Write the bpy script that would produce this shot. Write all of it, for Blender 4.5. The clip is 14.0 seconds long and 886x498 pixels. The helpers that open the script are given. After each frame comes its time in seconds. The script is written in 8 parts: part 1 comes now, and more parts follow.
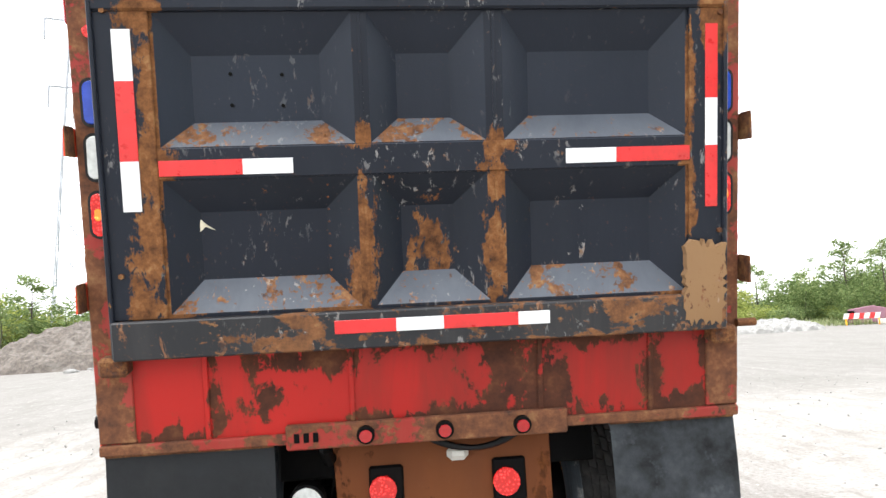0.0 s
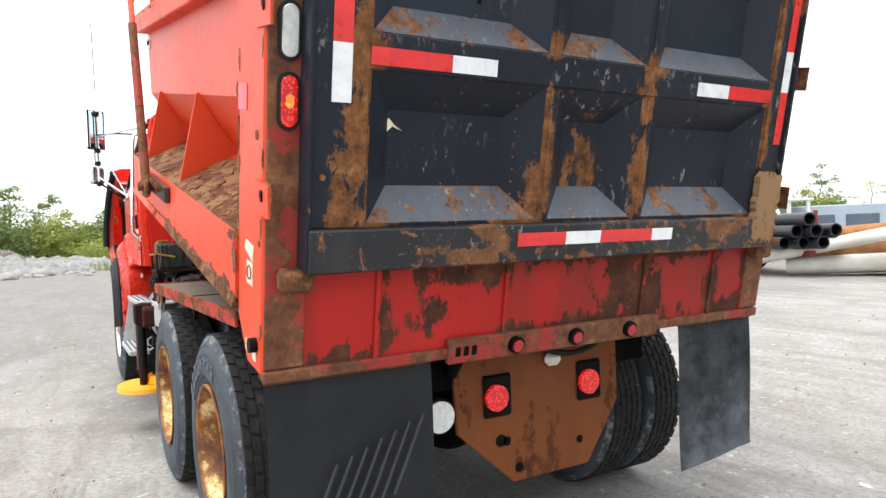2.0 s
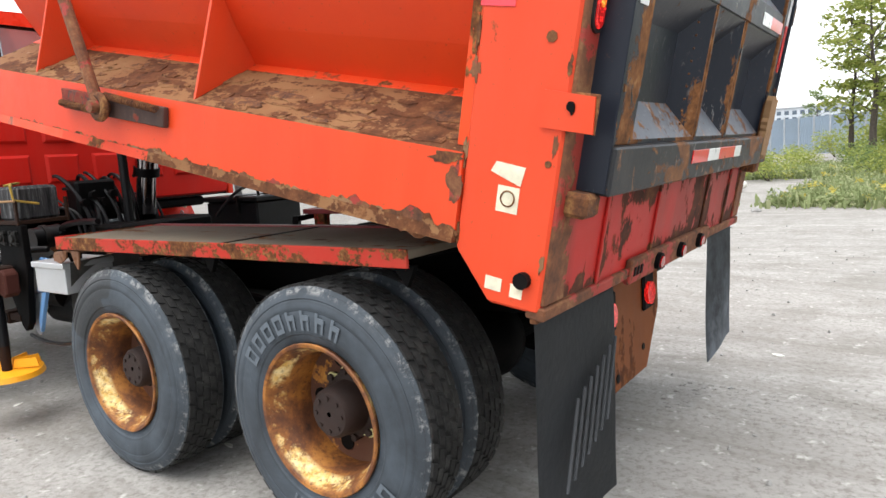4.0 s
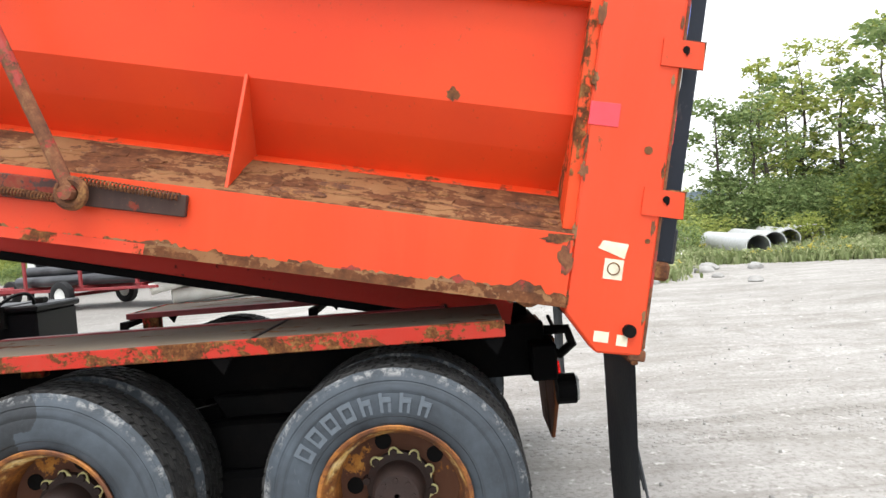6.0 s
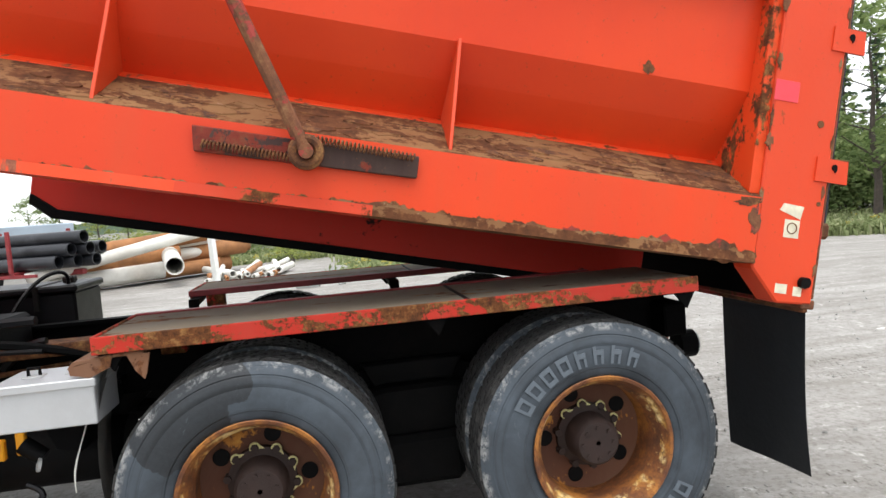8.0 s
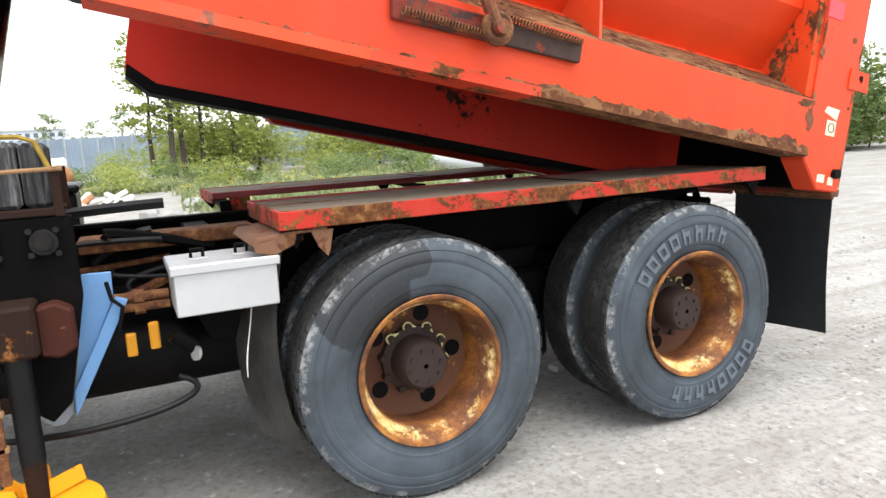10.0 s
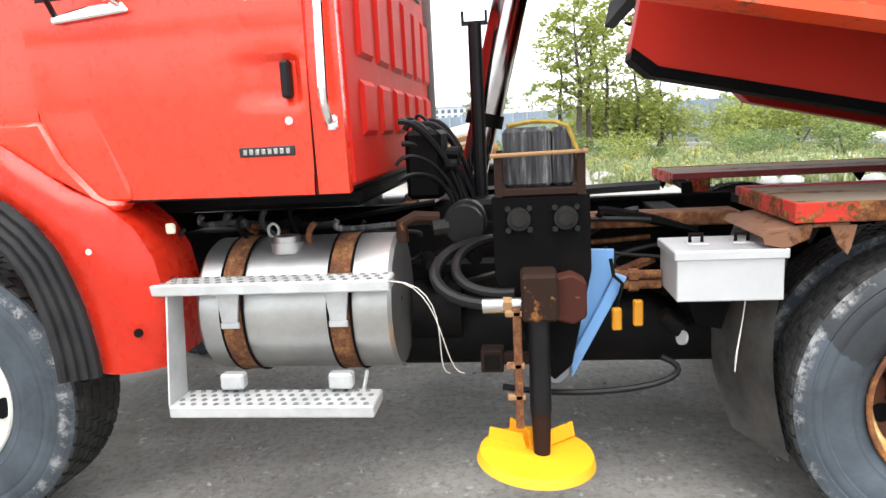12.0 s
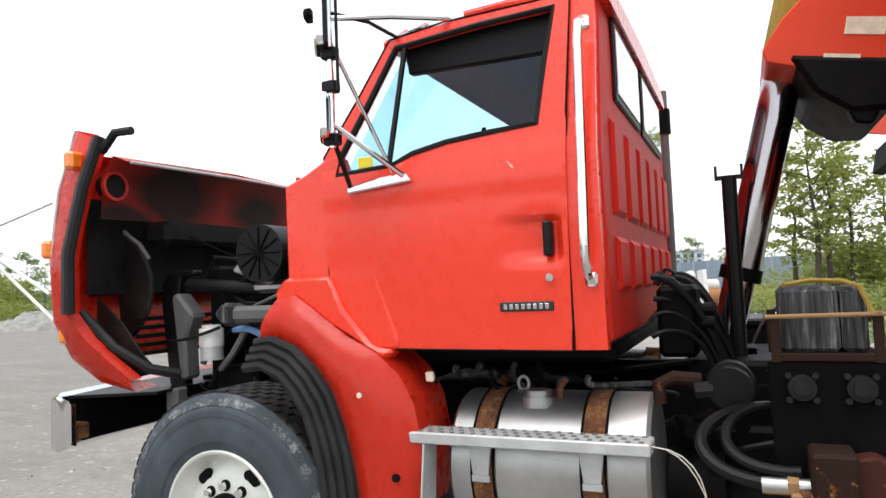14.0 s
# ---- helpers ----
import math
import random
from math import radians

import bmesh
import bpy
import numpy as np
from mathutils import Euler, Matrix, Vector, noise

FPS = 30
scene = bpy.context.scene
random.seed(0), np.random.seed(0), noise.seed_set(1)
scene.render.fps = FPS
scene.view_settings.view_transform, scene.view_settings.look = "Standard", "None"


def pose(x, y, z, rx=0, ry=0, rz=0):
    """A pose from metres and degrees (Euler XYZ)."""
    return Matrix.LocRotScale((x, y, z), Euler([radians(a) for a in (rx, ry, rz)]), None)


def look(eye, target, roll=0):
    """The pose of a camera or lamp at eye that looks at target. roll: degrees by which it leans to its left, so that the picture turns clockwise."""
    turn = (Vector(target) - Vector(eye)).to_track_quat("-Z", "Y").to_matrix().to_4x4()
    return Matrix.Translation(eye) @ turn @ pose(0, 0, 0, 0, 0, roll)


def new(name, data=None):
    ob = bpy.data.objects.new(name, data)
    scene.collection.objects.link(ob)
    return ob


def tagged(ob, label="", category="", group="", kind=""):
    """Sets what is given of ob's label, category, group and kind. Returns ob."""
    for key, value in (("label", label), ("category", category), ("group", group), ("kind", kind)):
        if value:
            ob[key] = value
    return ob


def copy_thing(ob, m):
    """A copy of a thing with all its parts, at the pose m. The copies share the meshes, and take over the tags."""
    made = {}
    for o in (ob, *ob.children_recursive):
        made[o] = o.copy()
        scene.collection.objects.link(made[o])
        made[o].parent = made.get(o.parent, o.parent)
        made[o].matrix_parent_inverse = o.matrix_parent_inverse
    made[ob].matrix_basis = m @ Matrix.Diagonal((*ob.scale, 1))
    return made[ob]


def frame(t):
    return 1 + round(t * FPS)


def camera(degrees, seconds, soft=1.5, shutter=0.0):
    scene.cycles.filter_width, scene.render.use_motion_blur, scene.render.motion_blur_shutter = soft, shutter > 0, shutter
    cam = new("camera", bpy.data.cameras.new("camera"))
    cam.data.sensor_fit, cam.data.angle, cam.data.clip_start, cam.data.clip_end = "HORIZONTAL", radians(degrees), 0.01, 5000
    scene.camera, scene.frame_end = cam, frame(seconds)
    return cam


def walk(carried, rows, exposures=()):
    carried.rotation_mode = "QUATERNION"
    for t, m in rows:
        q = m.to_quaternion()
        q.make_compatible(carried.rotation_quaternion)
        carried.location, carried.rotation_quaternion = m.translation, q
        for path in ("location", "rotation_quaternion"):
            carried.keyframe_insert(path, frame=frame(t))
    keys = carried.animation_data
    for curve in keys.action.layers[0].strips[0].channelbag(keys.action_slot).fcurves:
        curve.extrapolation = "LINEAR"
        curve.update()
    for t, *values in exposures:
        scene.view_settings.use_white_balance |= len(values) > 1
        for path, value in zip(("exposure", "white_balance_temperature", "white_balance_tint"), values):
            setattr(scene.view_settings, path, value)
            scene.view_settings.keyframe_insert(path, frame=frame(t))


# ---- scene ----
cam = camera(66.4, 14.0)
PATH = [
    (0, look((-0.185, -2.58, 1.39), (0.009, -0.603, 1.619), -3.0)),
    (0.5, look((-0.617, -2.574, 1.391), (-0.146, -0.653, 1.69), -3.5)),
    (1, look((-1.003, -2.451, 1.415), (-0.317, -0.602, 1.745), -4.4)),
    (1.5, look((-1.381, -2.253, 1.427), (-0.558, -0.437, 1.589), -2.9)),
    (2, look((-1.772, -2.076, 1.437), (-0.775, -0.342, 1.395), -2.1)),
    (2.5, look((-2.104, -1.761, 1.391), (-0.989, -0.101, 1.336), -3.4)),
    (2.7, look((-2.212, -1.632, 1.388), (-1.029, -0.023, 1.272), -2.1)),
    (4.8, look((-3.255, -0.269, 1.511), (-1.431, 0.539, 1.368), -5.1)),
    (5, look((-3.332, -0.121, 1.494), (-1.462, 0.582, 1.418), -4.7)),
    (5.5, look((-3.515, 0.266, 1.513), (-1.552, 0.636, 1.43), -4.4)),
    (6, look((-3.728, 0.675, 1.535), (-1.73, 0.745, 1.476), -4.6)),
    (6.5, look((-3.765, 1.047, 1.546), (-1.771, 1.009, 1.703), -8.2)),
    (7, look((-3.864, 1.305, 1.557), (-1.904, 1.338, 1.955), -7.6)),
    (7.5, look((-3.88, 1.725, 1.566), (-1.891, 1.584, 1.713), -4.8)),
    (8, look((-3.754, 2.053, 1.545), (-1.787, 1.717, 1.419), -4.5)),
    (8.2, look((-3.725, 2.18, 1.528), (-1.78, 1.733, 1.401), -3.2)),
    (10.3, look((-3.443, 3.483, 1.401), (-1.663, 2.637, 1.062), -3.1)),
    (10.5, look((-3.421, 3.518, 1.414), (-1.61, 2.74, 1.074), -2.3)),
    (11, look((-3.4, 3.585, 1.436), (-1.508, 3.036, 1.092), -2.1)),
    (11.5, look((-3.392, 3.655, 1.453), (-1.435, 3.441, 1.1), -2.3)),
    (12, look((-3.392, 3.754, 1.456), (-1.436, 3.993, 1.111), -3.0)),
    (12.5, look((-3.405, 3.821, 1.453), (-1.502, 4.338, 1.118), -3.1)),
    (13, look((-3.443, 3.873, 1.467), (-1.616, 4.657, 1.254), -2.8)),
    (13.5, look((-3.481, 3.896, 1.517), (-1.707, 4.807, 1.667), -2.4)),
    (14, look((-3.442, 3.909, 1.504), (-1.616, 4.719, 1.61), -2.4)),
]
EXPOSURES = [(0.0, 1.66), (1.0, 1.47), (2.0, 1.2), (4.0, 1.15), (5.0, 1.33), (6.0, 1.27), (6.6, 1.07), (7.5, 0.66), (8.0, 0.95), (8.2, 1.0), (10.3, 1.45), (11.5, 1.6), (12.3, 1.62), (13.0, 1.28), (13.5, 1.03), (14.0, 0.75)]
walk(cam, PATH, EXPOSURES)

# ---- world and light: a bright overcast day, the sun veiled high on the driver's side ----
SUN_FROM = Vector((-0.30, -0.05, 1.0)).normalized()
world = bpy.data.worlds.new("world")
world.use_nodes = True
scene.world = world
wn, wl = world.node_tree.nodes, world.node_tree.links
sky = wn.new("ShaderNodeTexSky")
sky.sky_type = "NISHITA"
sky.sun_disc = False
sky.sun_elevation = math.asin(SUN_FROM.z)
sky.sun_rotation = math.atan2(SUN_FROM.x, SUN_FROM.y)
sky.dust_density, sky.air_density, sky.ozone_density = 1.0, 1.0, 1.0
veil = wn.new("ShaderNodeHueSaturation")
veil.inputs["Saturation"].default_value = 0.22
wl.new(sky.outputs["Color"], veil.inputs["Color"])
# an even layer of bright cloud over the sky
cloud = wn.new("ShaderNodeMix")
cloud.data_type = "RGBA"
cloud.inputs[0].default_value = 0.5
cloud.inputs[7].default_value = (6.6, 6.8, 7.1, 1.0)
wl.new(veil.outputs["Color"], cloud.inputs[6])
wl.new(cloud.outputs[2], wn["Background"].inputs["Color"])
wn["Background"].inputs["Strength"].default_value = 0.15
sun = new("sun", bpy.data.lights.new("sun", "SUN"))
sun.data.energy, sun.data.angle, sun.data.color = 1.5, radians(50), (1.0, 0.97, 0.93)
sun.matrix_world = look(SUN_FROM * 50, (0, 0, 0))


# ---- materials ----
class Net:
    """A small wrapper to write node trees in few lines."""

    def __init__(self, name):
        self.mat = bpy.data.materials.new(name)
        self.mat.use_nodes = True
        self.n, self.l = self.mat.node_tree.nodes, self.mat.node_tree.links
        self.b = self.n["Principled BSDF"]
        self.co = None

    def coords(self):
        if self.co is None:
            self.co = self.n.new("ShaderNodeTexCoord").outputs["Object"]
        return self.co

    def put(self, socket, value):
        if isinstance(value, bpy.types.NodeSocket):
            self.l.new(value, socket)
        elif isinstance(value, (tuple, list)):
            socket.default_value = (*value, 1.0) if len(value) == 3 and len(socket.default_value) == 4 else value
        else:
            socket.default_value = value

    def noise(self, scale, detail=4.0, rough=0.6, distortion=0.0, stretch=None):
        node = self.n.new("ShaderNodeTexNoise")
        node.inputs["Scale"].default_value, node.inputs["Detail"].default_value = scale, detail
        node.inputs["Roughness"].default_value, node.inputs["Distortion"].default_value = rough, distortion
        if stretch:
            m = self.n.new("ShaderNodeMapping")
            m.inputs["Scale"].default_value = stretch
            self.l.new(self.coords(), m.inputs["Vector"])
            self.l.new(m.outputs["Vector"], node.inputs["Vector"])
        else:
            self.l.new(self.coords(), node.inputs["Vector"])
        return node.outputs["Fac"]

    def ramp(self, fac, *stops):
        node = self.n.new("ShaderNodeValToRGB")
        e = node.color_ramp.elements
        while len(e) < len(stops):
            e.new(0.5)
        for el, (p, c) in zip(e, stops):
            el.position, el.color = p, (c, c, c, 1) if isinstance(c, (int, float)) else (*c, 1)
        self.l.new(fac, node.inputs["Fac"])
        return node.outputs["Color"]

    def mix(self, fac, a, b, blend="MIX"):
        node = self.n.new("ShaderNodeMix")
        node.data_type, node.blend_type = "RGBA", blend
        self.put(node.inputs[0], fac)
        self.put(node.inputs[6], a)
        self.put(node.inputs[7], b)
        return node.outputs[2]

    def math(self, op, a, b=0.0, clamp=False):
        node = self.n.new("ShaderNodeMath")
        node.operation, node.use_clamp = op, clamp
        self.put(node.inputs[0], a)
        self.put(node.inputs[1], b)
        return node.outputs[0]

    def axis(self, k):
        node = self.n.new("ShaderNodeSeparateXYZ")
        self.l.new(self.coords(), node.inputs[0])
        return node.outputs[k]

    def spots(self, places):
        """Nearness, 1 to 0, to the nearest of some ellipsoids given as (centre, radii)."""
        best = None
        for centre, radii in places:
            d = self.n.new("ShaderNodeVectorMath")
            d.operation = "SUBTRACT"
            d.inputs[1].default_value = centre
            self.l.new(self.coords(), d.inputs[0])
            k = self.n.new("ShaderNodeVectorMath")
            k.operation = "DIVIDE"
            k.inputs[1].default_value = radii
            self.l.new(d.outputs[0], k.inputs[0])
            q = self.n.new("ShaderNodeVectorMath")
            q.operation = "LENGTH"
            self.l.new(k.outputs[0], q.inputs[0])
            near = self.math("SUBTRACT", 1.0, q.outputs["Value"], True)
            best = near if best is None else self.math("MAXIMUM", best, near)
        return best

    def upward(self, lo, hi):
        """How far a face looks up, for sky light painted into the colour."""
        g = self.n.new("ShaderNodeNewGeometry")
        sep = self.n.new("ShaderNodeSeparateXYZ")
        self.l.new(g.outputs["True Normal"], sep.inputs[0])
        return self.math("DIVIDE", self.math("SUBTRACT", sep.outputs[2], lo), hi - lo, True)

    def bump(self, height, strength=0.3, distance=0.01):
        node = self.n.new("ShaderNodeBump")
        node.inputs["Strength"].default_value, node.inputs["Distance"].default_value = strength, distance
        self.l.new(height, node.inputs["Height"])
        self.l.new(node.outputs["Normal"], self.b.inputs["Normal"])

    def done(self, color, rough=0.6, metal=0.0, coat=0.0, spec=0.5):
        self.put(self.b.inputs["Base Color"], color)
        self.put(self.b.inputs["Roughness"], rough)
        self.put(self.b.inputs["Metallic"], metal)
        self.b.inputs["Coat Weight"].default_value = coat
        self.b.inputs["Specular IOR Level"].default_value = spec
        return self.mat


RUST_DARK, RUST, RUST_TAN = (0.034, 0.013, 0.008), (0.17, 0.062, 0.019), (0.36, 0.19, 0.065)


def rust_colour(w, scale=9.0):
    a = w.ramp(w.noise(scale, 6, 0.7), (0.30, RUST_DARK), (0.52, RUST), (0.72, RUST_TAN))
    return w.mix(w.ramp(w.noise(scale * 6, 3), (0.35, 0.0), (0.7, 0.6)), a, RUST_DARK)


def painted(name, paint, amount, scale=2.2, rough=0.42, second=None, streak=None, dust=0.12, grime=(0.28, 0.20, 0.14), coat=0.0, spec=0.5, chips=0.0, runs=0.0, speckle=0.45, bump=0.35, places=None, top_light=None, bare=None, pale=0.0, soot=None):
    """Paint that rust eats into. amount: about the share that is rust; streak stretches the rust's shape."""
    w = Net(name)
    big = w.noise(scale, 8, 0.68, 0.3, streak)
    fine = w.noise(scale * 9, 5, 0.6)
    f = w.math("ADD", w.math("MULTIPLY", big, 0.8), w.math("MULTIPLY", fine, 0.2))
    edge = 0.655 - amount * 0.30 if amount > 0 else 0.9
    if places:
        flake = w.noise(scale * 5, 8, 0.72, 0.3, (1.0, 1.0, 0.55))
        f = w.math("ADD", w.math("MULTIPLY", big, 0.48), w.math("MULTIPLY", flake, 0.52))
        f = w.math("ADD", f, w.math("MULTIPLY", w.spots([(c, tuple(1.5 * q for q in r)) for c, r in places]), 0.225))
    mask = w.ramp(f, (edge - 0.012, 0.0), (edge + 0.012, 1.0))
    tone = w.noise(1.1, 3, 0.5)
    base = w.mix(w.ramp(tone, (0.3, 0.0), (0.75, 1.0)), paint, second or tuple(c * 0.86 for c in paint))
    specks = w.ramp(w.noise(55, 3, 0.7), (0.66, 0.0), (0.70, 1.0))
    base = w.mix(w.math("MULTIPLY", specks, speckle), base, RUST)
    base = w.mix(w.math("MULTIPLY", w.ramp(w.noise(3.0, 5, 0.7, 0.5, (1, 1, 0.18)), (0.45, 0.0), (0.8, 1.0)), dust), base, grime)
    # up-facing faces painted paler, as the sky would light them, broken by noise
    if top_light:
        pale_layer = w.math("MULTIPLY", w.upward(-0.25, 0.75), w.ramp(w.noise(7.0, 6, 0.7, 0.3, (1.0, 1.0, 0.5)), (0.25, 0.35), (0.7, 1.0)))
        base = w.mix(pale_layer, base, top_light)
    if soot:
        black = w.math("ADD", w.spots(soot), w.math("MULTIPLY", w.noise(6.0, 6, 0.65), 0.35))
        base = w.mix(w.ramp(black, (0.22, 0.0), (0.80, 0.97)), base, (0.010, 0.008, 0.007))
    if pale:
        # small pale scabs and drips, in loose groups
        scab = w.ramp(w.noise(30.0, 5, 0.7, 0.3, (1.0, 1.0, 0.42)), (0.60, 0.0), (0.635, 1.0))
        group = w.ramp(w.noise(3.2, 4, 0.6, 0.2, (1.0, 1.0, 0.6)), (0.46, 0.0), (0.60, 1.0))
        base = w.mix(w.math("MULTIPLY", w.math("MULTIPLY", scab, group), pale), base, w.ramp(w.noise(18, 3), (0.35, (0.15, 0.155, 0.16)), (0.52, (0.27, 0.26, 0.25)), (0.66, (0.24, 0.12, 0.05))))
    if chips:
        c1 = w.ramp(w.noise(11.0, 7, 0.75, 0.4, (1.0, 1.0, 0.6)), (0.625 - 0.12 * chips, 0.0), (0.64 - 0.12 * chips, 1.0))
        base = w.mix(c1, base, w.ramp(w.noise(23, 3), (0.35, RUST_DARK), (0.55, (0.20, 0.085, 0.035)), (0.7, (0.36, 0.27, 0.19))))
    if runs:
        c2 = w.ramp(w.noise(6.0, 5, 0.65, 0.2, (2.6, 2.6, 0.35)), (0.60 - 0.1 * runs, 0.0), (0.66 - 0.1 * runs, 0.8))
        base = w.mix(c2, base, w.ramp(w.noise(30, 3), (0.4, (0.055, 0.030, 0.020)), (0.62, (0.22, 0.12, 0.06))))
    col = w.mix(mask, base, w.ramp(w.noise(scale * 4, 6, 0.7), (0.30, bare[0]), (0.55, bare[1]), (0.75, bare[2])) if bare else rust_colour(w, scale * 4))
    w.bump(w.math("ADD", w.math("MULTIPLY", mask, 0.5), w.math("MULTIPLY", fine, 0.3)), bump, 0.006)
    r = w.mix(mask, (rough,) * 3, (0.88,) * 3)
    r = w.math("ADD", r, w.math("MULTIPLY", w.noise(14, 3), 0.12))
    return w.done(col, r, 0.0, coat, spec)


def plain(name, color, rough=0.6, metal=0.0, vary=0.25, scale=12.0, bump=0.15, coat=0.0, dirt=None, dirt_amount=0.4, spec=0.5):
    w = Net(name)
    f = w.noise(scale, 5, 0.65)
    lo = tuple(c * (1 - vary) for c in color)
    hi = tuple(min(1.0, c * (1 + vary * 0.6)) for c in color)
    col = w.ramp(f, (0.3, lo), (0.7, hi))
    if dirt:
        m = w.ramp(w.noise(scale * 0.35, 6, 0.7), (0.5, 0.0), (0.72, 1.0))
        col = w.mix(w.math("MULTIPLY", m, dirt_amount), col, dirt)
    w.bump(w.noise(scale * 7, 4), bump, 0.004 if scale > 5 else 0.02)
    return w.done(col, w.math("ADD", w.math("MULTIPLY", f, 0.25), rough - 0.12), metal, coat, spec)


def glowing(name, color, strength, base=None):
    w = Net(name)
    g = w.n.new("ShaderNodeTexVoronoi")
    g.inputs["Scale"].default_value = 95.0
    w.l.new(w.coords(), g.inputs["Vector"])
    w.b.inputs["Emission Strength"].default_value = strength
    w.put(w.b.inputs["Emission Color"], w.mix(w.ramp(g.outputs["Distance"], (0.0, 0.0), (0.42, 1.0)), tuple(min(1.0, c + 0.02) for c in color), tuple(c * 0.12 for c in color)))
    return w.done(base or color, 0.2, 0.0, 0.4)


ORANGE = (0.74, 0.062, 0.011)
CAB_RED = (0.80, 0.042, 0.016)
M_BED = painted("bed_paint", ORANGE, 0.02, 1.4, 0.38, (0.60, 0.036, 0.008), dust=0.14, grime=(0.42, 0.05, 0.02), spec=0.3)
M_BED_SPOT = painted("bed_paint_worn", ORANGE, 0.16, 5.0, 0.42, dust=0.10, spec=0.3, runs=0.2)
M_POST = painted("post_paint", (0.70, 0.060, 0.016), 0.04, 3.0, 0.42, dust=0.08, spec=0.3)
M_RAIL = painted("rail_paint", ORANGE, 0.03, 2.6, 0.40, (0.64, 0.050, 0.016), dust=0.22, grime=(0.40, 0.12, 0.05), spec=0.3)
M_LIP = painted("lip_paint", (0.62, 0.055, 0.02), 0.36, 5.0, 0.6, dust=0.15, spec=0.25)
M_BED_LOW = painted("sill_red", (0.46, 0.018, 0.007), 0.14, 1.8, 0.5, bare=((0.006, 0.004, 0.004), (0.02, 0.010, 0.008), (0.07, 0.025, 0.012)), dust=0.15, grime=(0.06, 0.03, 0.02), spec=0.25)
M_END = painted("end_plate_paint", ORANGE, 0.50, 4.0, 0.5, streak=(1.0, 1.0, 0.4), dust=0.2, grime=(0.40, 0.20, 0.08), spec=0.25)
M_GUSSET = painted("gusset_paint", ORANGE, 0.20, 3.5, 0.45)
M_SPRING_PLATE = painted("spring_plate", (0.030, 0.013, 0.010), 0.40, 4.5, 0.7, (0.055, 0.020, 0.014), dust=0.2, bare=((0.12, 0.016, 0.010), (0.20, 0.030, 0.016), (0.16, 0.07, 0.03)))
M_LEDGE = painted("ledge_rust", (0.17, 0.070, 0.028), 0.50, 3.4, 0.75, (0.24, 0.125, 0.055), streak=(2.0, 0.8, 1.0), dust=0.4, grime=(0.30, 0.18, 0.09), spec=0.2, bare=((0.045, 0.018, 0.010), (0.12, 0.046, 0.020), (0.24, 0.11, 0.045)), chips=0.2)
APRON_RUST = ((0.035, 0.014, 0.010), (0.085, 0.030, 0.016), (0.17, 0.075, 0.030))
GATE_RUST = ((0.048, 0.022, 0.012), (0.19, 0.080, 0.030), (0.33, 0.19, 0.085))
APRON_SPOTS = [((x, -0.33, w), (rx, 0.3, rw)) for x, w, rx, rw in (
    (-0.60, 0.20, 0.20, 0.18), (-0.45, 0.37, 0.36, 0.09), (0.0, 0.41, 0.60, 0.08), (0.27, 0.28, 0.15, 0.20), (0.46, 0.25, 0.12, 0.30), (0.87, 0.25, 0.06, 0.30),
    (1.14, 0.3, 0.13, 0.28), (-1.18, 0.25, 0.09, 0.28), (-0.80, 0.25, 0.05, 0.28), (0.1, 0.11, 0.60, 0.08), (0.62, 0.41, 0.36, 0.07), (0.95, 0.10, 0.25, 0.07), (-1.0, 0.10, 0.25, 0.06))]
GATE_SPOTS = [((x, -0.41, w), (rx, 0.2, rw)) for x, w, rx, rw in (
    (-1.03, 0.68, 0.05, 0.16), (-0.96, 0.84, 0.05, 0.18), (-1.0, 0.62, 0.10, 0.10), (-0.95, 1.10, 0.08, 0.16), (-0.94, 1.35, 0.04, 0.25), (-0.95, 1.64, 0.08, 0.16),
    (0.005, 0.82, 0.09, 0.18), (-0.06, 0.70, 0.04, 0.16), (0.08, 0.72, 0.04, 0.18), (-0.22, 0.80, 0.04, 0.22), (-0.25, 0.66, 0.06, 0.16), (0.25, 0.74, 0.04, 0.22),
    (0.26, 1.00, 0.08, 0.09), (0.27, 1.14, 0.08, 0.07), (0.40, 0.89, 0.03, 0.03), (-0.88, 0.66, 0.08, 0.09), (1.07, 1.62, 0.08, 0.14), (0.98, 1.0, 0.04, 0.30),
    (0.98, 1.35, 0.03, 0.30), (-0.60, 1.19, 0.14, 0.04), (-0.22, 1.19, 0.10, 0.05), (0.20, 0.60, 0.12, 0.04), (-0.80, 0.60, 0.20, 0.05), (0.95, 0.62, 0.12, 0.12), (-0.35, 0.58, 0.15, 0.05))]
M_APRON = painted("apron_paint", (0.44, 0.015, 0.011), 0.05, 2.4, 0.42, (0.30, 0.011, 0.008), dust=0.75, grime=(0.085, 0.022, 0.014), spec=0.3, places=APRON_SPOTS, bare=APRON_RUST, speckle=0.3)
M_POST_RUST = painted("post_rear_rust", (0.30, 0.020, 0.012), 0.62, 3.4, 0.6, dust=0.2, bare=((0.045, 0.020, 0.012), (0.16, 0.060, 0.026), (0.30, 0.16, 0.07)))
# tone painted on up-facing gate faces in place of sky light
GATE_TOP_LIGHT = (0.055, 0.062, 0.078)
M_GATE = painted("gate_black", (0.0095, 0.0122, 0.0190), 0.14, 4.2, 0.30, (0.014, 0.0175, 0.027), streak=(1.2, 1.0, 0.6), dust=0.14, grime=(0.06, 0.066, 0.080), spec=0.20, speckle=0.25, places=GATE_SPOTS, bare=GATE_RUST, top_light=(0.040, 0.047, 0.064), pale=0.8)
M_GATE_LOW = painted("gate_black_low", (0.007, 0.0085, 0.012), 0.45, 3.4, 0.45, streak=(0.8, 1, 1.6), dust=0.3, grime=(0.10, 0.09, 0.085), chips=0.30, bare=GATE_RUST, pale=0.7)
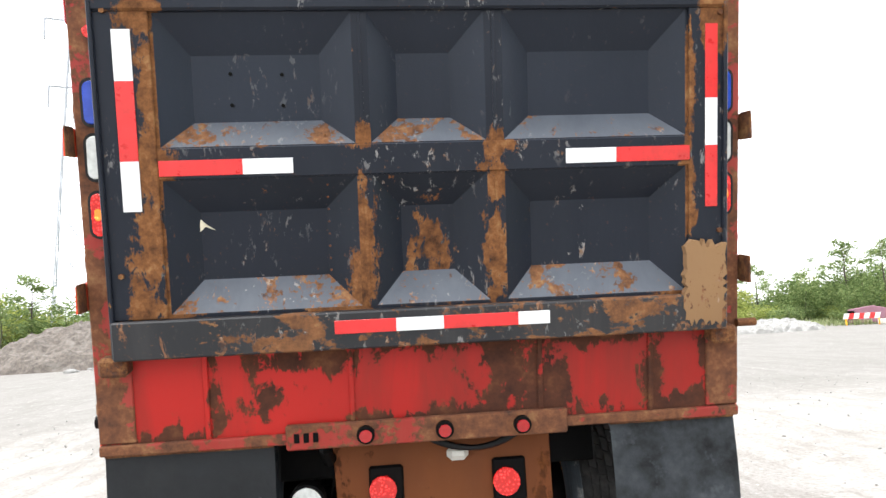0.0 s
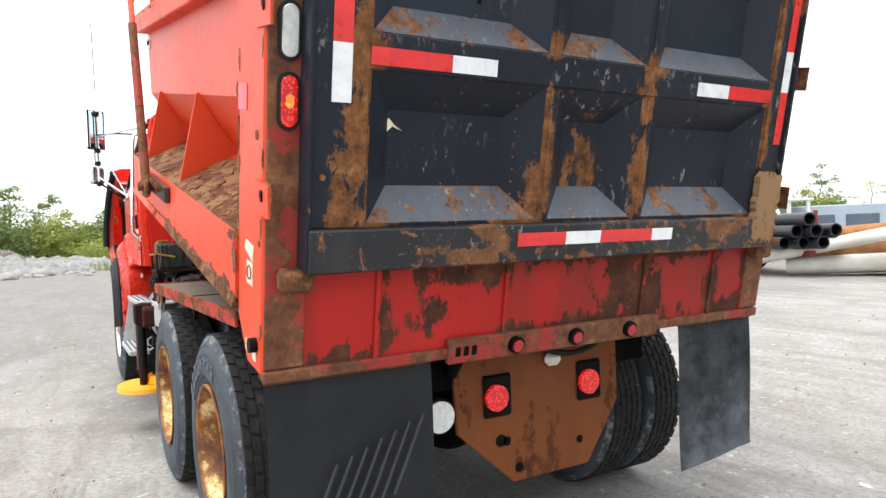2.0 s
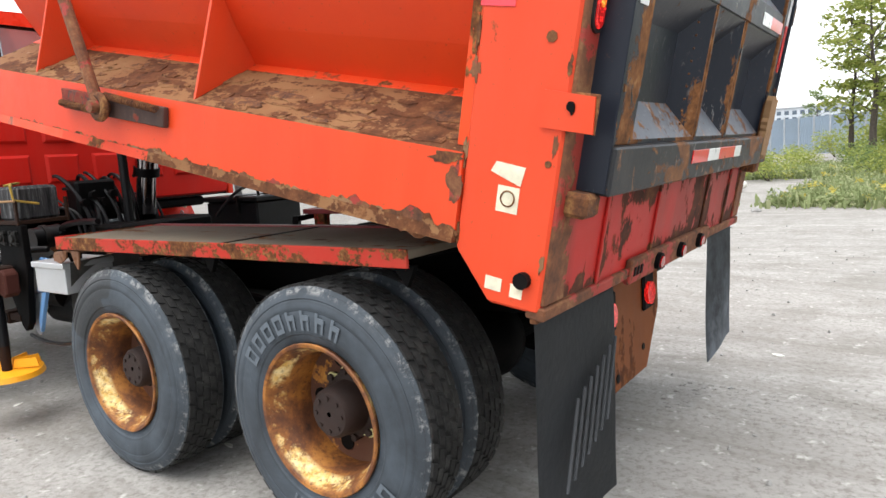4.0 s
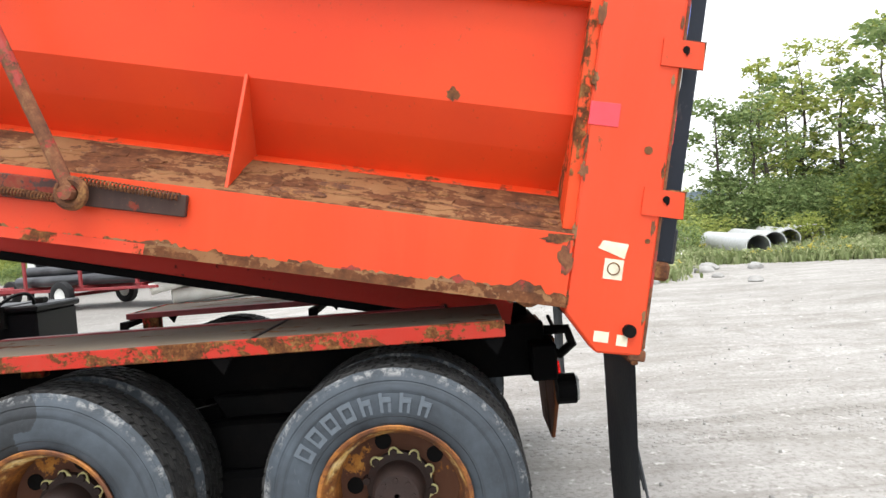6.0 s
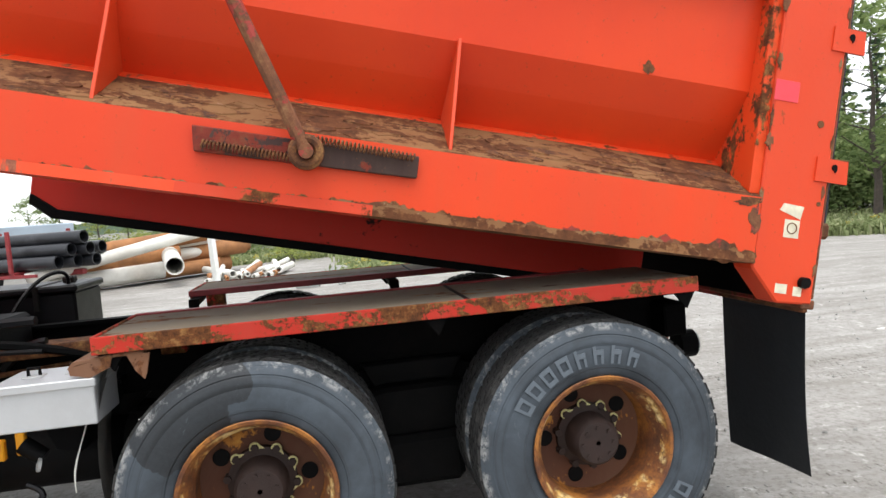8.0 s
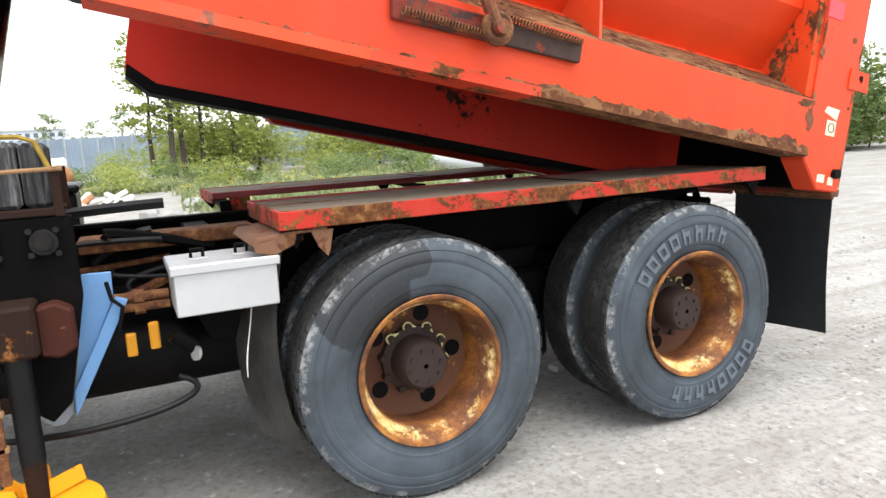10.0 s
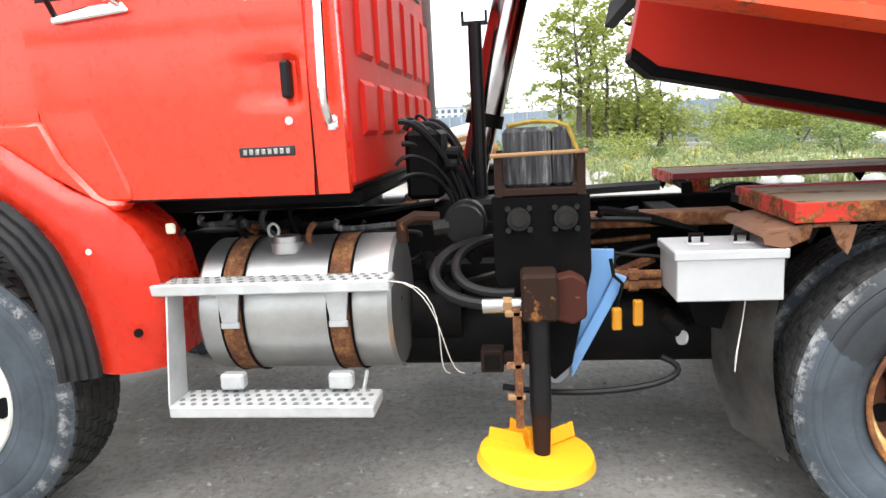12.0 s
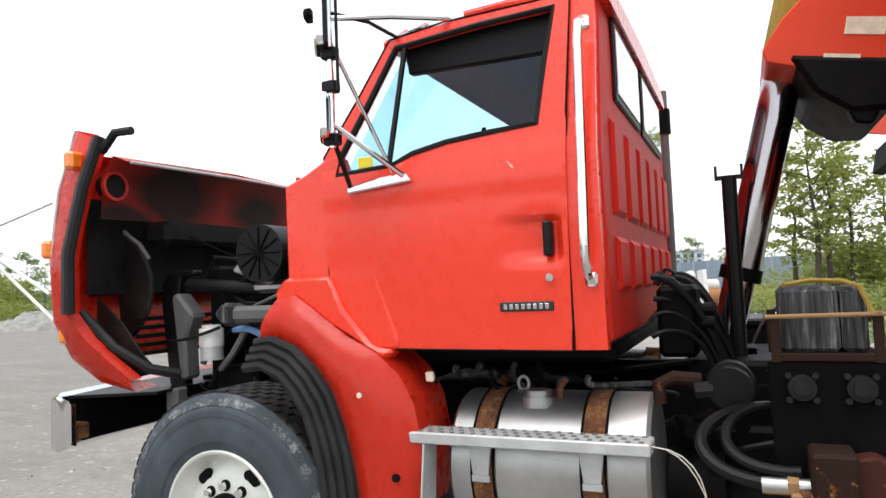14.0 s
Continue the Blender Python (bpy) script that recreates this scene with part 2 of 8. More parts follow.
M_GATE_PANEL = painted("gate_panel", (0.0120, 0.0158, 0.0255), 0.0, 6.0, 0.28, (0.0185, 0.0245, 0.038), streak=(1.3, 1.0, 0.5), dust=0.10, grime=(0.05, 0.06, 0.08), chips=0.0, spec=0.22, speckle=0.08, top_light=GATE_TOP_LIGHT, pale=0.25)
M_GATE_PANEL_LOW = painted("gate_panel_low", (0.0088, 0.0115, 0.0185), 0.10, 5.0, 0.26, (0.0135, 0.0175, 0.028), streak=(1.6, 1.0, 0.5), dust=0.10, grime=(0.06, 0.07, 0.08), spec=0.22, speckle=0.2, places=[(c, (r[0], 0.3, r[2])) for c, r in GATE_SPOTS[6:12]], bare=GATE_RUST, top_light=(0.040, 0.047, 0.064), pale=0.9)
# lighter copy of the panel colour: sky light painted onto the dusty sills
M_GATE_SILL = painted("gate_panel_sill", (0.032, 0.040, 0.056), 0.38, 5.0, 0.42, (0.060, 0.070, 0.090), dust=0.35, grime=(0.14, 0.15, 0.165), chips=0.22, bare=GATE_RUST, top_light=(0.105, 0.118, 0.14), pale=0.9)
M_RUST = painted("rusted_steel", (0.06, 0.022, 0.012), 0.85, 5.0, 0.8)
M_FLANGE = plain("grimy_casting", (0.016, 0.015, 0.014), 0.6, 0.2, 0.5, 14, 0.3, spec=0.2)
M_RUST_OILY = painted("oily_rust", (0.016, 0.009, 0.007), 0.14, 6.0, 0.7, (0.034, 0.015, 0.009), dust=0.3, grime=(0.02, 0.012, 0.008), spec=0.12)
M_TOW = painted("tow_plate_rust", (0.20, 0.060, 0.013), 0.30, 2.6, 0.6, (0.11, 0.032, 0.010), streak=(1.6, 1.0, 0.5), dust=0.25, grime=(0.05, 0.018, 0.010), spec=0.25, bare=((0.040, 0.015, 0.008), (0.10, 0.032, 0.010), (0.26, 0.095, 0.020)))
M_RUST_PALE = painted("pale_rust", (0.20, 0.095, 0.040), 0.35, 9.0, 0.85, (0.28, 0.16, 0.08), chips=0.3)
M_TAN = painted("tan_patch", (0.30, 0.17, 0.075), 0.22, 5.0, 0.85, (0.20, 0.11, 0.05), chips=0.3)
M_CAB = painted("cab_red", CAB_RED, 0.0, 1.2, 0.22, (0.77, 0.038, 0.015), dust=0.02, coat=0.4, spec=0.4, speckle=0.03, bump=0.03)
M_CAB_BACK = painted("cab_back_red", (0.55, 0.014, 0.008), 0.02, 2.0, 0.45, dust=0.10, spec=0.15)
M_HOOD_IN = painted("hood_inside", (0.52, 0.024, 0.015), 0.0, 1.6, 0.45, (0.42, 0.020, 0.013), dust=0.5, grime=(0.05, 0.018, 0.014), spec=0.3, soot=[((-0.60, 6.76, 2.04), (0.52, 0.5, 0.36)), ((0.12, 6.76, 2.0), (0.45, 0.5, 0.22)), ((-0.95, 6.76, 1.88), (0.5, 0.5, 0.16))])
M_FRAME = plain("chassis_black", (0.0028, 0.0028, 0.003), 0.7, 0.0, 0.4, 6, 0.3, dirt=(0.018, 0.012, 0.009), dirt_amount=0.3, spec=0.06)
M_DARK = plain("dark_machinery", (0.0028, 0.0028, 0.003), 0.6, 0.0, 0.5, 9, 0.3, dirt=(0.016, 0.011, 0.009), spec=0.10)
M_BLACK = plain("black_plastic", (0.006, 0.006, 0.007), 0.45, 0.0, 0.3, 8, 0.1, spec=0.22)
M_LINER = plain("grimy_liner", (0.010, 0.009, 0.009), 0.6, 0.0, 0.5, 5, 0.2, dirt=(0.040, 0.036, 0.032), dirt_amount=0.6, spec=0.15)
M_BRACKET = painted("bracket_brown", (0.15, 0.062, 0.030), 0.45, 4.0, 0.75, (0.22, 0.11, 0.055), dust=0.4)
M_FLAP_FRONT = plain("scuffed_flap", (0.14, 0.137, 0.13), 0.6, 0.0, 0.6, 5, 0.3, dirt=(0.15, 0.125, 0.10), dirt_amount=0.7)
M_PLANK = painted("catwalk_plank", (0.215, 0.180, 0.130), 0.22, 2.0, 0.85, (0.16, 0.135, 0.10), streak=(2.0, 0.5, 1.0), dust=0.5, grime=(0.24, 0.23, 0.20), spec=0.2)
M_PLANK_EDGE = painted("catwalk_edge", (0.46, 0.028, 0.015), 0.56, 6.0, 0.55, streak=(1, 0.6, 1), spec=0.25)
M_ALU = plain("aluminium", (0.46, 0.465, 0.46), 0.40, 0.92, 0.15, 4, 0.05, dirt=(0.24, 0.22, 0.19), dirt_amount=0.5)
M_ALU_BOX = plain("aluminium_box", (0.54, 0.55, 0.56), 0.45, 0.6, 0.08, 5, 0.04)
M_GALV = plain("galvanised", (0.50, 0.51, 0.51), 0.55, 0.4, 0.2, 10, 0.1, dirt=(0.4, 0.38, 0.35))
M_CHROME = plain("chrome", (0.78, 0.78, 0.79), 0.10, 1.0, 0.05, 6, 0.0)
M_HOIST = plain("hoist_chrome", (0.42, 0.40, 0.41), 0.13, 1.0, 0.1, 5, 0.0)
M_WHITE = plain("white_paint", (0.72, 0.73, 0.70), 0.4, 0.0, 0.12, 6, 0.05, dirt=(0.42, 0.40, 0.34), dirt_amount=0.3)
M_RIM_WHITE = plain("white_rim", (0.72, 0.73, 0.68), 0.38, 0.2, 0.12, 5, 0.05, dirt=(0.45, 0.42, 0.33), dirt_amount=0.4)
M_REFL_RED = plain("reflective_red", (0.68, 0.018, 0.020), 0.30, 0.0, 0.18, 20, 0.05, coat=0.5, dirt=(0.25, 0.03, 0.02))
M_REFL_WHITE = plain("reflective_white", (0.78, 0.79, 0.80), 0.30, 0.0, 0.12, 18, 0.05, coat=0.5, dirt=(0.5, 0.5, 0.48))
M_RED_LENS = plain("red_lens", (0.34, 0.006, 0.008), 0.2, 0.0, 0.2, 30, 0.2, coat=0.6)
M_RED_LIT = glowing("red_lamp_lit", (1.0, 0.012, 0.008), 1.2, (0.20, 0.006, 0.006))
M_AMBER_LIT = glowing("amber_lamp_lit", (1.0, 0.28, 0.03), 1.4, (0.8, 0.2, 0.02))
M_AMBER = plain("amber_lens", (0.85, 0.22, 0.015), 0.2, 0.0, 0.15, 20, 0.1, coat=0.6)
M_BLUE_LENS = plain("blue_lens", (0.012, 0.055, 0.42), 0.15, 0.0, 0.2, 30, 0.15, coat=0.7)
M_CLEAR_LENS = plain("clear_lens", (0.66, 0.68, 0.66), 0.15, 0.1, 0.2, 40, 0.3, coat=0.7)
M_YELLOW = painted("yellow_paint", (0.92, 0.42, 0.012), 0.01, 3.0, 0.4, (0.88, 0.36, 0.01), dust=0.08)
M_TAG = plain("yellow_tag", (0.92, 0.72, 0.03), 0.5, 0.0, 0.1, 10, 0.0)
M_BLADE = painted("worn_blade", (0.22, 0.27, 0.33), 0.16, 5.0, 0.5, (0.15, 0.18, 0.22), dust=0.3)
M_MOTOR = painted("motor_red_brown", (0.060, 0.016, 0.011), 0.12, 6.0, 0.65, (0.022, 0.012, 0.009), dust=0.2, grime=(0.03, 0.014, 0.010), spec=0.12)
M_BLUE = painted("blue_steel", (0.13, 0.29, 0.55), 0.06, 3.0, 0.5, dust=0.2)
M_RUBBER = plain("rubber", (0.008, 0.008, 0.009), 0.6, 0.0, 0.3, 10, 0.2, dirt=(0.04, 0.04, 0.04), dirt_amount=0.4, spec=0.3)
M_FLAP = plain("mudflap_rubber", (0.075, 0.085, 0.095), 0.75, 0.0, 0.85, 6, 0.3, dirt=(0.27, 0.30, 0.34), dirt_amount=0.9)
M_FLAP_CLEAN = plain("mudflap_black", (0.027, 0.030, 0.034), 0.6, 0.0, 0.3, 5, 0.2, dirt=(0.06, 0.06, 0.06))
M_FLAP_GREY = plain("quarter_fender_grey", (0.13, 0.13, 0.125), 0.6, 0.0, 0.25, 4, 0.1, dirt=(0.08, 0.08, 0.08), dirt_amount=0.6)


def grained_block():
    """Blackened timber with pale upright grain."""
    w = Net("weathered_block")
    f = w.noise(5.0, 6, 0.7, 0.2, (7.0, 7.0, 0.5))
    col = w.ramp(f, (0.36, (0.010, 0.010, 0.011)), (0.55, (0.05, 0.05, 0.052)), (0.72, (0.26, 0.26, 0.26)))
    w.bump(f, 0.5, 0.01)
    return w.done(col, 0.8, 0.0, 0.0, 0.2)


M_BLOCK = grained_block()
M_STICKER = plain("sticker", (0.70, 0.66, 0.50), 0.6, 0.0, 0.2, 25, 0.05, dirt=(0.5, 0.2, 0.1))
M_PINK = plain("pink_patch", (0.80, 0.05, 0.07), 0.4, 0.0, 0.12, 8, 0.05)
M_ROPE = plain("yellow_rope", (0.30, 0.20, 0.03), 0.9, 0.0, 0.3, 30, 0.3)
M_TARP = plain("mesh_tarp", (0.24, 0.46, 0.60), 0.8, 0.0, 0.18, 5, 0.2)
M_TARP.node_tree.nodes["Principled BSDF"].inputs["Alpha"].default_value = 0.8
M_HEADLINER = plain("headliner_cloth", (0.52, 0.68, 0.78), 0.9, 0.0, 0.12, 30, 0.2, spec=0.1)
M_BADGE = plain("dark_badge", (0.02, 0.02, 0.022), 0.4, 0.3, 0.2, 30, 0.05)


def tyre_material(name, dust, clean_at=None):
    """Rubber that dust has greyed on the side walls, in broad patches with clear edges, scuffed at the shoulder."""
    w = Net(name)
    patch = w.ramp(w.noise(1.7, 5, 0.55, 0.3), (0.30, 0.55), (0.62, 1.0))
    if clean_at:
        rim = w.math("ADD", w.spots(clean_at), w.math("MULTIPLY", w.noise(7.0, 6, 0.65, 0.4), 0.55))
        patch = w.math("MULTIPLY", patch, w.ramp(rim, (0.40, 1.0), (0.41, 0.0)))
    cloud = w.noise(4.5, 6, 0.65, 0.4)
    fine = w.noise(60, 5, 0.7)
    clean = w.ramp(fine, (0.3, (0.010, 0.012, 0.014)), (0.75, (0.022, 0.025, 0.028)))
    pale_layer = w.mix(w.ramp(cloud, (0.30, 0.0), (0.72, 1.0)), tuple(c * 0.40 for c in dust), dust)
    col = w.mix(w.math("ADD", w.math("MULTIPLY", patch, 0.80), 0.10), clean, pale_layer)
    scratch = w.ramp(w.noise(3.0, 5, 0.8, 0.2, (1.0, 9.0, 2.0)), (0.66, 0.0), (0.70, 0.22))
    col = w.mix(scratch, col, (0.17, 0.19, 0.21))
    y, z = w.axis(1), w.axis(2)
    radius = w.math("SQRT", w.math("ADD", w.math("MULTIPLY", y, y), w.math("MULTIPLY", z, z)))
    band = w.math("MULTIPLY", w.ramp(radius, (0.478, 0.0), (0.492, 1.0)), w.ramp(radius, (0.514, 1.0), (0.522, 0.25)))
    scuff = w.math("MULTIPLY", band, w.ramp(w.noise(13, 7, 0.8), (0.50, 0.0), (0.62, 0.75)))
    col = w.mix(scuff, col, (0.34, 0.34, 0.33))
    for r0, dark in ((0.335, 0.35), (0.425, 0.30), (0.452, 0.25)):
        ring = w.math("MULTIPLY", w.ramp(radius, (r0, 0.0), (r0 + 0.003, 1.0)), w.ramp(radius, (r0 + 0.006, 1.0), (r0 + 0.010, 0.0)))
        col = w.mix(w.math("MULTIPLY", ring, dark), col, (0.012, 0.013, 0.014))
    rings = w.n.new("ShaderNodeTexWave")
    rings.wave_type, rings.rings_direction = "RINGS", "X"
    rings.inputs["Scale"].default_value, rings.inputs["Distortion"].default_value = 9.0, 0.4
    w.l.new(w.coords(), rings.inputs["Vector"])
    w.bump(w.math("ADD", w.math("MULTIPLY", rings.outputs["Fac"], 0.25), w.math("ADD", fine, cloud)), 0.22, 0.004)
    return w.done(col, w.math("ADD", w.math("MULTIPLY", patch, 0.25), 0.48), spec=0.4)


M_SIDEWALL = tyre_material("tyre_sidewall", (0.080, 0.100, 0.122))
M_SIDEWALL_WIPED = tyre_material("wiped_sidewall", (0.090, 0.112, 0.136), [((-0.1, 0.40, 0.13), (0.5, 0.21, 0.24)), ((-0.1, 0.33, 0.33), (0.5, 0.13, 0.10))])
M_TREAD = plain("tyre_tread", (0.015, 0.0147, 0.0145), 0.85, 0.0, 0.5, 22, 0.6, dirt=(0.10, 0.095, 0.088), dirt_amount=0.45)
M_TYRE_LETTER = plain("tyre_lettering", (0.11, 0.132, 0.155), 0.8, 0.0, 0.2, 14, 0.1)


def rim_material():
    """Old yellow paint left in crusts on the well of a rust-brown rim."""
    w = Net("rusty_rim")
    f = w.noise(5, 7, 0.7, 0.4)
    col = w.ramp(f, (0.30, (0.035, 0.013, 0.007)), (0.45, (0.14, 0.045, 0.012)), (0.60, (0.34, 0.13, 0.022)), (0.75, (0.46, 0.20, 0.04)))
    x = w.axis(0)
    crust = w.math("MULTIPLY", w.ramp(w.math("ADD", x, 0.5), (0.375, 0.0), (0.39, 1.0)), w.ramp(w.math("ADD", x, 0.5), (0.435, 1.0), (0.452, 0.0)))
    left = w.math("MULTIPLY", crust, w.ramp(w.math("ADD", w.math("MULTIPLY", w.noise(4.0, 6, 0.7, 0.5), 0.7), w.math("MULTIPLY", w.noise(26, 5, 0.7), 0.3)), (0.49, 0.0), (0.56, 1.0)))
    col = w.mix(left, col, w.ramp(w.noise(30, 4), (0.35, (0.62, 0.36, 0.07)), (0.65, (0.82, 0.66, 0.34))))
    col = w.mix(w.ramp(w.noise(45, 5, 0.75), (0.52, 0.0), (0.66, 0.85)), col, (0.075, 0.026, 0.010))
    w.bump(w.noise(45, 5), 0.5, 0.005)
    return w.done(col, 0.66, 0.0)


M_RIM = rim_material()
M_DISC = painted("rim_disc_rust", (0.060, 0.020, 0.010), 0.22, 5.0, 0.75, (0.11, 0.036, 0.012), bare=((0.16, 0.055, 0.014), (0.40, 0.17, 0.03), (0.50, 0.27, 0.06)))
M_HUB = plain("hub_brown", (0.026, 0.013, 0.010), 0.75, 0.1, 0.3, 14, 0.4)
M_NUT_CLIP = plain("pale_yellow_indicator", (0.52, 0.48, 0.22), 0.6, 0.0, 0.2, 20, 0.1)


def glass_material(name, tint):
    """A thin pane: tinted and clear, with a mirror sheen that grows at a slant."""
    w = Net(name)
    clear = w.n.new("ShaderNodeBsdfTransparent")
    clear.inputs["Color"].default_value = (*tint, 1.0)
    sheen = w.n.new("ShaderNodeBsdfGlossy")
    sheen.inputs["Roughness"].default_value = 0.03
    slant = w.n.new("ShaderNodeLayerWeight")
    gloss = w.math("ADD", w.math("MULTIPLY", w.math("POWER", slant.outputs["Facing"], 5.0), 0.9), 0.04)
    both = w.n.new("ShaderNodeMixShader")
    w.l.new(gloss, both.inputs[0])
    w.l.new(clear.outputs[0], both.inputs[1])
    w.l.new(sheen.outputs[0], both.inputs[2])
    w.l.new(both.outputs[0], w.n["Material Output"].inputs["Surface"])
    return w.mat


M_WINDSCREEN = glass_material("blue_tinted_windscreen", (0.50, 0.82, 0.92))
M_GLASS = glass_material("tinted_glass", (0.86, 0.93, 0.95))
M_MIRROR_SKY = plain("dark_window_glass", (0.30, 0.36, 0.40), 0.04, 0.6, 0.05, 3, 0.0, coat=1.0)
M_MIRROR = plain("mirror_glass", (0.50, 0.60, 0.62), 0.05, 1.0, 0.02, 4, 0.0)


def ground_material():
    w = Net("gravel_ground")
    big = w.noise(0.12, 5, 0.6)
    mid = w.noise(0.9, 6, 0.65, 0.6, (1.0, 0.35, 1.0))
    fine = w.noise(26, 6, 0.75)
    col = w.ramp(mid, (0.30, (0.25, 0.238, 0.222)), (0.55, (0.34, 0.327, 0.308)), (0.75, (0.41, 0.397, 0.377)))
    col = w.mix(w.ramp(big, (0.35, 0.0), (0.65, 0.5)), col, (0.37, 0.357, 0.337))
    for st, f in (((0.9, 0.14, 1.0), 0.6), ((0.5, 0.5, 1.0), 0.5)):
        track = w.ramp(w.noise(1.3, 7, 0.75, 2.0, st), (0.46, 0.0), (0.62, 1.0))
        col = w.mix(w.math("MULTIPLY", track, f), col, (0.19, 0.178, 0.158))
    # the front of the yard is laid with darker, damper fines
    reach = w.math("ADD", w.math("MULTIPLY", w.axis(1), 0.1), w.math("MULTIPLY", w.noise(0.22, 5, 0.6, 0.5), 1.2))
    col = w.mix(w.ramp(w.math("MULTIPLY", reach, 0.5, True), (0.58, 0.0), (0.80, 0.62)), col, (0.15, 0.142, 0.13))
    col = w.mix(w.ramp(fine, (0.38, 0.65), (0.52, 0.0)), col, (0.17, 0.158, 0.14))
    col = w.mix(w.ramp(w.noise(9, 3, 0.8), (0.60, 0.0), (0.72, 0.6)), col, (0.62, 0.60, 0.57))
    h = w.math("ADD", w.math("MULTIPLY", fine, 0.6), w.noise(5, 5, 0.7))
    w.bump(h, 0.55, 0.02)
    return w.done(col, 0.92, 0.0, 0.0, 0.25)


def verdure(name, a, b, c=None, trans=0.4, scale=0.8):
    w = Net(name)
    info = w.n.new("ShaderNodeNewGeometry").outputs["Random Per Island"]
    col = w.ramp(info, (0.0, a), (0.65, b), (1.0, c or b))
    col = w.mix(w.ramp(w.noise(scale, 3), (0.35, 0.0), (0.7, 0.35)), col, tuple(q * 0.6 for q in a))
    mat = w.done(col, 0.7, 0.0, 0.0, 0.2)
    glow = w.n.new("ShaderNodeBsdfTranslucent")
    w.l.new(col, glow.inputs["Color"])
    both = w.n.new("ShaderNodeMixShader")
    both.inputs[0].default_value = trans
    w.l.new(w.b.outputs[0], both.inputs[1])
    w.l.new(glow.outputs[0], both.inputs[2])
    w.l.new(both.outputs[0], w.n["Material Output"].inputs["Surface"])
    return mat


M_GROUND = ground_material()
M_LEAF = verdure("leaves", (0.105, 0.155, 0.055), (0.21, 0.285, 0.105), (0.32, 0.38, 0.16))
M_LEAF_YELLOW = verdure("yellow_green_leaves", (0.20, 0.25, 0.060), (0.36, 0.41, 0.11), (0.50, 0.50, 0.16))
M_NEEDLE = verdure("needles", (0.03, 0.062, 0.03), (0.07, 0.115, 0.05), (0.10, 0.15, 0.07))
M_WEED = verdure("weeds", (0.17, 0.215, 0.085), (0.31, 0.36, 0.17), (0.47, 0.48, 0.28))
M_BLOOM = verdure("yellow_blooms", (0.42, 0.36, 0.06), (0.56, 0.48, 0.12))
M_BARK = plain("bark", (0.075, 0.060, 0.048), 0.9, 0.0, 0.4, 9, 0.5)
M_SOIL = plain("dark_soil_pile", (0.15, 0.128, 0.11), 0.95, 0.0, 0.5, 5, 0.9, dirt=(0.26, 0.24, 0.215), dirt_amount=0.7)
M_STONE = plain("pale_stone", (0.30, 0.295, 0.28), 0.9, 0.0, 0.3, 3, 0.5)
M_HILL = plain("far_hill", (0.055, 0.085, 0.045), 0.95, 0.0, 0.3, 0.05, 0.0)
M_FENCE = plain("blue_grey_fence", (0.36, 0.43, 0.50), 0.7, 0.0, 0.12, 0.6, 0.1)
M_PIPE_BLACK = plain("black_pipe", (0.015, 0.016, 0.020), 0.35, 0.0, 0.3, 3, 0.05, dirt=(0.10, 0.10, 0.11))
M_PIPE_WHITE = plain("white_pipe", (0.66, 0.65, 0.60), 0.6, 0.0, 0.15, 2, 0.1, dirt=(0.35, 0.28, 0.2))
M_PIPE_RUST = plain("rust_pipe", (0.34, 0.15, 0.055), 0.8, 0.0, 0.35, 3, 0.2, dirt=(0.14, 0.06, 0.03))
M_TRAILER = plain("red_trailer", (0.24, 0.025, 0.028), 0.55, 0.0, 0.3, 5, 0.1)
M_GREEN = plain("green_container", (0.055, 0.26, 0.060), 0.5, 0.0, 0.15, 4, 0.1)
M_PURPLE = plain("faded_purple", (0.26, 0.12, 0.16), 0.6, 0.0, 0.2, 3, 0.1)
M_GREY_BUILDING = plain("pale_building", (0.52, 0.56, 0.60), 0.7, 0.0, 0.1, 0.3, 0.0)
M_WINDOW_FAR = plain("far_window", (0.10, 0.13, 0.17), 0.2, 0.0, 0.2, 1, 0.0)
M_STEEL_FAR = plain("far_steel", (0.42, 0.44, 0.46), 0.6, 0.4, 0.2, 2, 0.0)


# ---- mesh helpers ----
def link_mesh(name, bm, material, smooth=False):
    me = bpy.data.meshes.new(name)
    bmesh.ops.recalc_face_normals(bm, faces=bm.faces)
    bm.to_mesh(me)
    bm.free()
    for m in material if isinstance(material, (list, tuple)) else [material]:
        me.materials.append(m)
    if smooth:
        for p in me.polygons:
            p.use_smooth = True
        me.set_sharp_from_angle(angle=radians(35))
    return me


def part(name, bm, material, parent, label="", smooth=False, basis=None):
    ob = new(name, link_mesh(name, bm, material, smooth))
    ob.parent = parent
    if basis is not None:
        ob.matrix_basis = basis
    if label:
        tagged(ob, label)
    return ob


def again(ob, parent, m):
    """Another part on the same mesh."""
    c = new(ob.name.split(".")[0], ob.data)
    c.parent = parent
    c.matrix_basis = m
    return c


def thing(name, label, category, place=(0, 0, 0), turn=0, group="", kind=""):
    ob = new(name)
    ob.matrix_basis = pose(*place, 0, 0, turn)
    return tagged(ob, label, category, group, kind)


def block(lo, hi, bevel=0.004, bm=None):
    own = bmesh.new()
    bmesh.ops.create_cube(own, size=1)
    for v in own.verts:
        v.co = [lo[i] + (v.co[i] + 0.5) * (hi[i] - lo[i]) for i in range(3)]
    if bevel:
        bmesh.ops.bevel(own, geom=own.edges[:], offset=bevel, segments=1, affect="EDGES", clamp_overlap=True)
    return merge(bm, own)


def merge(bm, own):
    if bm is None:
        return own
    tmp = bpy.data.meshes.new("tmp")
    own.to_mesh(tmp)
    own.free()
    bm.from_mesh(tmp)
    bpy.data.meshes.remove(tmp)
    return bm


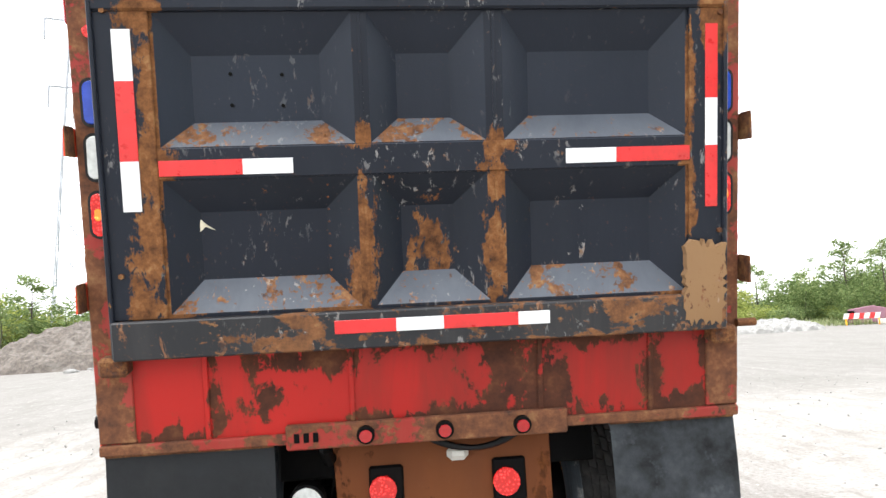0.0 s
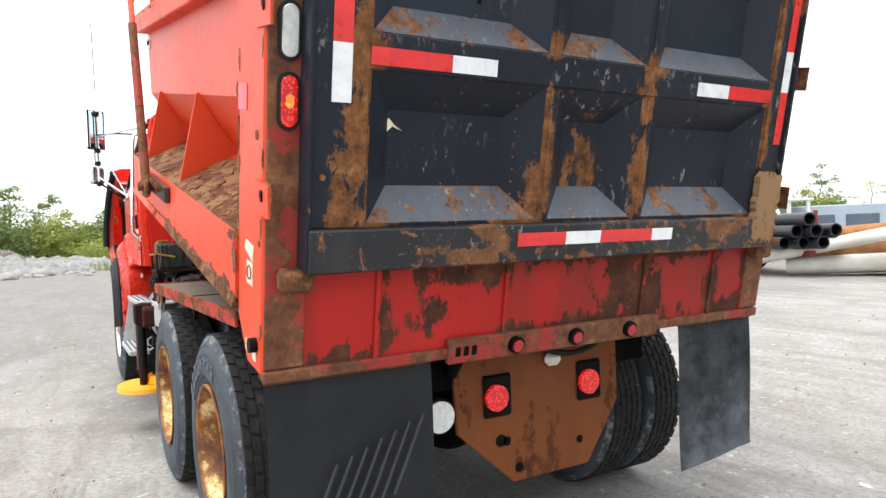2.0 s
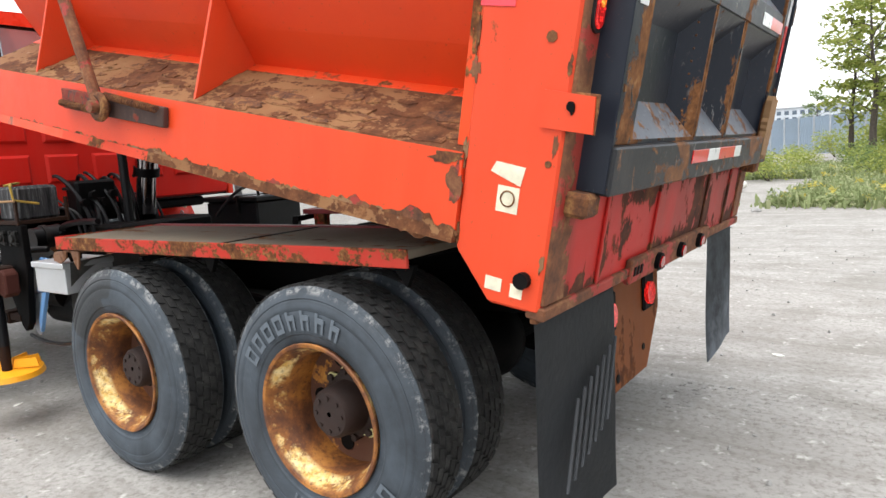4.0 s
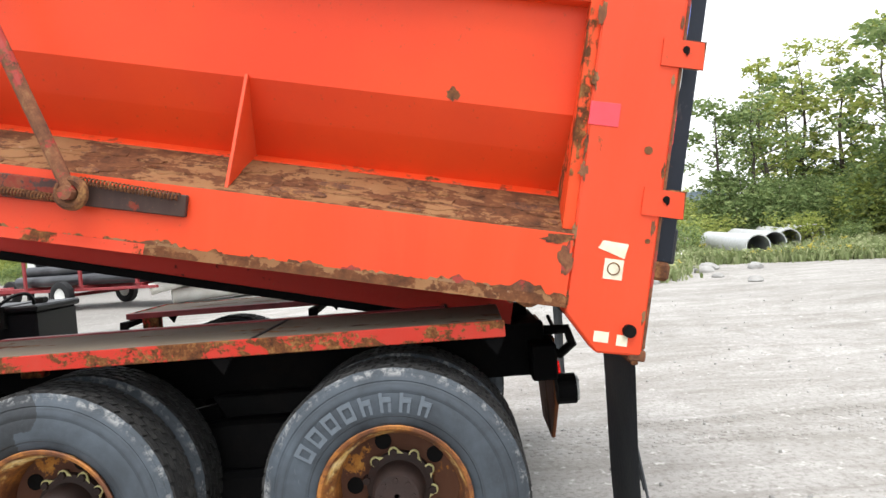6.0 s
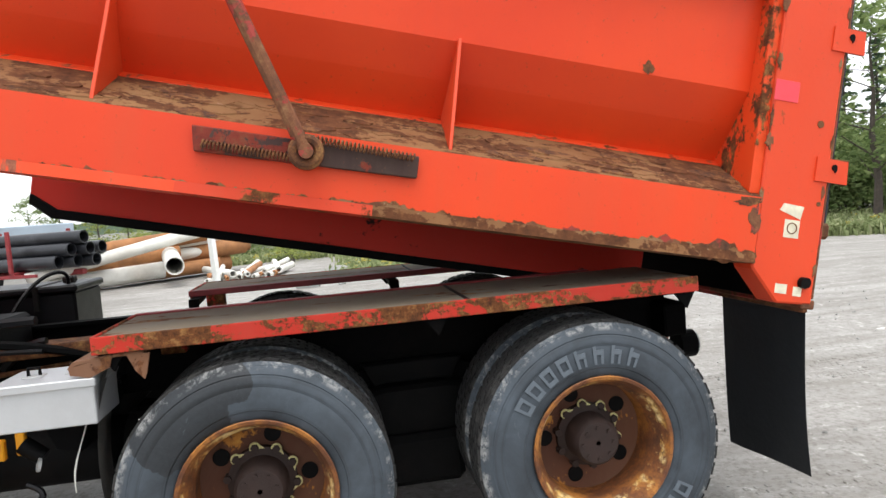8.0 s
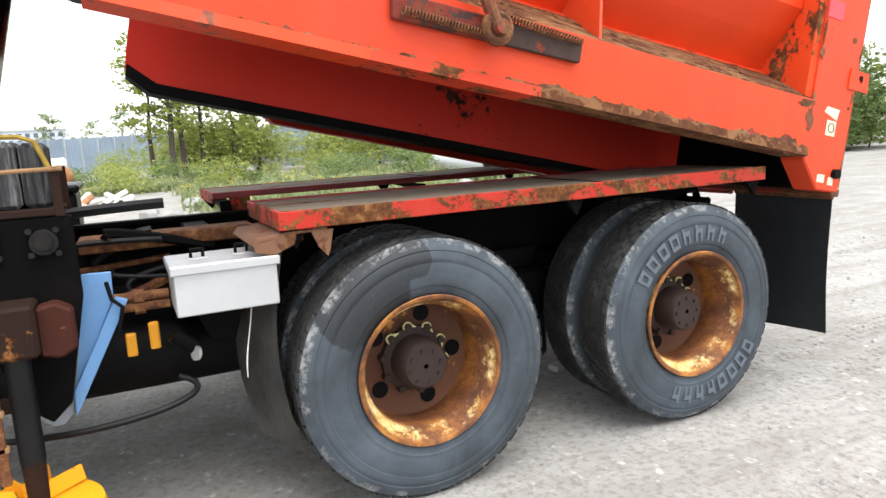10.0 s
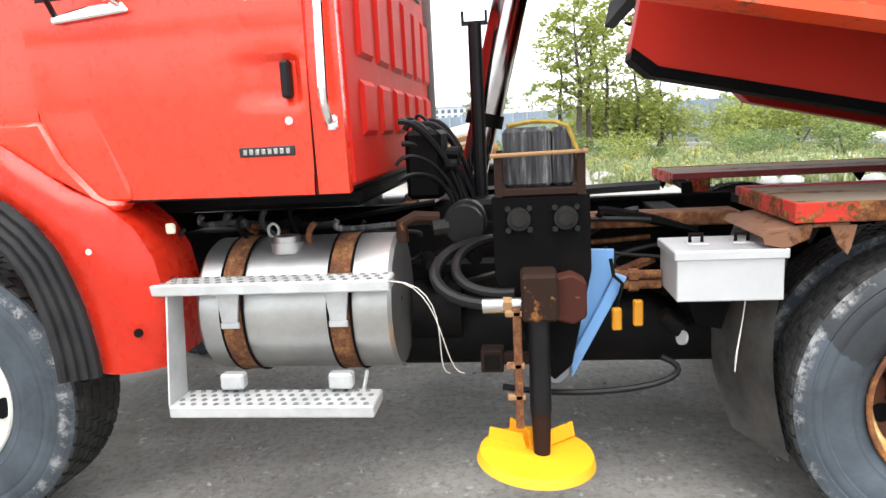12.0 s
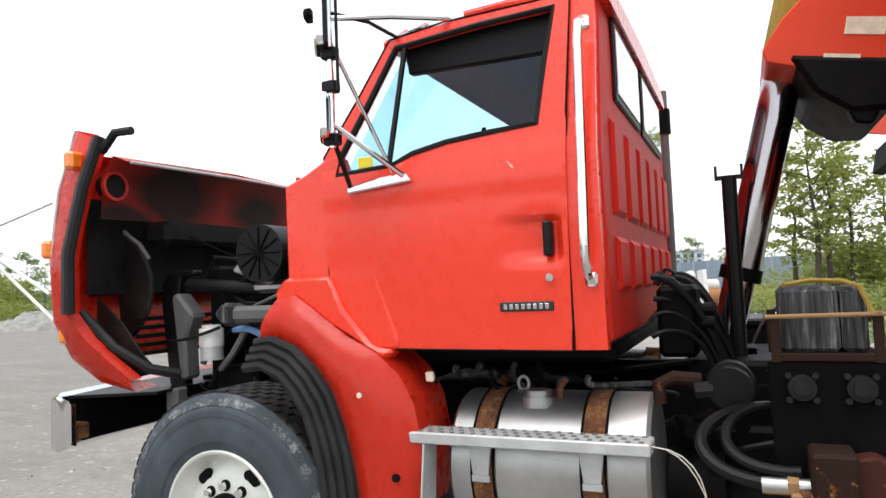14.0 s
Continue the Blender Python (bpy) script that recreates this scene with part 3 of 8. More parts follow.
def prism(outline, axis, lo, hi, bevel=0.0, bm=None):
    """A flat outline given in the two other axes (in order x, y, z), drawn out along axis from lo to hi."""
    own = bmesh.new()
    k = "xyz".index(axis)
    rings = []
    for d in (lo, hi):
        ring = []
        for a, b in outline:
            co = [a, b]
            co.insert(k, d)
            ring.append(own.verts.new(co))
        rings.append(ring)
    n = len(outline)
    own.faces.new(rings[0])
    own.faces.new(rings[1][::-1])
    for i in range(n):
        own.faces.new((rings[0][i], rings[0][(i + 1) % n], rings[1][(i + 1) % n], rings[1][i]))
    bmesh.ops.recalc_face_normals(own, faces=own.faces)
    if bevel:
        bmesh.ops.bevel(own, geom=own.edges[:], offset=bevel, segments=1, affect="EDGES", clamp_overlap=True)
    return merge(bm, own)


def rod(a, b, r, segs=12, r2=None, bm=None):
    own = bmesh.new()
    a, b = Vector(a), Vector(b)
    d = b - a
    m = Matrix.Translation((a + b) / 2) @ d.to_track_quat("Z", "Y").to_matrix().to_4x4()
    bmesh.ops.create_cone(own, cap_ends=True, segments=segs, radius1=r, radius2=r if r2 is None else r2, depth=d.length, matrix=m)
    return merge(bm, own)


def tube(points, r, segs=8, bm=None, close=False):
    """A round bar along points."""
    own = bmesh.new()
    pts = [Vector(p) for p in points]
    rings, side = [], None
    for i, p in enumerate(pts):
        d = (pts[min(i + 1, len(pts) - 1)] - pts[max(i - 1, 0)]).normalized()
        if close:
            d = (pts[(i + 1) % len(pts)] - pts[i - 1]).normalized()
        if side is None:
            side = d.orthogonal().normalized()
        side = (side - d * side.dot(d)).normalized()
        up = d.cross(side)
        rings.append([own.verts.new(p + r * (math.cos(t) * side + math.sin(t) * up)) for t in (2 * math.pi * k / segs for k in range(segs))])
    for i in range(len(rings) - (0 if close else 1)):
        q, s = rings[i], rings[(i + 1) % len(rings)]
        for k in range(segs):
            own.faces.new((q[k], q[(k + 1) % segs], s[(k + 1) % segs], s[k]))
    if not close:
        own.faces.new(rings[0][::-1])
        own.faces.new(rings[-1])
    return merge(bm, own)


def curve_points(a, b, c, d, n=14):
    a, b, c, d = map(Vector, (a, b, c, d))
    return [(1 - t) ** 3 * a + 3 * (1 - t) ** 2 * t * b + 3 * (1 - t) * t * t * c + t ** 3 * d for t in (i / n for i in range(n + 1))]


def lathe(profile, segs=48, bm=None, closed=True):
    """Turns a profile of (x, radius) about the x axis."""
    own = bmesh.new()
    rings = [[own.verts.new((x, r * math.cos(t), r * math.sin(t))) for t in (2 * math.pi * k / segs for k in range(segs))] for x, r in profile]
    pairs = list(zip(rings, rings[1:])) + ([(rings[-1], rings[0])] if closed else [])
    for q, s in pairs:
        for k in range(segs):
            own.faces.new((q[k], q[(k + 1) % segs], s[(k + 1) % segs], s[k]))
    return merge(bm, own)


def disc_plate(cx, cy, cz, r, thick, axis="x", segs=20, bm=None):
    d = Vector((1, 0, 0) if axis == "x" else (0, 1, 0) if axis == "y" else (0, 0, 1)) * thick / 2
    c = Vector((cx, cy, cz))
    return rod(c - d, c + d, r, segs, None, bm)


def oval(width, height, n=8):
    """An upright stadium outline about the origin."""
    r, h = width / 2, height / 2 - width / 2
    up = [(r * math.cos(t), h + r * math.sin(t)) for t in (math.pi * k / n for k in range(n + 1))]
    return up + [(-x, -y) for x, y in up]


# ---- ground, with shallow ruts and small stones ----
def ground_height(x, y):
    far = math.hypot(x, y)
    h = 0.012 * noise.noise((x * 0.35, y * 0.35, 0)) + 0.05 * noise.noise((x * 0.05, y * 0.05, 3)) * min(1, far / 12)
    near = max(abs(x) - 1.5, 0) + max(abs(y - 3) - 4.5, 0)
    h *= min(1.0, 0.25 + near * 0.4)
    h += 0.02 * math.sin(y * 0.9 + 2.2 * math.sin(x * 0.25)) * min(1.0, max(0, near - 0.6) / 3) * max(0.0, 1 - far / 60)
    return h - 0.006


def build_ground():
    bm = bmesh.new()
    ticks = sorted({round(s * v, 3) for s in (-1, 1) for v in [i * 0.5 for i in range(0, 41)] + [20 + i * 2 for i in range(1, 21)] + [60 + 8 * i for i in range(1, 12)] + [200, 300, 500, 900, 1600, 3000]})
    grid = [[bm.verts.new((x + 3, y + 2, ground_height(x + 3, y + 2))) for y in ticks] for x in ticks]
    for i in range(len(ticks) - 1):
        for j in range(len(ticks) - 1):
            bm.faces.new((grid[i][j], grid[i + 1][j], grid[i + 1][j + 1], grid[i][j + 1]))
    tagged(new("ground", link_mesh("ground", bm, M_GROUND, True)), "grey compacted gravel yard with tyre marks", "ground", kind="structure")
    rng = random.Random(4)
    bm = bmesh.new()
    for _ in range(1500):
        x, y = rng.uniform(-7, 9), rng.uniform(-5, 11)
        r = rng.choice((0.006, 0.008, 0.010, 0.014)) * rng.uniform(0.7, 1.4)
        z = ground_height(x, y)
        m = Matrix.Translation((x, y, z + r * 0.2)) @ Euler((rng.random() * 3, rng.random() * 3, rng.random() * 3)).to_matrix().to_4x4() @ Matrix.Diagonal((r * 1.4, r, r * 0.7, 1))
        bmesh.ops.create_icosphere(bm, subdivisions=1, radius=1, matrix=m)
    tagged(new("gravel", link_mesh("gravel", bm, M_STONE)), "loose pale gravel stones on the yard", "gravel", kind="stuff")


build_ground()


def tyre_tracks():
    """Lug prints that the rear duals pressed into the yard as the truck backed in."""
    rng = random.Random(14)
    bm = bmesh.new()
    for x0, drift in ((-1.16, 0.010), (-0.80, 0.012), (0.80, 0.010), (1.12, 0.012), (-1.75, -0.05), (-2.10, -0.05)):
        for k in range(110):
            y = (0.35 if abs(x0) < 1.5 else 2.6) - k * 0.062
            for i in range(4):
                if rng.random() < 0.25 + 0.004 * k:
                    continue
                x = x0 + drift * k * 0.062 * 3 + (i - 1.5) * 0.058
                yy = y + 0.031 * (i % 2)
                z = ground_height(x, yy)
                w, d, h = 0.021, 0.020, rng.uniform(0.003, 0.007)
                lo = [bm.verts.new((x + a * w, yy + b * d, z - 0.004)) for a, b in ((-1, -1), (1, -1), (1, 1), (-1, 1))]
                hi = [bm.verts.new((x + a * w * 0.6, yy + b * d * 0.6, z + h)) for a, b in ((-1, -1), (1, -1), (1, 1), (-1, 1))]
                bm.faces.new(hi)
                for q in range(4):
                    bm.faces.new((lo[q], lo[(q + 1) % 4], hi[(q + 1) % 4], hi[q]))
    tagged(new("tyre_tracks", link_mesh("tyre_tracks", bm, M_GROUND)), "tyre tread prints pressed into the gravel", "tyre tracks", kind="stuff")


tyre_tracks()

# ---- the dump truck: one thing, its bed raised a little on the rear hinge ----
truck = thing("dump_truck", "orange-red tandem dump truck, bed partly raised, hood tilted open", "dump truck")
BED = Matrix.Translation((0, 0.407, 1.000)) @ Matrix.Rotation(radians(11.6), 4, "X")
BED_END = 3.12


def bed_part(name, bm, material, label="", smooth=False):
    return part(name, bm, material, truck, label, smooth, BED)


def strip(parent, x0, x1, w0, w1, u, colours):
    """A reflective strip on the tailgate's rear face; colours: (share, material) along its length."""
    tall = (w1 - w0) > (x1 - x0)
    at = w1 if tall else x0
    span = (w1 - w0) if tall else (x1 - x0)
    for share, m in colours:
        step = share * span
        lo, hi = ((x0, u - 0.004, at - step), (x1, u, at)) if tall else ((at, u - 0.004, w0), (at + step, u, w1))
        at += -step if tall else step
        part("reflector_strip", block(lo, hi, 0.001), m, parent, "red reflective strip" if m is M_REFL_RED else "white reflective strip")


def tailgate():
    bm = bmesh.new()
    cols = [((-0.915, -0.245), (-0.815, -0.365)), ((-0.190, 0.225), (-0.090, 0.105)), ((0.290, 0.975), (0.400, 0.868))]
    rows = [((0.575, 1.045), (0.685, 0.930)), ((1.160, 1.615), (1.250, 1.485))]
    rear, deep, x0, x1, w0, w1 = -0.400, -0.318, -1.110, 1.120, 0.430, 1.670
    xs = sorted({x0, x1, *[v for c in cols for v in c[0]]})
    ws = sorted({w0, w1, *[v for r in rows for v in r[0]]})
    holes = {(c[0][0], r[0][0]) for c in cols for r in rows}
    vert = {}

    def at(x, w, u=rear):
        return vert.setdefault((x, w, u), bm.verts.new((x, u, w)) if (x, w, u) not in vert else vert[(x, w, u)])

    for a, b in zip(xs, xs[1:]):
        for c, d in zip(ws, ws[1:]):
            if (a, c) not in holes:
                bm.faces.new((at(a, c), at(b, c), at(b, d), at(a, d)))
    back = [at(x, w, -0.29) for x, w in ((x0, w0), (x1, w0), (x1, w1), (x0, w1))]
    bm.faces.new(back)
    edge_b = [x for x in xs]
    bm.faces.new([at(x, w0) for x in edge_b] + [back[1], back[0]])
    bm.faces.new([at(x, w1) for x in edge_b] + [back[2], back[3]])
    bm.faces.new([at(x0, w) for w in ws] + [back[3], back[0]])
    bm.faces.new([at(x1, w) for w in ws] + [back[2], back[1]])
    gate = bed_part("tailgate", bm, M_GATE, "black steel tailgate with six pressed panels, rust worn")
    for (ox, ix) in cols:
        for (ow, iw) in rows:
            o = [(ox[0], ow[0]), (ox[1], ow[0]), (ox[1], ow[1]), (ox[0], ow[1])]
            i = [(ix[0], iw[0]), (ix[1], iw[0]), (ix[1], iw[1]), (ix[0], iw[1])]
            pm = bmesh.new()
            O, I = [pm.verts.new((x, rear, w)) for x, w in o], [pm.verts.new((x, deep, w)) for x, w in i]
            for k in range(1, 4):
                pm.faces.new((O[k], O[(k + 1) % 4], I[(k + 1) % 4], I[k]))
            pm.faces.new(I)
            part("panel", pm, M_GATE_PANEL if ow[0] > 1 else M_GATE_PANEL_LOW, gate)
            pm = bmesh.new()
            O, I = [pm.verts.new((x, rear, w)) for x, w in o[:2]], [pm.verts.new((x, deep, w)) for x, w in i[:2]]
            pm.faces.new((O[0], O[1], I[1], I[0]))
            part("panel_sill", pm, M_GATE_SILL, gate, "dusty grey sloping panel sill, painted paler as if skylit")
    # stiffeners and edges
    part("bottom_beam", block((-1.112, -0.442, 0.425), (1.122, -0.397, 0.562), 0.006), M_GATE_LOW, gate, "rust-eaten bottom beam")
    part("middle_beam", block((-0.96, -0.408, 1.048), (1.02, -0.398, 1.156), 0.003), M_GATE, gate)
    part("top_beam", block((-1.112, -0.425, 1.618), (1.122, -0.30, 1.745), 0.008), M_GATE, gate)
    for a, b in ((-1.114, -0.925), (0.985, 1.124)):
        part("side_member", block((a, -0.414, 0.562), (b, -0.397, 1.62), 0.004), M_GATE, gate)
    for x in (-1.118, 1.112):
        part("side_flange", block((x, -0.43, 0.43), (x + 0.014, -0.27, 1.78), 0.003), M_GATE, gate)
    for x in (-0.218, 0.258):
        part("seam", block((x - 0.006, -0.403, 0.575), (x + 0.006, -0.398, 1.615), 0.001), M_GATE, gate)
    R, W = M_REFL_RED, M_REFL_WHITE
    strip(gate, -1.047, -0.985, 0.942, 1.558, -0.414, ((0.28, W), (0.44, R), (0.28, W)))
    strip(gate, 1.045, 1.092, 0.890, 1.560, -0.414, ((0.40, R), (0.26, W), (0.34, R)))
    strip(gate, -0.923, -0.466, 1.060, 1.114, -0.408, ((0.62, R), (0.38, W)))
    strip(gate, 0.516, 0.991, 1.066, 1.120, -0.408, ((0.40, W), (0.60, R)))
    strip(gate, -0.346, 0.436, 0.484, 0.532, -0.442, ((0.28, R), (0.22, W), (0.35, R), (0.15, W)))
    bm = bmesh.new()
    rng = random.Random(2)
    ring = []
    for k in range(60):
        t = 2 * math.pi * k / 60
        q = max(abs(math.cos(t)), abs(math.sin(t)))
        ring.append((1.035 + 0.088 * math.cos(t) / q * rng.uniform(0.72, 1.0), 0.605 + 0.165 * math.sin(t) / q * rng.uniform(0.80, 1.0)))
    part("weld_patch", prism(ring, "y", -0.4445, -0.4135), M_TAN, gate, "tan bare corner patch")
    # a torn strip of tape
    part("tape_scrap", prism([(-0.835, 0.845), (-0.815, 0.905), (-0.795, 0.885), (-0.765, 0.865), (-0.80, 0.878)], "y", -0.321, -0.3175), M_STICKER, gate, "torn pale tape scrap")
    plate_bolts = ((-1.07, 0.72), (-1.07, 1.62), (1.10, 0.80), (1.10, 1.60))
    for x, w in plate_bolts:
        part("bolt", disc_plate(x, -0.418, w, 0.010, 0.012, "y", 6), M_RUST, gate)
    plate = part("name_plate", block((-0.185, -0.438, 1.655), (0.205, -0.424, 1.752), 0.004), M_RUST, gate, "rusted name plate with worn red letters")
    for k in range(9):
        x = -0.165 + k * 0.040
        part("letter_bar", block((x, -0.444, 1.675), (x + 0.026, -0.437, 1.735), 0.002), M_TRAILER, gate)
    part("handle", tube([(-0.09, -0.36, 1.74), (-0.075, -0.36, 1.765), (-0.05, -0.36, 1.805), (0.03, -0.36, 1.805), (0.06, -0.36, 1.765), (0.09, -0.36, 1.74)], 0.008), M_RUST, gate)
    for k, (x, w) in enumerate(((-0.68, 1.42), (-0.50, 1.415), (-0.68, 1.31), (-0.50, 1.305))):
        part("bolt", disc_plate(x, deep - 0.003, w, 0.007, 0.008, "y", 8), M_DARK, gate)
    for k in range(14):
        part("rivet", disc_plate(-0.352, deep - 0.06 + 0.0, 0.62 + 0.022 * k * 2, 0.004, 0.006, "y", 6), M_RUST, gate)
    return gate


tailgate()


def corner_post(s):
    """s: -1 for the driver's side, 1 for the other."""
    out, inn = 1.222 * s, 1.085 * s
    ol = [(-0.333, 0.075), (-0.165, 0.068), (-0.032, 0.205), (-0.032, 1.75), (-0.06, 1.820), (-0.30, 1.820), (-0.333, 1.785)]
    post = bed_part("corner_post", prism(ol, "x", min(out, inn), max(out, inn), 0.008), M_POST, "orange corner post of the bed, rust at its edges")
    a, b = sorted((out - 0.006 * s, inn + 0.002 * s))
    part("rear_face", block((a, -0.345, 0.10), (b, -0.331, 1.755), 0.004), M_POST_RUST, post, "rusted rear face")
    part("inner_return", block(tuple(min(p, q) for p, q in zip((inn, -0.33, 0.42), (inn - 0.012 * s, -0.30, 1.7))), tuple(max(p, q) for p, q in zip((inn, -0.33, 0.42), (inn - 0.012 * s, -0.30, 1.7))), 0.002), M_APRON, post)
    x = 0.5 * (out + inn)
    for w, m, hgt, label in ((1.325, M_BLUE_LENS, 0.150, "blue oval lamp"), (1.135, M_CLEAR_LENS, 0.150, "clear oval lamp"), (0.935, M_RED_LIT, 0.150, "lit red oval lamp")):
        part("lamp_grommet", prism([(x + p, w + q) for p, q in oval(0.070, hgt + 0.022)], "y", -0.352, -0.343), M_RUBBER, post)
        part("lamp", prism([(x + p, w + q) for p, q in oval(0.050, hgt)], "y", -0.358, -0.349, 0.003), m, post, label)
        if m is M_RED_LIT:
            part("lamp_core", prism([(x + p, w + q) for p, q in oval(0.024, 0.042)], "y", -0.361, -0.356), M_AMBER_LIT, post, "amber glowing core")
    part("lamp", disc_plate(x - 0.012 * s, -0.350, 1.567, 0.022, 0.014, "y", 18), M_RED_LIT, post, "small round lit red lamp")
    for w, ln in ((1.19, 0.10), (0.645, 0.10)):
        tab = prism([(-0.415, w - 0.05), (-0.262, w - 0.05), (-0.262, w + 0.05), (-0.408, w + 0.045)], "x", *sorted((out - 0.002 * s, out + 0.008 * s)))
        part("chain_tab", tab, M_POST if s < 0 else M_RUST, post, "chain tab with keyhole")
        part("tab_back", block((min(out + 0.001 * s, out - 0.0035 * s), -0.418, w - 0.052), (max(out + 0.001 * s, out - 0.0035 * s), -0.347, w + 0.052), 0.001), M_RUST, post)
        key = prism([(-0.345 + 0.012 * math.cos(t) * (1.0 if k not in (9, 10, 11) else 1.1), w + 0.014 + 0.013 * math.sin(t) * (1.0 if k not in (9, 10, 11) else 1.9)) for k, t in enumerate([2 * math.pi * k / 16 for k in range(16)])], "x", *sorted((out + 0.008 * s, out + 0.013 * s)))
        part("keyhole", key, M_DARK, post)
    part("cap_step", block((min(out, out - 0.15 * s), -0.04, 1.46), (max(out, out - 0.15 * s), 0.15, 1.615), 0.012), M_GUSSET, post)
    for k in range(4):
        rng = random.Random(k)
        part("rust_chip", disc_plate(out + 0.001 * s, -0.30 + 0.04 * (k % 2), 0.50 + 0.33 * k, 0.010 + 0.006 * (k % 3), 0.004, "x", 7), M_RUST, post)
    if s < 0:
        part("side_lamp", block((out - 0.012, -0.325, 1.60), (out + 0.002, -0.285, 1.69), 0.01), M_RED_LENS, post, "red side marker lamp")
        part("pink_patch", block((out - 0.003, -0.140, 0.90), (out, -0.030, 0.985), 0.001), M_PINK, post, "pink repainted patch")
        part("sticker", prism([(-0.225, 0.425), (-0.125, 0.455), (-0.140, 0.485), (-0.235, 0.480)], "x", out - 0.002, out), M_STICKER, post, "torn cream sticker")
        st = part("sticker", block((out - 0.002, -0.225, 0.345), (out, -0.155, 0.420), 0), M_STICKER, post, "small cream square sticker")
        part("sticker_ring", tube([(out - 0.003, -0.19 + 0.022 * math.cos(t), 0.385 + 0.022 * math.sin(t)) for t in (2 * math.pi * k / 20 for k in range(20))], 0.0025, 5, None, True), M_RUST, post)
        part("sticker", block((out - 0.002, -0.205, 0.11), (out, -0.15, 0.15), 0), M_STICKER, post)
        part("sticker", block((out - 0.002, -0.275, 0.105), (out, -0.235, 0.145), 0), M_STICKER, post)
        part("hinge_bolt", disc_plate(out - 0.01, -0.275, 0.165, 0.024, 0.03, "x", 14), M_DARK, post)
    else:
        part("hinge_pin", rod((out - 0.02, -0.36, 0.43), (out + 0.055, -0.36, 0.43), 0.016, 10), M_RUST, post)


corner_post(-1)
corner_post(1)


def bed_side(s):
    """The side of the bed: sheet with two folds, sloping ledge, deep lower rail, top rail and gussets."""
    ins = [(-0.890, 0.640), (-1.015, 0.805), (-1.105, 0.945), (-1.122, 1.37)]
    sheet = [(x * -s, w) for x, w in ins] + [((x + 0.02) * -s, w) for x, w in ins[::-1]]
    side = bed_part("side_sheet", prism(sheet, "y", -0.03, BED_END), M_BED, "folded orange side sheet of the bed")
    top = [(-1.06, 1.35), (-1.195, 1.35), (-1.205, 1.475), (-1.08, 1.482)]
    part("top_rail", prism([(x * -s, w) for x, w in top], "y", -0.03, BED_END, 0.006), M_BED_SPOT, side, "orange top rail with rust spots")
    end = BED_END if s < 0 else 2.5
    part("ledge", prism([(x * -s, w) for x, w in [(-1.232, 0.494), (-0.890, 0.671), (-0.890, 0.655), (-1.225, 0.480)]], "y", -0.028, end), M_LEDGE, side, "rust-flaked sloping ledge")
    part("ledge_margin", prism([(x * -s, w) for x, w in [(-0.955, 0.6385), (-0.893, 0.671), (-0.893, 0.674), (-0.955, 0.6415)]], "y", -0.02, end), M_BED_SPOT, side, "orange margin of the ledge")
    rail = part("lower_rail", prism([(x * -s, w) for x, w in [(-1.232, 0.494), (-1.232, 0.255), (-1.205, 0.255), (-1.205, 0.48)]], "y", -0.03, end), M_RAIL, side, "deep orange lower rail")
    lip = [(x * -s, w) for x, w in [(-1.236, 0.262), (-1.245, 0.222), (-1.10, 0.214), (-1.10, 0.226), (-1.225, 0.236)]]
    part("rail_lip", prism(lip, "y", -0.03, 1.55), M_LEDGE, side, "rusted bottom lip")
    part("rail_lip", prism(lip, "y", 1.55, 2.25), M_LIP, side, "half-rusted bottom lip")
    part("rail_lip", prism(lip, "y", 2.25, end), M_BED_SPOT, side, "orange bottom lip with rust spots")
    rng = random.Random(9)
    for k in range(58):
        u = 0.0 + 2.9 * k / 58 + rng.uniform(-0.02, 0.02)
        r = rng.uniform(0.008, 0.036) * (1.15 - 0.24 * u)
        ring = [(u + 1.9 * r * math.cos(t) * rng.uniform(0.75, 1.15), 0.252 + r * 1.1 * math.sin(t) * rng.uniform(0.55, 1.25)) for t in (2 * math.pi * i / 17 for i in range(17))]
        part("rust_flake", prism(ring, "x", *sorted((1.231 * s, (1.2333 + 0.0005 * (k % 5)) * s))), (M_RUST, M_RUST_PALE, M_LEDGE, M_POST_RUST)[k % 4], side)
    for k in range(70):
        u, t = rng.uniform(-0.01, 2.8), rng.uniform(0.04, 0.85)
        x, w = -1.23 + t * 0.245, 0.497 + t * 0.128
        a, b = rng.uniform(0.03, 0.13), rng.uniform(0.012, 0.038)
        bm = bmesh.new()
        lo, hi = [], []
        for i in range(11):
            q = 2 * math.pi * i / 11
            dx, du = b * math.cos(q) * rng.uniform(0.6, 1.2), a * math.sin(q) * rng.uniform(0.7, 1.2)
            px = min(max(x + dx, -1.228), -0.965)
            pw = 0.494 + (px + 1.232) * 0.518
            lo.append(bm.verts.new((px * -s, u + du, pw - 0.002)))
            hi.append(bm.verts.new((px * -s, u + du, pw + 0.003 + 0.0007 * (k % 7))))
        bm.faces.new(hi)
        for i in range(11):
            bm.faces.new((lo[i], lo[(i + 1) % 11], hi[(i + 1) % 11], hi[i]))
        part("rust_scale", bm, (M_LEDGE, M_RUST, M_LEDGE)[k % 3], side)
    for u in (1.28, 2.56):
        g = prism([(-1.205 * -s, 0.508), (-0.90 * -s, 0.664), (-1.016 * -s, 0.805), (-1.106 * -s, 0.955), (-1.122 * -s, 0.955)], "y", u - 0.007, u + 0.007, 0.002)
        part("gusset", g, M_GUSSET, side, "triangular orange gusset")
    e = prism([(-1.205 * -s, 0.508), (-0.90 * -s, 0.664), (-1.016 * -s, 0.805), (-1.106 * -s, 0.945), (-1.12 * -s, 1.36), (-1.20 * -s, 1.36)], "y", -0.034, 0.012, 0.003)
    part("end_plate", e, M_END, side, "rust-stained end plate beside the post")
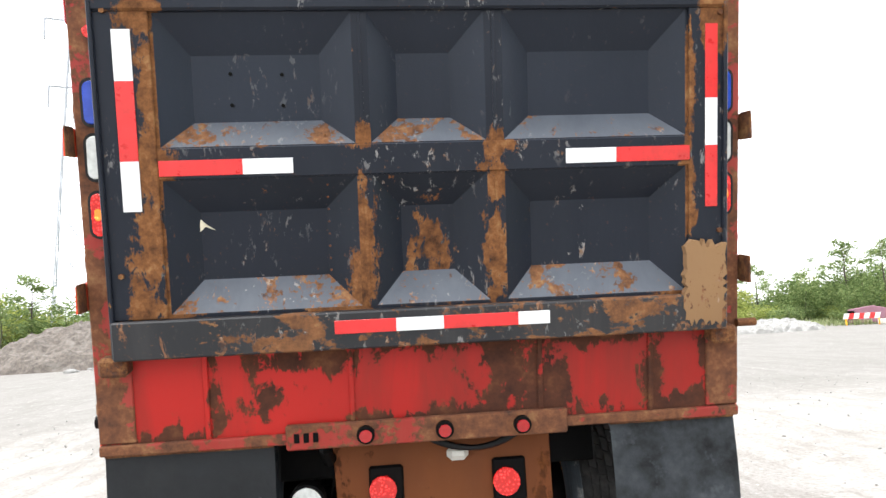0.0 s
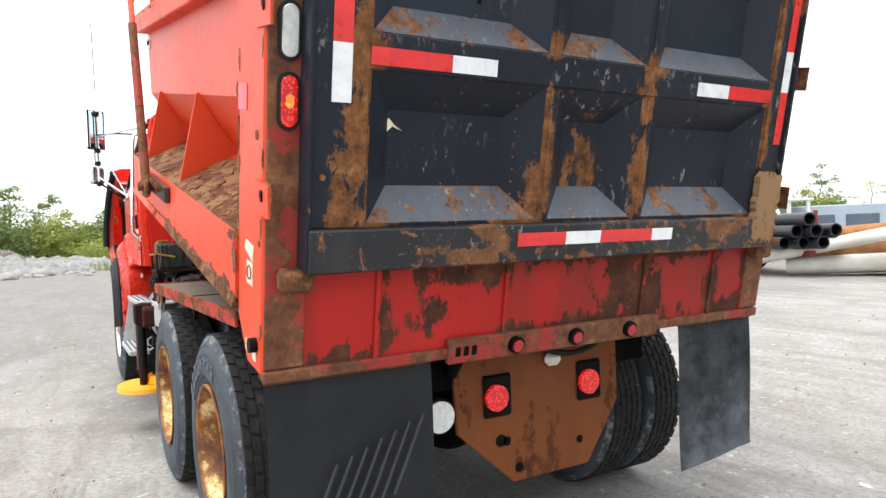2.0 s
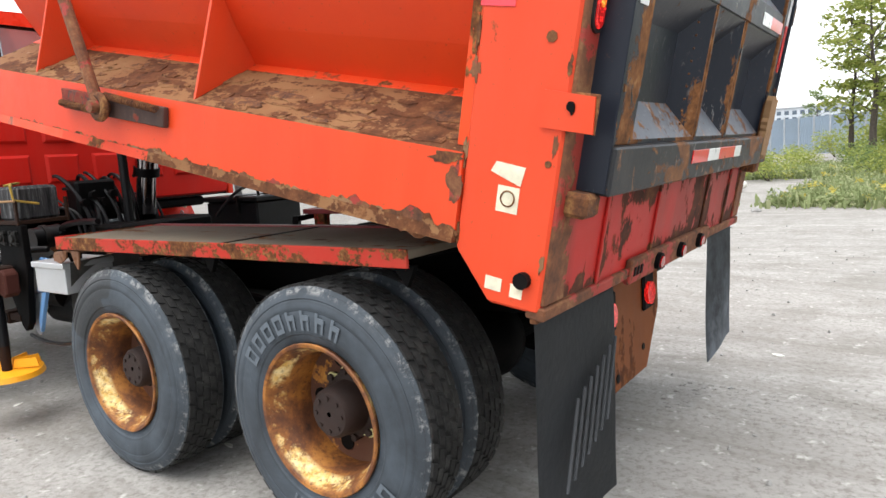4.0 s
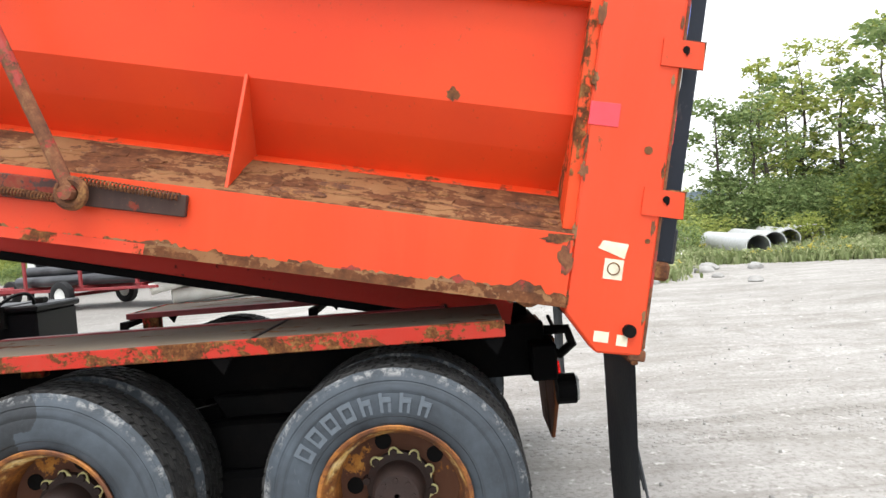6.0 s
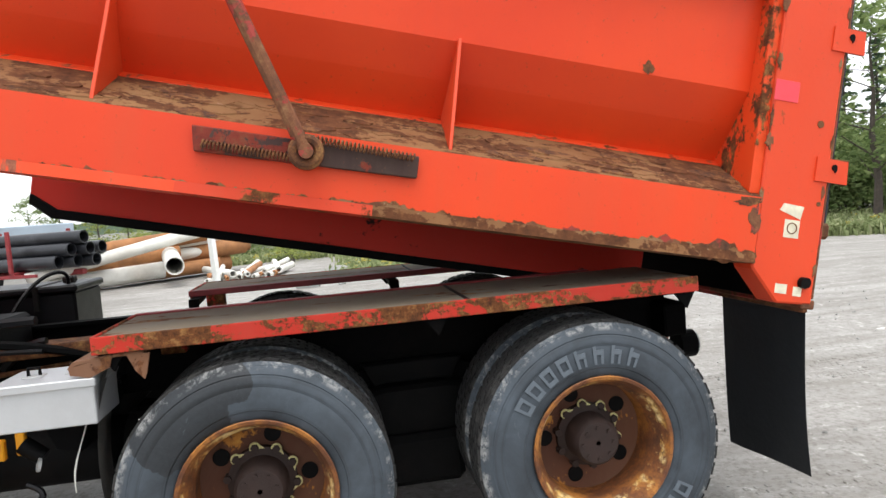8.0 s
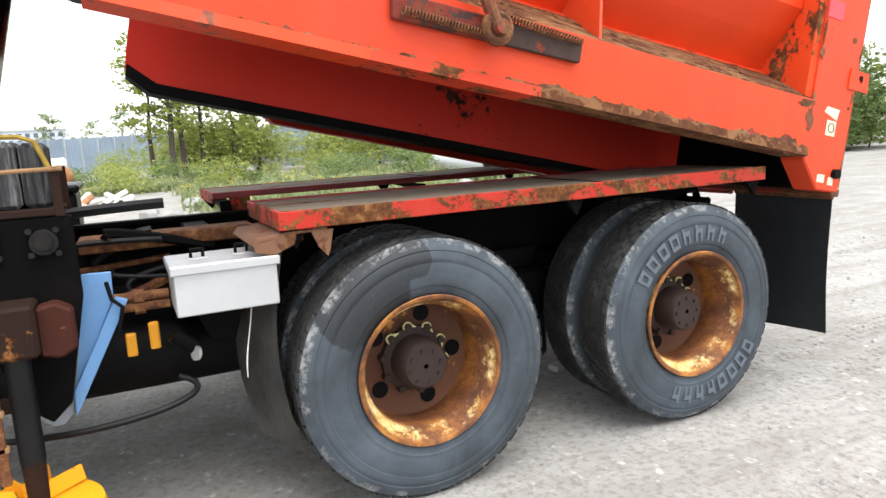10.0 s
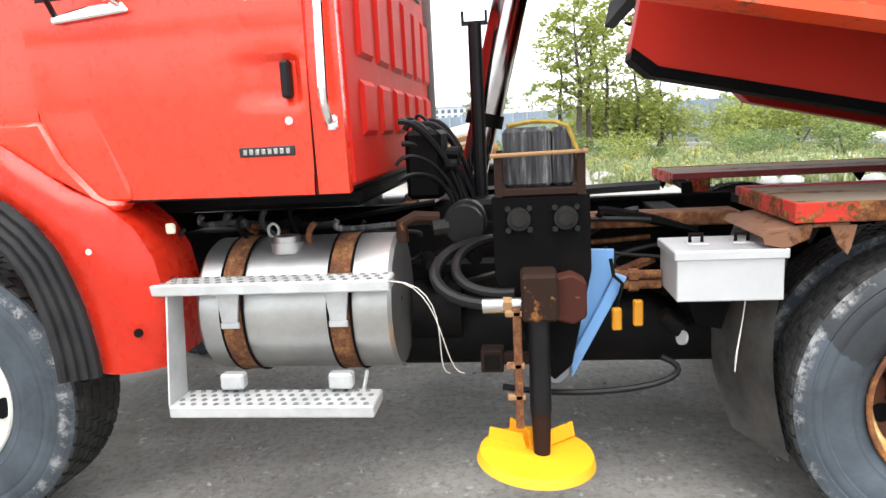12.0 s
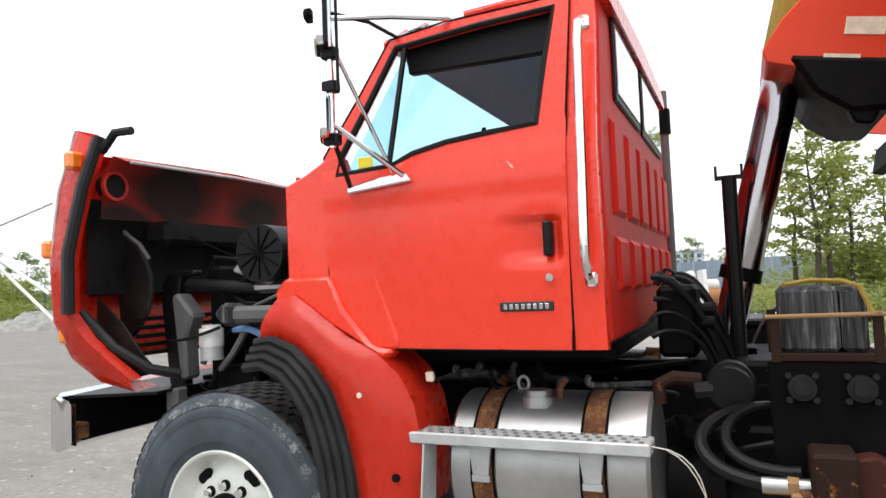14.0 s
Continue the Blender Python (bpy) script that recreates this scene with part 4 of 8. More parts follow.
    for u, w, r, x in ((0.48, 0.972, 0.026, 1.1085), (0.46, 1.43, 0.022, 1.2045), (0.93, 1.43, 0.018, 1.2045), (0.12, 1.425, 0.024, 1.2045), (0.22, 1.43, 0.020, 1.2045)):
        ring = [(u + r * math.cos(t) * rng.uniform(0.6, 1.25), w + r * math.sin(t) * rng.uniform(0.6, 1.25)) for t in (2 * math.pi * i / 18 for i in range(18))]
        part("rust_spot", prism(ring, "x", *sorted(((x - 0.012) * s, x * s))), M_RUST, side)
    # rust at the edges of the post, the end plate and the rails
    places = [(-0.036 + 0.004 * (k % 2), 0.25 + 0.19 * k + 0.05 * (k % 3), 0.006 + 0.004 * (k % 3), 0.03 + 0.015 * (k % 2), 1.2235) for k in range(7)]
    places += [(-0.322 + 0.008 * (k % 2), 0.22 + 0.27 * k + 0.06 * (k % 2), 0.007, 0.025, 1.2235) for k in range(6)]
    places += [(0.08 + 0.42 * k + 0.06 * (k % 3), 1.452, 0.035 + 0.02 * (k % 2), 0.007, 1.2058) for k in range(7)]
    places += [(-0.012, 0.40, 0.03, 0.06, 1.2335), (0.02, 0.47, 0.06, 0.02, 1.2335)]
    for k, (cu, cw, ru, rw, x) in enumerate(places):
        ring = []
        for i in range(22):
            t = 2 * math.pi * i / 22
            f = (1 + 0.9 * noise.noise((math.cos(t) * 2 + k * 3.1, math.sin(t) * 2, s))) * rng.uniform(0.85, 1.12)
            ring.append((cu + ru * f * math.cos(t), cw + rw * f * math.sin(t)))
        part("rust_patch", prism(ring, "x", *sorted(((x - 0.004) * s, (x + 0.0004 * (k % 4)) * s))), (M_RUST, M_RUST_PALE, M_POST_RUST)[k % 3], side)
    if s < 0:
        part("plaque", block((-1.126, 2.985, 1.245), (-1.116, 3.14, 1.335), 0.004), M_STICKER, side, "cream plate with worn lettering")
        part("plaque_bar", block((-1.129, 3.0, 1.275), (-1.124, 3.125, 1.305), 0.001), M_DARK, side)
    return side


bed_side(-1)
bed_side(1)


def bed_floor():
    bed_part("bed_floor", block((-0.90, -0.28, 0.58), (0.90, 2.72, 0.64), 0.003), M_BED_LOW, "steel bed floor")
    bed_part("headboard", block((-1.10, BED_END, 0.95), (1.10, BED_END + 0.05, 1.62), 0.01), M_BED, "orange headboard")
    for s in (-1, 1):
        end = 2.99 if s < 0 else 2.3
        sill = prism([(0.10, 0.03), (end - 0.09, 0.075), (end, 0.13), (end, 0.56), (0.10, 0.56)], "x", *sorted((0.40 * s, 0.52 * s)), 0.004)
        bed_part("long_sill", sill, M_BED_LOW, "dark red sill under the bed")
    for k in range(9):
        u = 0.15 + k * 0.35
        bed_part("cross_member", block((-0.89, u - 0.03, 0.42), (0.89, u + 0.03, 0.555), 0.003), M_FRAME)
    bed_part("wear_strip", prism([(0.08, 0.005), (2.89, 0.046), (2.985, 0.10), (2.985, 0.145), (2.87, 0.088), (0.08, 0.040)], "x", -0.535, -0.37, 0.002), M_FRAME, "black wear strip")
    bed_part("rear_closer", block((-1.08, -0.28, 0.08), (1.08, -0.20, 0.56), 0.004), M_FRAME)


bed_floor()


def rear_apron():
    a = bed_part("rear_apron", block((-1.214, -0.335, 0.085), (1.214, -0.305, 0.432), 0.004), M_APRON, "red rear apron, paint flaking to brown rust")
    part("bottom_lip", block((-1.218, -0.352, 0.055), (1.218, -0.290, 0.095), 0.005), M_POST_RUST, a, "bent rusty bottom lip")
    for x in (-0.83, -0.30, 0.42, 0.86):
        part("stiffener", block((x - 0.010, -0.345, 0.09), (x + 0.010, -0.334, 0.430), 0.003), M_APRON, a)
    part("bumper_plate", block((-0.55, -0.362, 0.035), (0.52, -0.335, 0.13), 0.006), M_POST_RUST, a)
    for k in range(3):
        part("slot", block((-0.52 + 0.035 * k, -0.366, 0.065), (-0.50 + 0.035 * k, -0.361, 0.10), 0.001), M_DARK, a)
    for x in (-0.255, 0.042, 0.340):
        part("lamp_ring", rod((x, -0.380, 0.083), (x, -0.355, 0.083), 0.034, 18), M_DARK, a)
        part("lamp", rod((x, -0.387, 0.082), (x, -0.378, 0.082), 0.024, 16), M_RED_LENS, a, "round red marker lamp")
    for x in (-1.13, 1.13):
        part("hinge_bracket", block((x - 0.05, -0.41, 0.36), (x + 0.05, -0.33, 0.43), 0.012), M_RUST, a)
    return a


rear_apron()


def mudflap(x0, x1, mat, label, flare):
    """Hangs plumb from the apron's lip."""
    bm = bmesh.new()
    n, m = 8, 6
    g = []
    for j in range(n + 1):
        t = j / n
        row = []
        for i in range(m + 1):
            q = i / m
            x = x0 + (x1 - x0) * q + 0.012 * t * (0.5 - q) + 0.006 * math.sin(4 * t)
            y = 0.085 + 0.015 * t - 0.035 * t * t * abs(q - 0.3) + 0.014 * math.sin(5 * q + 3 * t) * t
            row.append(bm.verts.new((x, y, 1.0 - (0.74 if flare < 0 else 0.70) * t + (0.045 * t * q * flare))))
        g.append(row)
    for j in range(n):
        for i in range(m):
            bm.faces.new((g[j][i], g[j][i + 1], g[j + 1][i + 1], g[j + 1][i]))
    r = bmesh.ops.solidify(bm, geom=bm.faces[:], thickness=0.012)
    flap = part("mudflap", bm, mat, truck, label, True)
    part("clamp_bar", block((x0, 0.075, 0.975), (x1, 0.10, 1.02), 0.003), M_RUST, flap)
    if flare < 0:
        for k in range(7):
            a = Vector((x0 + 0.10 + 0.055 * k, 0.070 - 0.02, 0.42 + 0.02 * k))
            part("rib", tube([a, a + Vector((0.13, 0.012, 0.26))], 0.006, 6), M_FLAP_CLEAN, flap)
    return flap


mudflap(-1.21, -0.60, M_FLAP_CLEAN, "black rubber mudflap with diagonal ribs", -1)
mudflap(0.70, 1.21, M_FLAP, "rubber mudflap caked with grey dust", 1)


def tow_plate():
    c = 0.05
    ol = [(c - 0.45, 0.96), (c + 0.45, 0.96), (c + 0.45, 0.64), (c + 0.26, 0.37), (c - 0.16, 0.37), (c - 0.43, 0.62)]
    p = part("tow_plate", prism(ol, "y", 0.28, 0.30, 0.004), M_TOW, truck, "rust-brown tow plate with two lit lamps")
    for x in (c - 0.25, c + 0.255):
        part("lamp_box", block((x - 0.055, 0.262, 0.665), (x + 0.085, 0.282, 0.845), 0.012), M_DARK, p)
        part("lamp", rod((x, 0.245, 0.75), (x, 0.264, 0.75), 0.055, 24), M_RED_LIT, p, "lit round red tail lamp")
    for x, z, r in ((c - 0.22, 0.56, 0.026), (c - 0.13, 0.43, 0.020), (c + 0.21, 0.49, 0.018), (c - 0.19, 0.553, 0.02)):
        part("hole", disc_plate(x, 0.279, z, r, 0.006, "y", 12), M_DARK, p)
    part("reversing_lamp", rod((c - 0.55, 0.20, 0.73), (c - 0.55, 0.28, 0.73), 0.062, 22), M_CLEAR_LENS, p, "round clear reversing lamp")
    part("lamp_rim", rod((c - 0.55, 0.212, 0.73), (c - 0.55, 0.30, 0.73), 0.072, 22), M_DARK, p)
    part("trailer_socket", block((c + 0.015, 0.245, 0.845), (c + 0.105, 0.285, 0.905), 0.02), M_PIPE_WHITE, p, "pale trailer socket cover")
    for k in range(3):
        a = Vector((c - 0.06 + 0.01 * k, 0.22, 0.95))
        part("air_hose", tube(curve_points(a, a + Vector((0.1, -0.02, -0.06)), a + Vector((0.25, -0.02, -0.07)), a + Vector((0.36, 0, 0.01))), 0.011, 7), M_BLACK, p)
    part("crossmember", block((-0.62, 0.30, 0.80), (0.70, 0.42, 0.97), 0.01), M_FRAME, p)


tow_plate()


def tarp_gear():
    """Spring plate, crank ring and arm on the rail, and the mesh tarp over the front of the bed."""
    p = bed_part("tarp_plate", prism([(1.402, 0.380), (2.195, 0.372), (2.21, 0.462), (1.402, 0.462)], "x", -1.262, -1.234, 0.004), M_SPRING_PLATE, "dark rusted tarp spring plate with red paint left")
    part("crank_ring", tube([(-1.300, 1.810 + 0.046 * math.cos(t), 0.418 + 0.046 * math.sin(t)) for t in (2 * math.pi * k / 24 for k in range(24))], 0.019, 8, None, True), M_RUST, p, smooth=True)
    part("crank_pin", rod((-1.345, 1.81, 0.418), (-1.23, 1.81, 0.418), 0.026, 14), M_POST_RUST, p)
    for a, b in (((1.42, 0.452), (1.80, 0.468)), ((1.84, 0.392), (2.17, 0.400))):
        n = 180
        pts = []
        for k in range(n):
            t = k / (n - 1)
            q = t * 26 * 2 * math.pi
            pts.append((-1.282 + 0.014 * math.cos(q), a[0] + (b[0] - a[0]) * t, a[1] + (b[1] - a[1]) * t + 0.014 * math.sin(q)))
        part("spring", tube(pts, 0.0035, 5), M_RUST, p, "rusty coil spring")
    part("lower_arm", tube([(-1.30, 1.815, 0.425), (-1.298, 2.03, 0.77), (-1.295, 2.39, 1.346)], 0.026, 10), M_POST_RUST, p, "worn tarp arm", True)
    part("upper_arm", tube([(-1.295, 2.37, 1.32), (-1.29, 2.62, 1.74), (-1.27, 3.0, 2.36)], 0.018, 10), M_GUSSET, p, smooth=True)
    # the mesh tarp and its bows
    q = bed_part("tarp_frame", tube([(-1.20, 3.42, 1.60), (-1.0, 3.0, 2.36), (0.2, 2.86, 2.84), (0.62, 2.52, 2.62), (0.66, 2.44, 2.52), (0.72, 2.50, 2.30), (0.76, 2.52, 1.60)], 0.028, 8), M_BLACK, "black tarp bow", True)
    part("front_beam", tube([(-1.12, 3.09, 1.98), (-0.9, 3.06, 1.86), (-0.2, 3.02, 1.62)], 0.05, 8), M_BLACK, q, "thick black front bow", True)
    bm = bmesh.new()
    A, B, C, D = Vector((-1.0, 3.02, 2.34)), Vector((0.20, 2.86, 2.83)), Vector((0.60, 2.53, 2.60)), Vector((-0.95, 3.44, 1.64))
    E_ = Vector((0.70, 3.40, 1.70))
    n = 8
    grid = []
    for j in range(n + 1):
        row = []
        for i in range(n + 1):
            a, b = i / n, j / n
            top = A.lerp(B, min(1, a * 1.5)) if a < 0.667 else B.lerp(C, (a - 0.667) * 3)
            low = D.lerp(E_, a)
            v = top.lerp(low, b) + Vector((0, 0.05, -0.10)) * math.sin(math.pi * b) * (0.6 + 0.4 * math.sin(6 * a))
            row.append(bm.verts.new(v))
        grid.append(row)
    for j in range(n):
        for i in range(n):
            bm.faces.new((grid[j][i], grid[j][i + 1], grid[j + 1][i + 1], grid[j + 1][i]))
    bmesh.ops.solidify(bm, geom=bm.faces[:], thickness=0.006)
    part("tarp", bm, M_TARP, q, "grey-blue mesh tarp", True)
    for b in (0.12, 0.35, 0.55, 0.75):
        part("tarp_rope", tube([A.lerp(D, b) + Vector((0, -0.02, 0.02)), B.lerp(E_, b * 0.9) + Vector((0, -0.05, 0.03))], 0.007, 6), M_BLACK, q)


tarp_gear()


# ---- chassis ----
def chassis():
    f = part("frame_rail", prism([(-0.47, 0.80), (-0.39, 0.80), (-0.39, 0.82), (-0.45, 0.82), (-0.45, 1.03), (-0.39, 1.03), (-0.39, 1.05), (-0.47, 1.05)], "y", 0.34, 6.75), M_FRAME, truck, "black chassis rail")
    again(f, truck, Matrix.Diagonal((-1, 1, 1, 1)))
    for y in (0.55, 1.70, 3.05, 4.1, 5.0, 5.9, 6.6):
        part("frame_crossmember", block((-0.40, y - 0.06, 0.82), (0.40, y + 0.06, 1.02), 0.006), M_FRAME, truck)
    part("hoist_well", block((-0.38, 3.72, 0.86), (0.38, 4.16, 1.14), 0.02), M_DARK, truck, "black hoist trunnion frame")
    part("gearbox", prism([(5.35, 0.62), (5.45, 1.02), (4.75, 1.00), (4.55, 0.72), (4.9, 0.58)], "x", -0.22, 0.22, 0.03), M_DARK, truck)
    part("driveshaft", rod((0, 4.5, 0.74), (0, 2.6, 0.56), 0.055, 12), M_DARK, truck)
    for y in (1.02, 2.385):
        ax = part("rear_axle", rod((-0.70, y, 0.515), (0.70, y, 0.515), 0.085, 16), M_DARK, truck)
        bm = bmesh.new()
        bmesh.ops.create_uvsphere(bm, u_segments=16, v_segments=10, radius=0.21, matrix=Matrix.Translation((0, y, 0.52)))
        part("differential", bm, M_DARK, ax, smooth=True)
    part("front_axle", rod((-0.85, 5.972, 0.50), (0.85, 5.972, 0.50), 0.06, 12), M_DARK, truck)
    for s in (-1, 1):
        for k in range(4):
            b = k * 0.018
            part("leaf_spring", tube([(0.47 * s, 0.75 + 3 * b, 0.60 + b), (0.47 * s, 1.70, 0.74 + b), (0.47 * s, 2.65 - 3 * b, 0.60 + b)], 0.03, 4), M_DARK, truck)
        part("bogie_beam", prism([(0.95, 0.44), (2.45, 0.44), (2.45, 0.60), (1.85, 0.72), (1.55, 0.72), (0.95, 0.60)], "x", *sorted((0.50 * s, 0.64 * s)), 0.02), M_DARK, truck, "black bogie beam between the axles")
        part("brake_drum", rod((0.56 * s, 1.02, 0.517), (0.72 * s, 1.02, 0.517), 0.22, 24), M_DARK, truck, smooth=True)
        part("brake_drum", rod((0.56 * s, 2.385, 0.517), (0.72 * s, 2.385, 0.517), 0.22, 24), M_DARK, truck, smooth=True)
        part("torque_rod", rod((0.35 * s, 1.05, 0.36), (0.35 * s, 2.35, 0.36), 0.045, 10), M_DARK, truck, smooth=True)
        part("spring_saddle", block((min(0.45 * s, 0.70 * s), 1.50, 0.26), (max(0.45 * s, 0.70 * s), 1.92, 0.50), 0.03), M_DARK, truck)
        part("suspension_hanger", prism([(1.45, 0.82), (1.95, 0.82), (1.82, 0.55), (1.58, 0.55)], "x", *sorted((0.44 * s, 0.54 * s)), 0.01), M_DARK, truck)
    # dark masses added to fill the gap below the frame, their shapes guessed
    part("air_tank", rod((-0.58, 2.98, 0.60), (-0.58, 3.66, 0.60), 0.135, 24), M_DARK, truck, "black tank filling the dark gap below the frame", True)
    part("air_tank", rod((-0.56, 3.70, 0.58), (-0.56, 4.28, 0.58), 0.125, 24), M_DARK, truck, smooth=True)
    part("air_tank", rod((0.58, 3.0, 0.60), (0.58, 4.2, 0.60), 0.135, 24), M_DARK, truck, smooth=True)
    part("battery_box", block((-0.52, 3.05, 0.66), (0.52, 4.30, 0.90), 0.02), M_DARK, truck, "black box between the rails")
    for y, z in ((3.2, 0.80), (3.5, 0.84), (4.05, 0.82), (4.12, 0.92), (3.95, 0.95)):
        part("fitting", rod((-0.74, y, z), (-0.55, y + 0.05, z), 0.030, 12), M_DARK, truck, smooth=True)
    part("air_tank", rod((-0.60, 4.02, 0.70), (-0.60, 4.22, 0.70), 0.13, 20), M_DARK, truck, smooth=True)
    bx = part("battery_box", block((0.72, 3.60, 0.62), (1.20, 4.26, 1.20), 0.015), M_BLACK, truck, "black battery box on the far rail")
    part("lid", block((0.70, 3.58, 1.20), (1.22, 4.28, 1.245), 0.012), M_BLACK, bx)
    part("lid_strap", block((0.69, 3.80, 1.10), (1.23, 3.83, 1.252), 0.004), M_FLANGE, bx)
    part("lid_catch", block((0.90, 3.66, 1.245), (0.97, 3.73, 1.285), 0.008), M_FLANGE, bx)
    part("cable", tube(curve_points((0.80, 3.66, 1.24), (0.78, 3.62, 1.38), (0.70, 3.80, 1.36), (0.55, 3.90, 1.10)), 0.012, 7), M_BLACK, bx, smooth=True)
    part("rear_hook", tube([(-0.40, 0.33, 1.0), (-0.41, 0.22, 1.0), (-0.42, 0.20, 0.93), (-0.41, 0.26, 0.88), (-0.40, 0.33, 0.90)], 0.025, 8), M_DARK, truck, smooth=True)


chassis()


def catwalk(s):
    """The plank over the tandem wheels, on brackets."""
    fall = Matrix.Translation((0, 0, 0 if s < 0 else -0.03))
    a, b = sorted((-1.185 * -s, -0.62 * -s))
    w = part("catwalk", block((a, 0.56, 1.140), (b, 2.90, 1.172), 0.004), M_PLANK, truck, "weathered plank over the wheels", False, fall)
    e0, e1 = sorted((1.186 * s, 1.172 * s))
    part("edge", block((e0, 0.555, 1.112), (e1, 2.905, 1.176), 0.003), M_PLANK_EDGE, w, "chipped red edge angle")
    part("front_edge", block((a, 2.90, 1.112), (b, 2.912, 1.178), 0.003), M_PLANK_EDGE, w)
    part("joint", block((a + 0.01, 1.52, 1.171), (b - 0.01, 1.535, 1.176), 0.001), M_DARK, w)
    for y in (0.60, 1.66, 2.86):
        part("bracket", prism([(0.45 * s, 1.10), (1.16 * s, 1.138), (0.45 * s, 1.138), (0.43 * s, 1.02)], "y", y - 0.03, y + 0.03, 0.002), M_FRAME, w)
        part("bracket_lug", prism([(y - 0.05, 1.115), (y + 0.05, 1.115), (y - 0.01, 1.040)], "x", *sorted((1.13 * s, 1.15 * s))), M_FRAME, w)
    part("end_post", block((min(0.58 * s, 0.64 * s), 2.70, 0.99), (max(0.58 * s, 0.64 * s), 2.81, 1.15), 0.006), M_PLANK_EDGE, w)
    part("inner_rail", block((min(0.57 * s, 0.62 * s), 0.8, 1.142), (max(0.57 * s, 0.62 * s), 2.91, 1.178), 0.004), M_TRAILER, w)
    if s < 0:
        part("fender_plate", prism([(2.74, 1.108), (2.86, 1.106), (2.985, 1.092), (3.005, 1.068), (2.99, 1.064), (2.975, 1.078), (2.86, 1.094), (2.74, 1.098)], "x", -1.165, -0.74, 0.002), M_BRACKET, w, "bent rusty bracket plate")
        part("torn_lug", prism([(2.72, 1.10), (2.80, 1.10), (2.775, 1.04), (2.745, 1.005), (2.735, 1.03)], "x", -1.168, -1.158), M_BRACKET, w)
        part("plate_lip", prism([(2.85, 1.10), (3.0, 1.072), (2.995, 1.045), (2.93, 1.03), (2.86, 1.06)], "x", -1.166, -1.158), M_BRACKET, w)
        bm = bmesh.new()
        n = 9
        g = []
        for j in range(n + 1):
            t = j / n
            z = 1.05 - 0.75 * t
            y = 2.90 + 0.055 * math.sin(math.pi * t) - 0.02 * t
            x0 = -0.70 - 0.02 * t if t < 0.8 else -0.72 - (t - 0.8) * 0.9
            g.append([bm.verts.new((xx, y + 0.12 * (1 - q) * (0.4 + 0.6 * t), z - 0.02 * q)) for q, xx in ((k / 4, -1.13 + (x0 + 1.13) * (1 - k / 4)) for k in range(5))])
        for j in range(n):
            for i in range(4):
                bm.faces.new((g[j][i], g[j][i + 1], g[j + 1][i + 1], g[j + 1][i]))
        bmesh.ops.solidify(bm, geom=bm.faces[:], thickness=0.008)
        part("front_mudflap", bm, M_FLAP_FRONT, w, "grey scuffed mudflap ahead of the wheels", True)


catwalk(-1)
catwalk(1)


# ---- wheels ----
def tyre_mesh(R, width, rim, lugs, blocks):
    """A tyre about the x axis: the rounded side walls, a crowned tread and cut tread blocks."""
    h = width / 2
    d = R - rim
    prof = [(-h + 0.035, rim), (-h + 0.016, rim + 0.018), (-h + 0.010, rim + 0.045), (-h + 0.004, rim + 0.05), (-h, rim + 0.32 * d), (-h + 0.001, rim + 0.52 * d), (-h + 0.005, rim + 0.58 * d), (-h + 0.003, rim + 0.60 * d), (-h + 0.008, rim + 0.72 * d), (-h + 0.014, rim + 0.76 * d), (-h + 0.012, rim + 0.78 * d), (-h + 0.022, R - 0.030), (-h + 0.036, R - 0.010)]
    side = prof + [(-x, r) for x, r in prof[::-1]] + [(0.0, rim)]
    body = lathe(side, 64)
    tread = lathe([(-h + 0.026, R - 0.024), (-h + 0.044, R - 0.0075), (h - 0.044, R - 0.0075), (h - 0.026, R - 0.024)], 64, None, False)
    for k in range(lugs):
        t0 = 2 * math.pi * k / lugs
        for i in range(blocks):
            x0 = -h + 0.038 + (2 * h - 0.076) * i / blocks
            x1 = x0 + (2 * h - 0.076) / blocks - 0.010
            t = t0 + (0.5 if i % 2 else 0.0) * 2 * math.pi / lugs
            dt = 2 * math.pi / lugs * 0.76
            top = [tread.verts.new((x, R * math.cos(a), R * math.sin(a))) for x, a in ((x0, t), (x1, t + 0.018), (x1, t + dt + 0.018), (x0, t + dt))]
            low = [tread.verts.new((x, (R - 0.02) * math.cos(a), (R - 0.02) * math.sin(a))) for x, a in ((x0, t), (x1, t + 0.018), (x1, t + dt + 0.018), (x0, t + dt))]
            tread.faces.new(top)
            for q in range(4):
                tread.faces.new((low[q], low[(q + 1) % 4], top[(q + 1) % 4], top[q]))
    return body, tread


RB, RT = tyre_mesh(0.520, 0.265, 0.285, 46, 5)
ME_TYRE, ME_TREAD = link_mesh("tyre", RB, M_SIDEWALL, True), link_mesh("tread", RT, M_TREAD)
FB, FT = tyre_mesh(0.545, 0.36, 0.285, 50, 6)
ME_TYRE_F, ME_TREAD_F = link_mesh("tyre", FB, M_SIDEWALL, True), link_mesh("tread", FT, M_TREAD)


def shared(name, me, parent, m=None):
    ob = new(name, me)
    ob.parent = parent
    if m is not None:
        ob.matrix_basis = m
    return ob


def arc_bar(r0, r1, a0, a1, x, bm, n=3):
    pts = [[bm.verts.new((x, r * math.cos(a), r * math.sin(a))) for a in (a0 + (a1 - a0) * k / n for k in range(n + 1))] for r in (r0, r1)]
    out = [[bm.verts.new((x - 0.004, r * math.cos(a), r * math.sin(a))) for a in (a0 + (a1 - a0) * k / n for k in range(n + 1))] for r in (r0, r1)]
    for k in range(n):
        bm.faces.new((out[0][k], out[0][k + 1], out[1][k + 1], out[1][k]))
    for k in range(n):
        for q in (0, 1):
            bm.faces.new((pts[q][k], pts[q][k + 1], out[q][k + 1], out[q][k]))


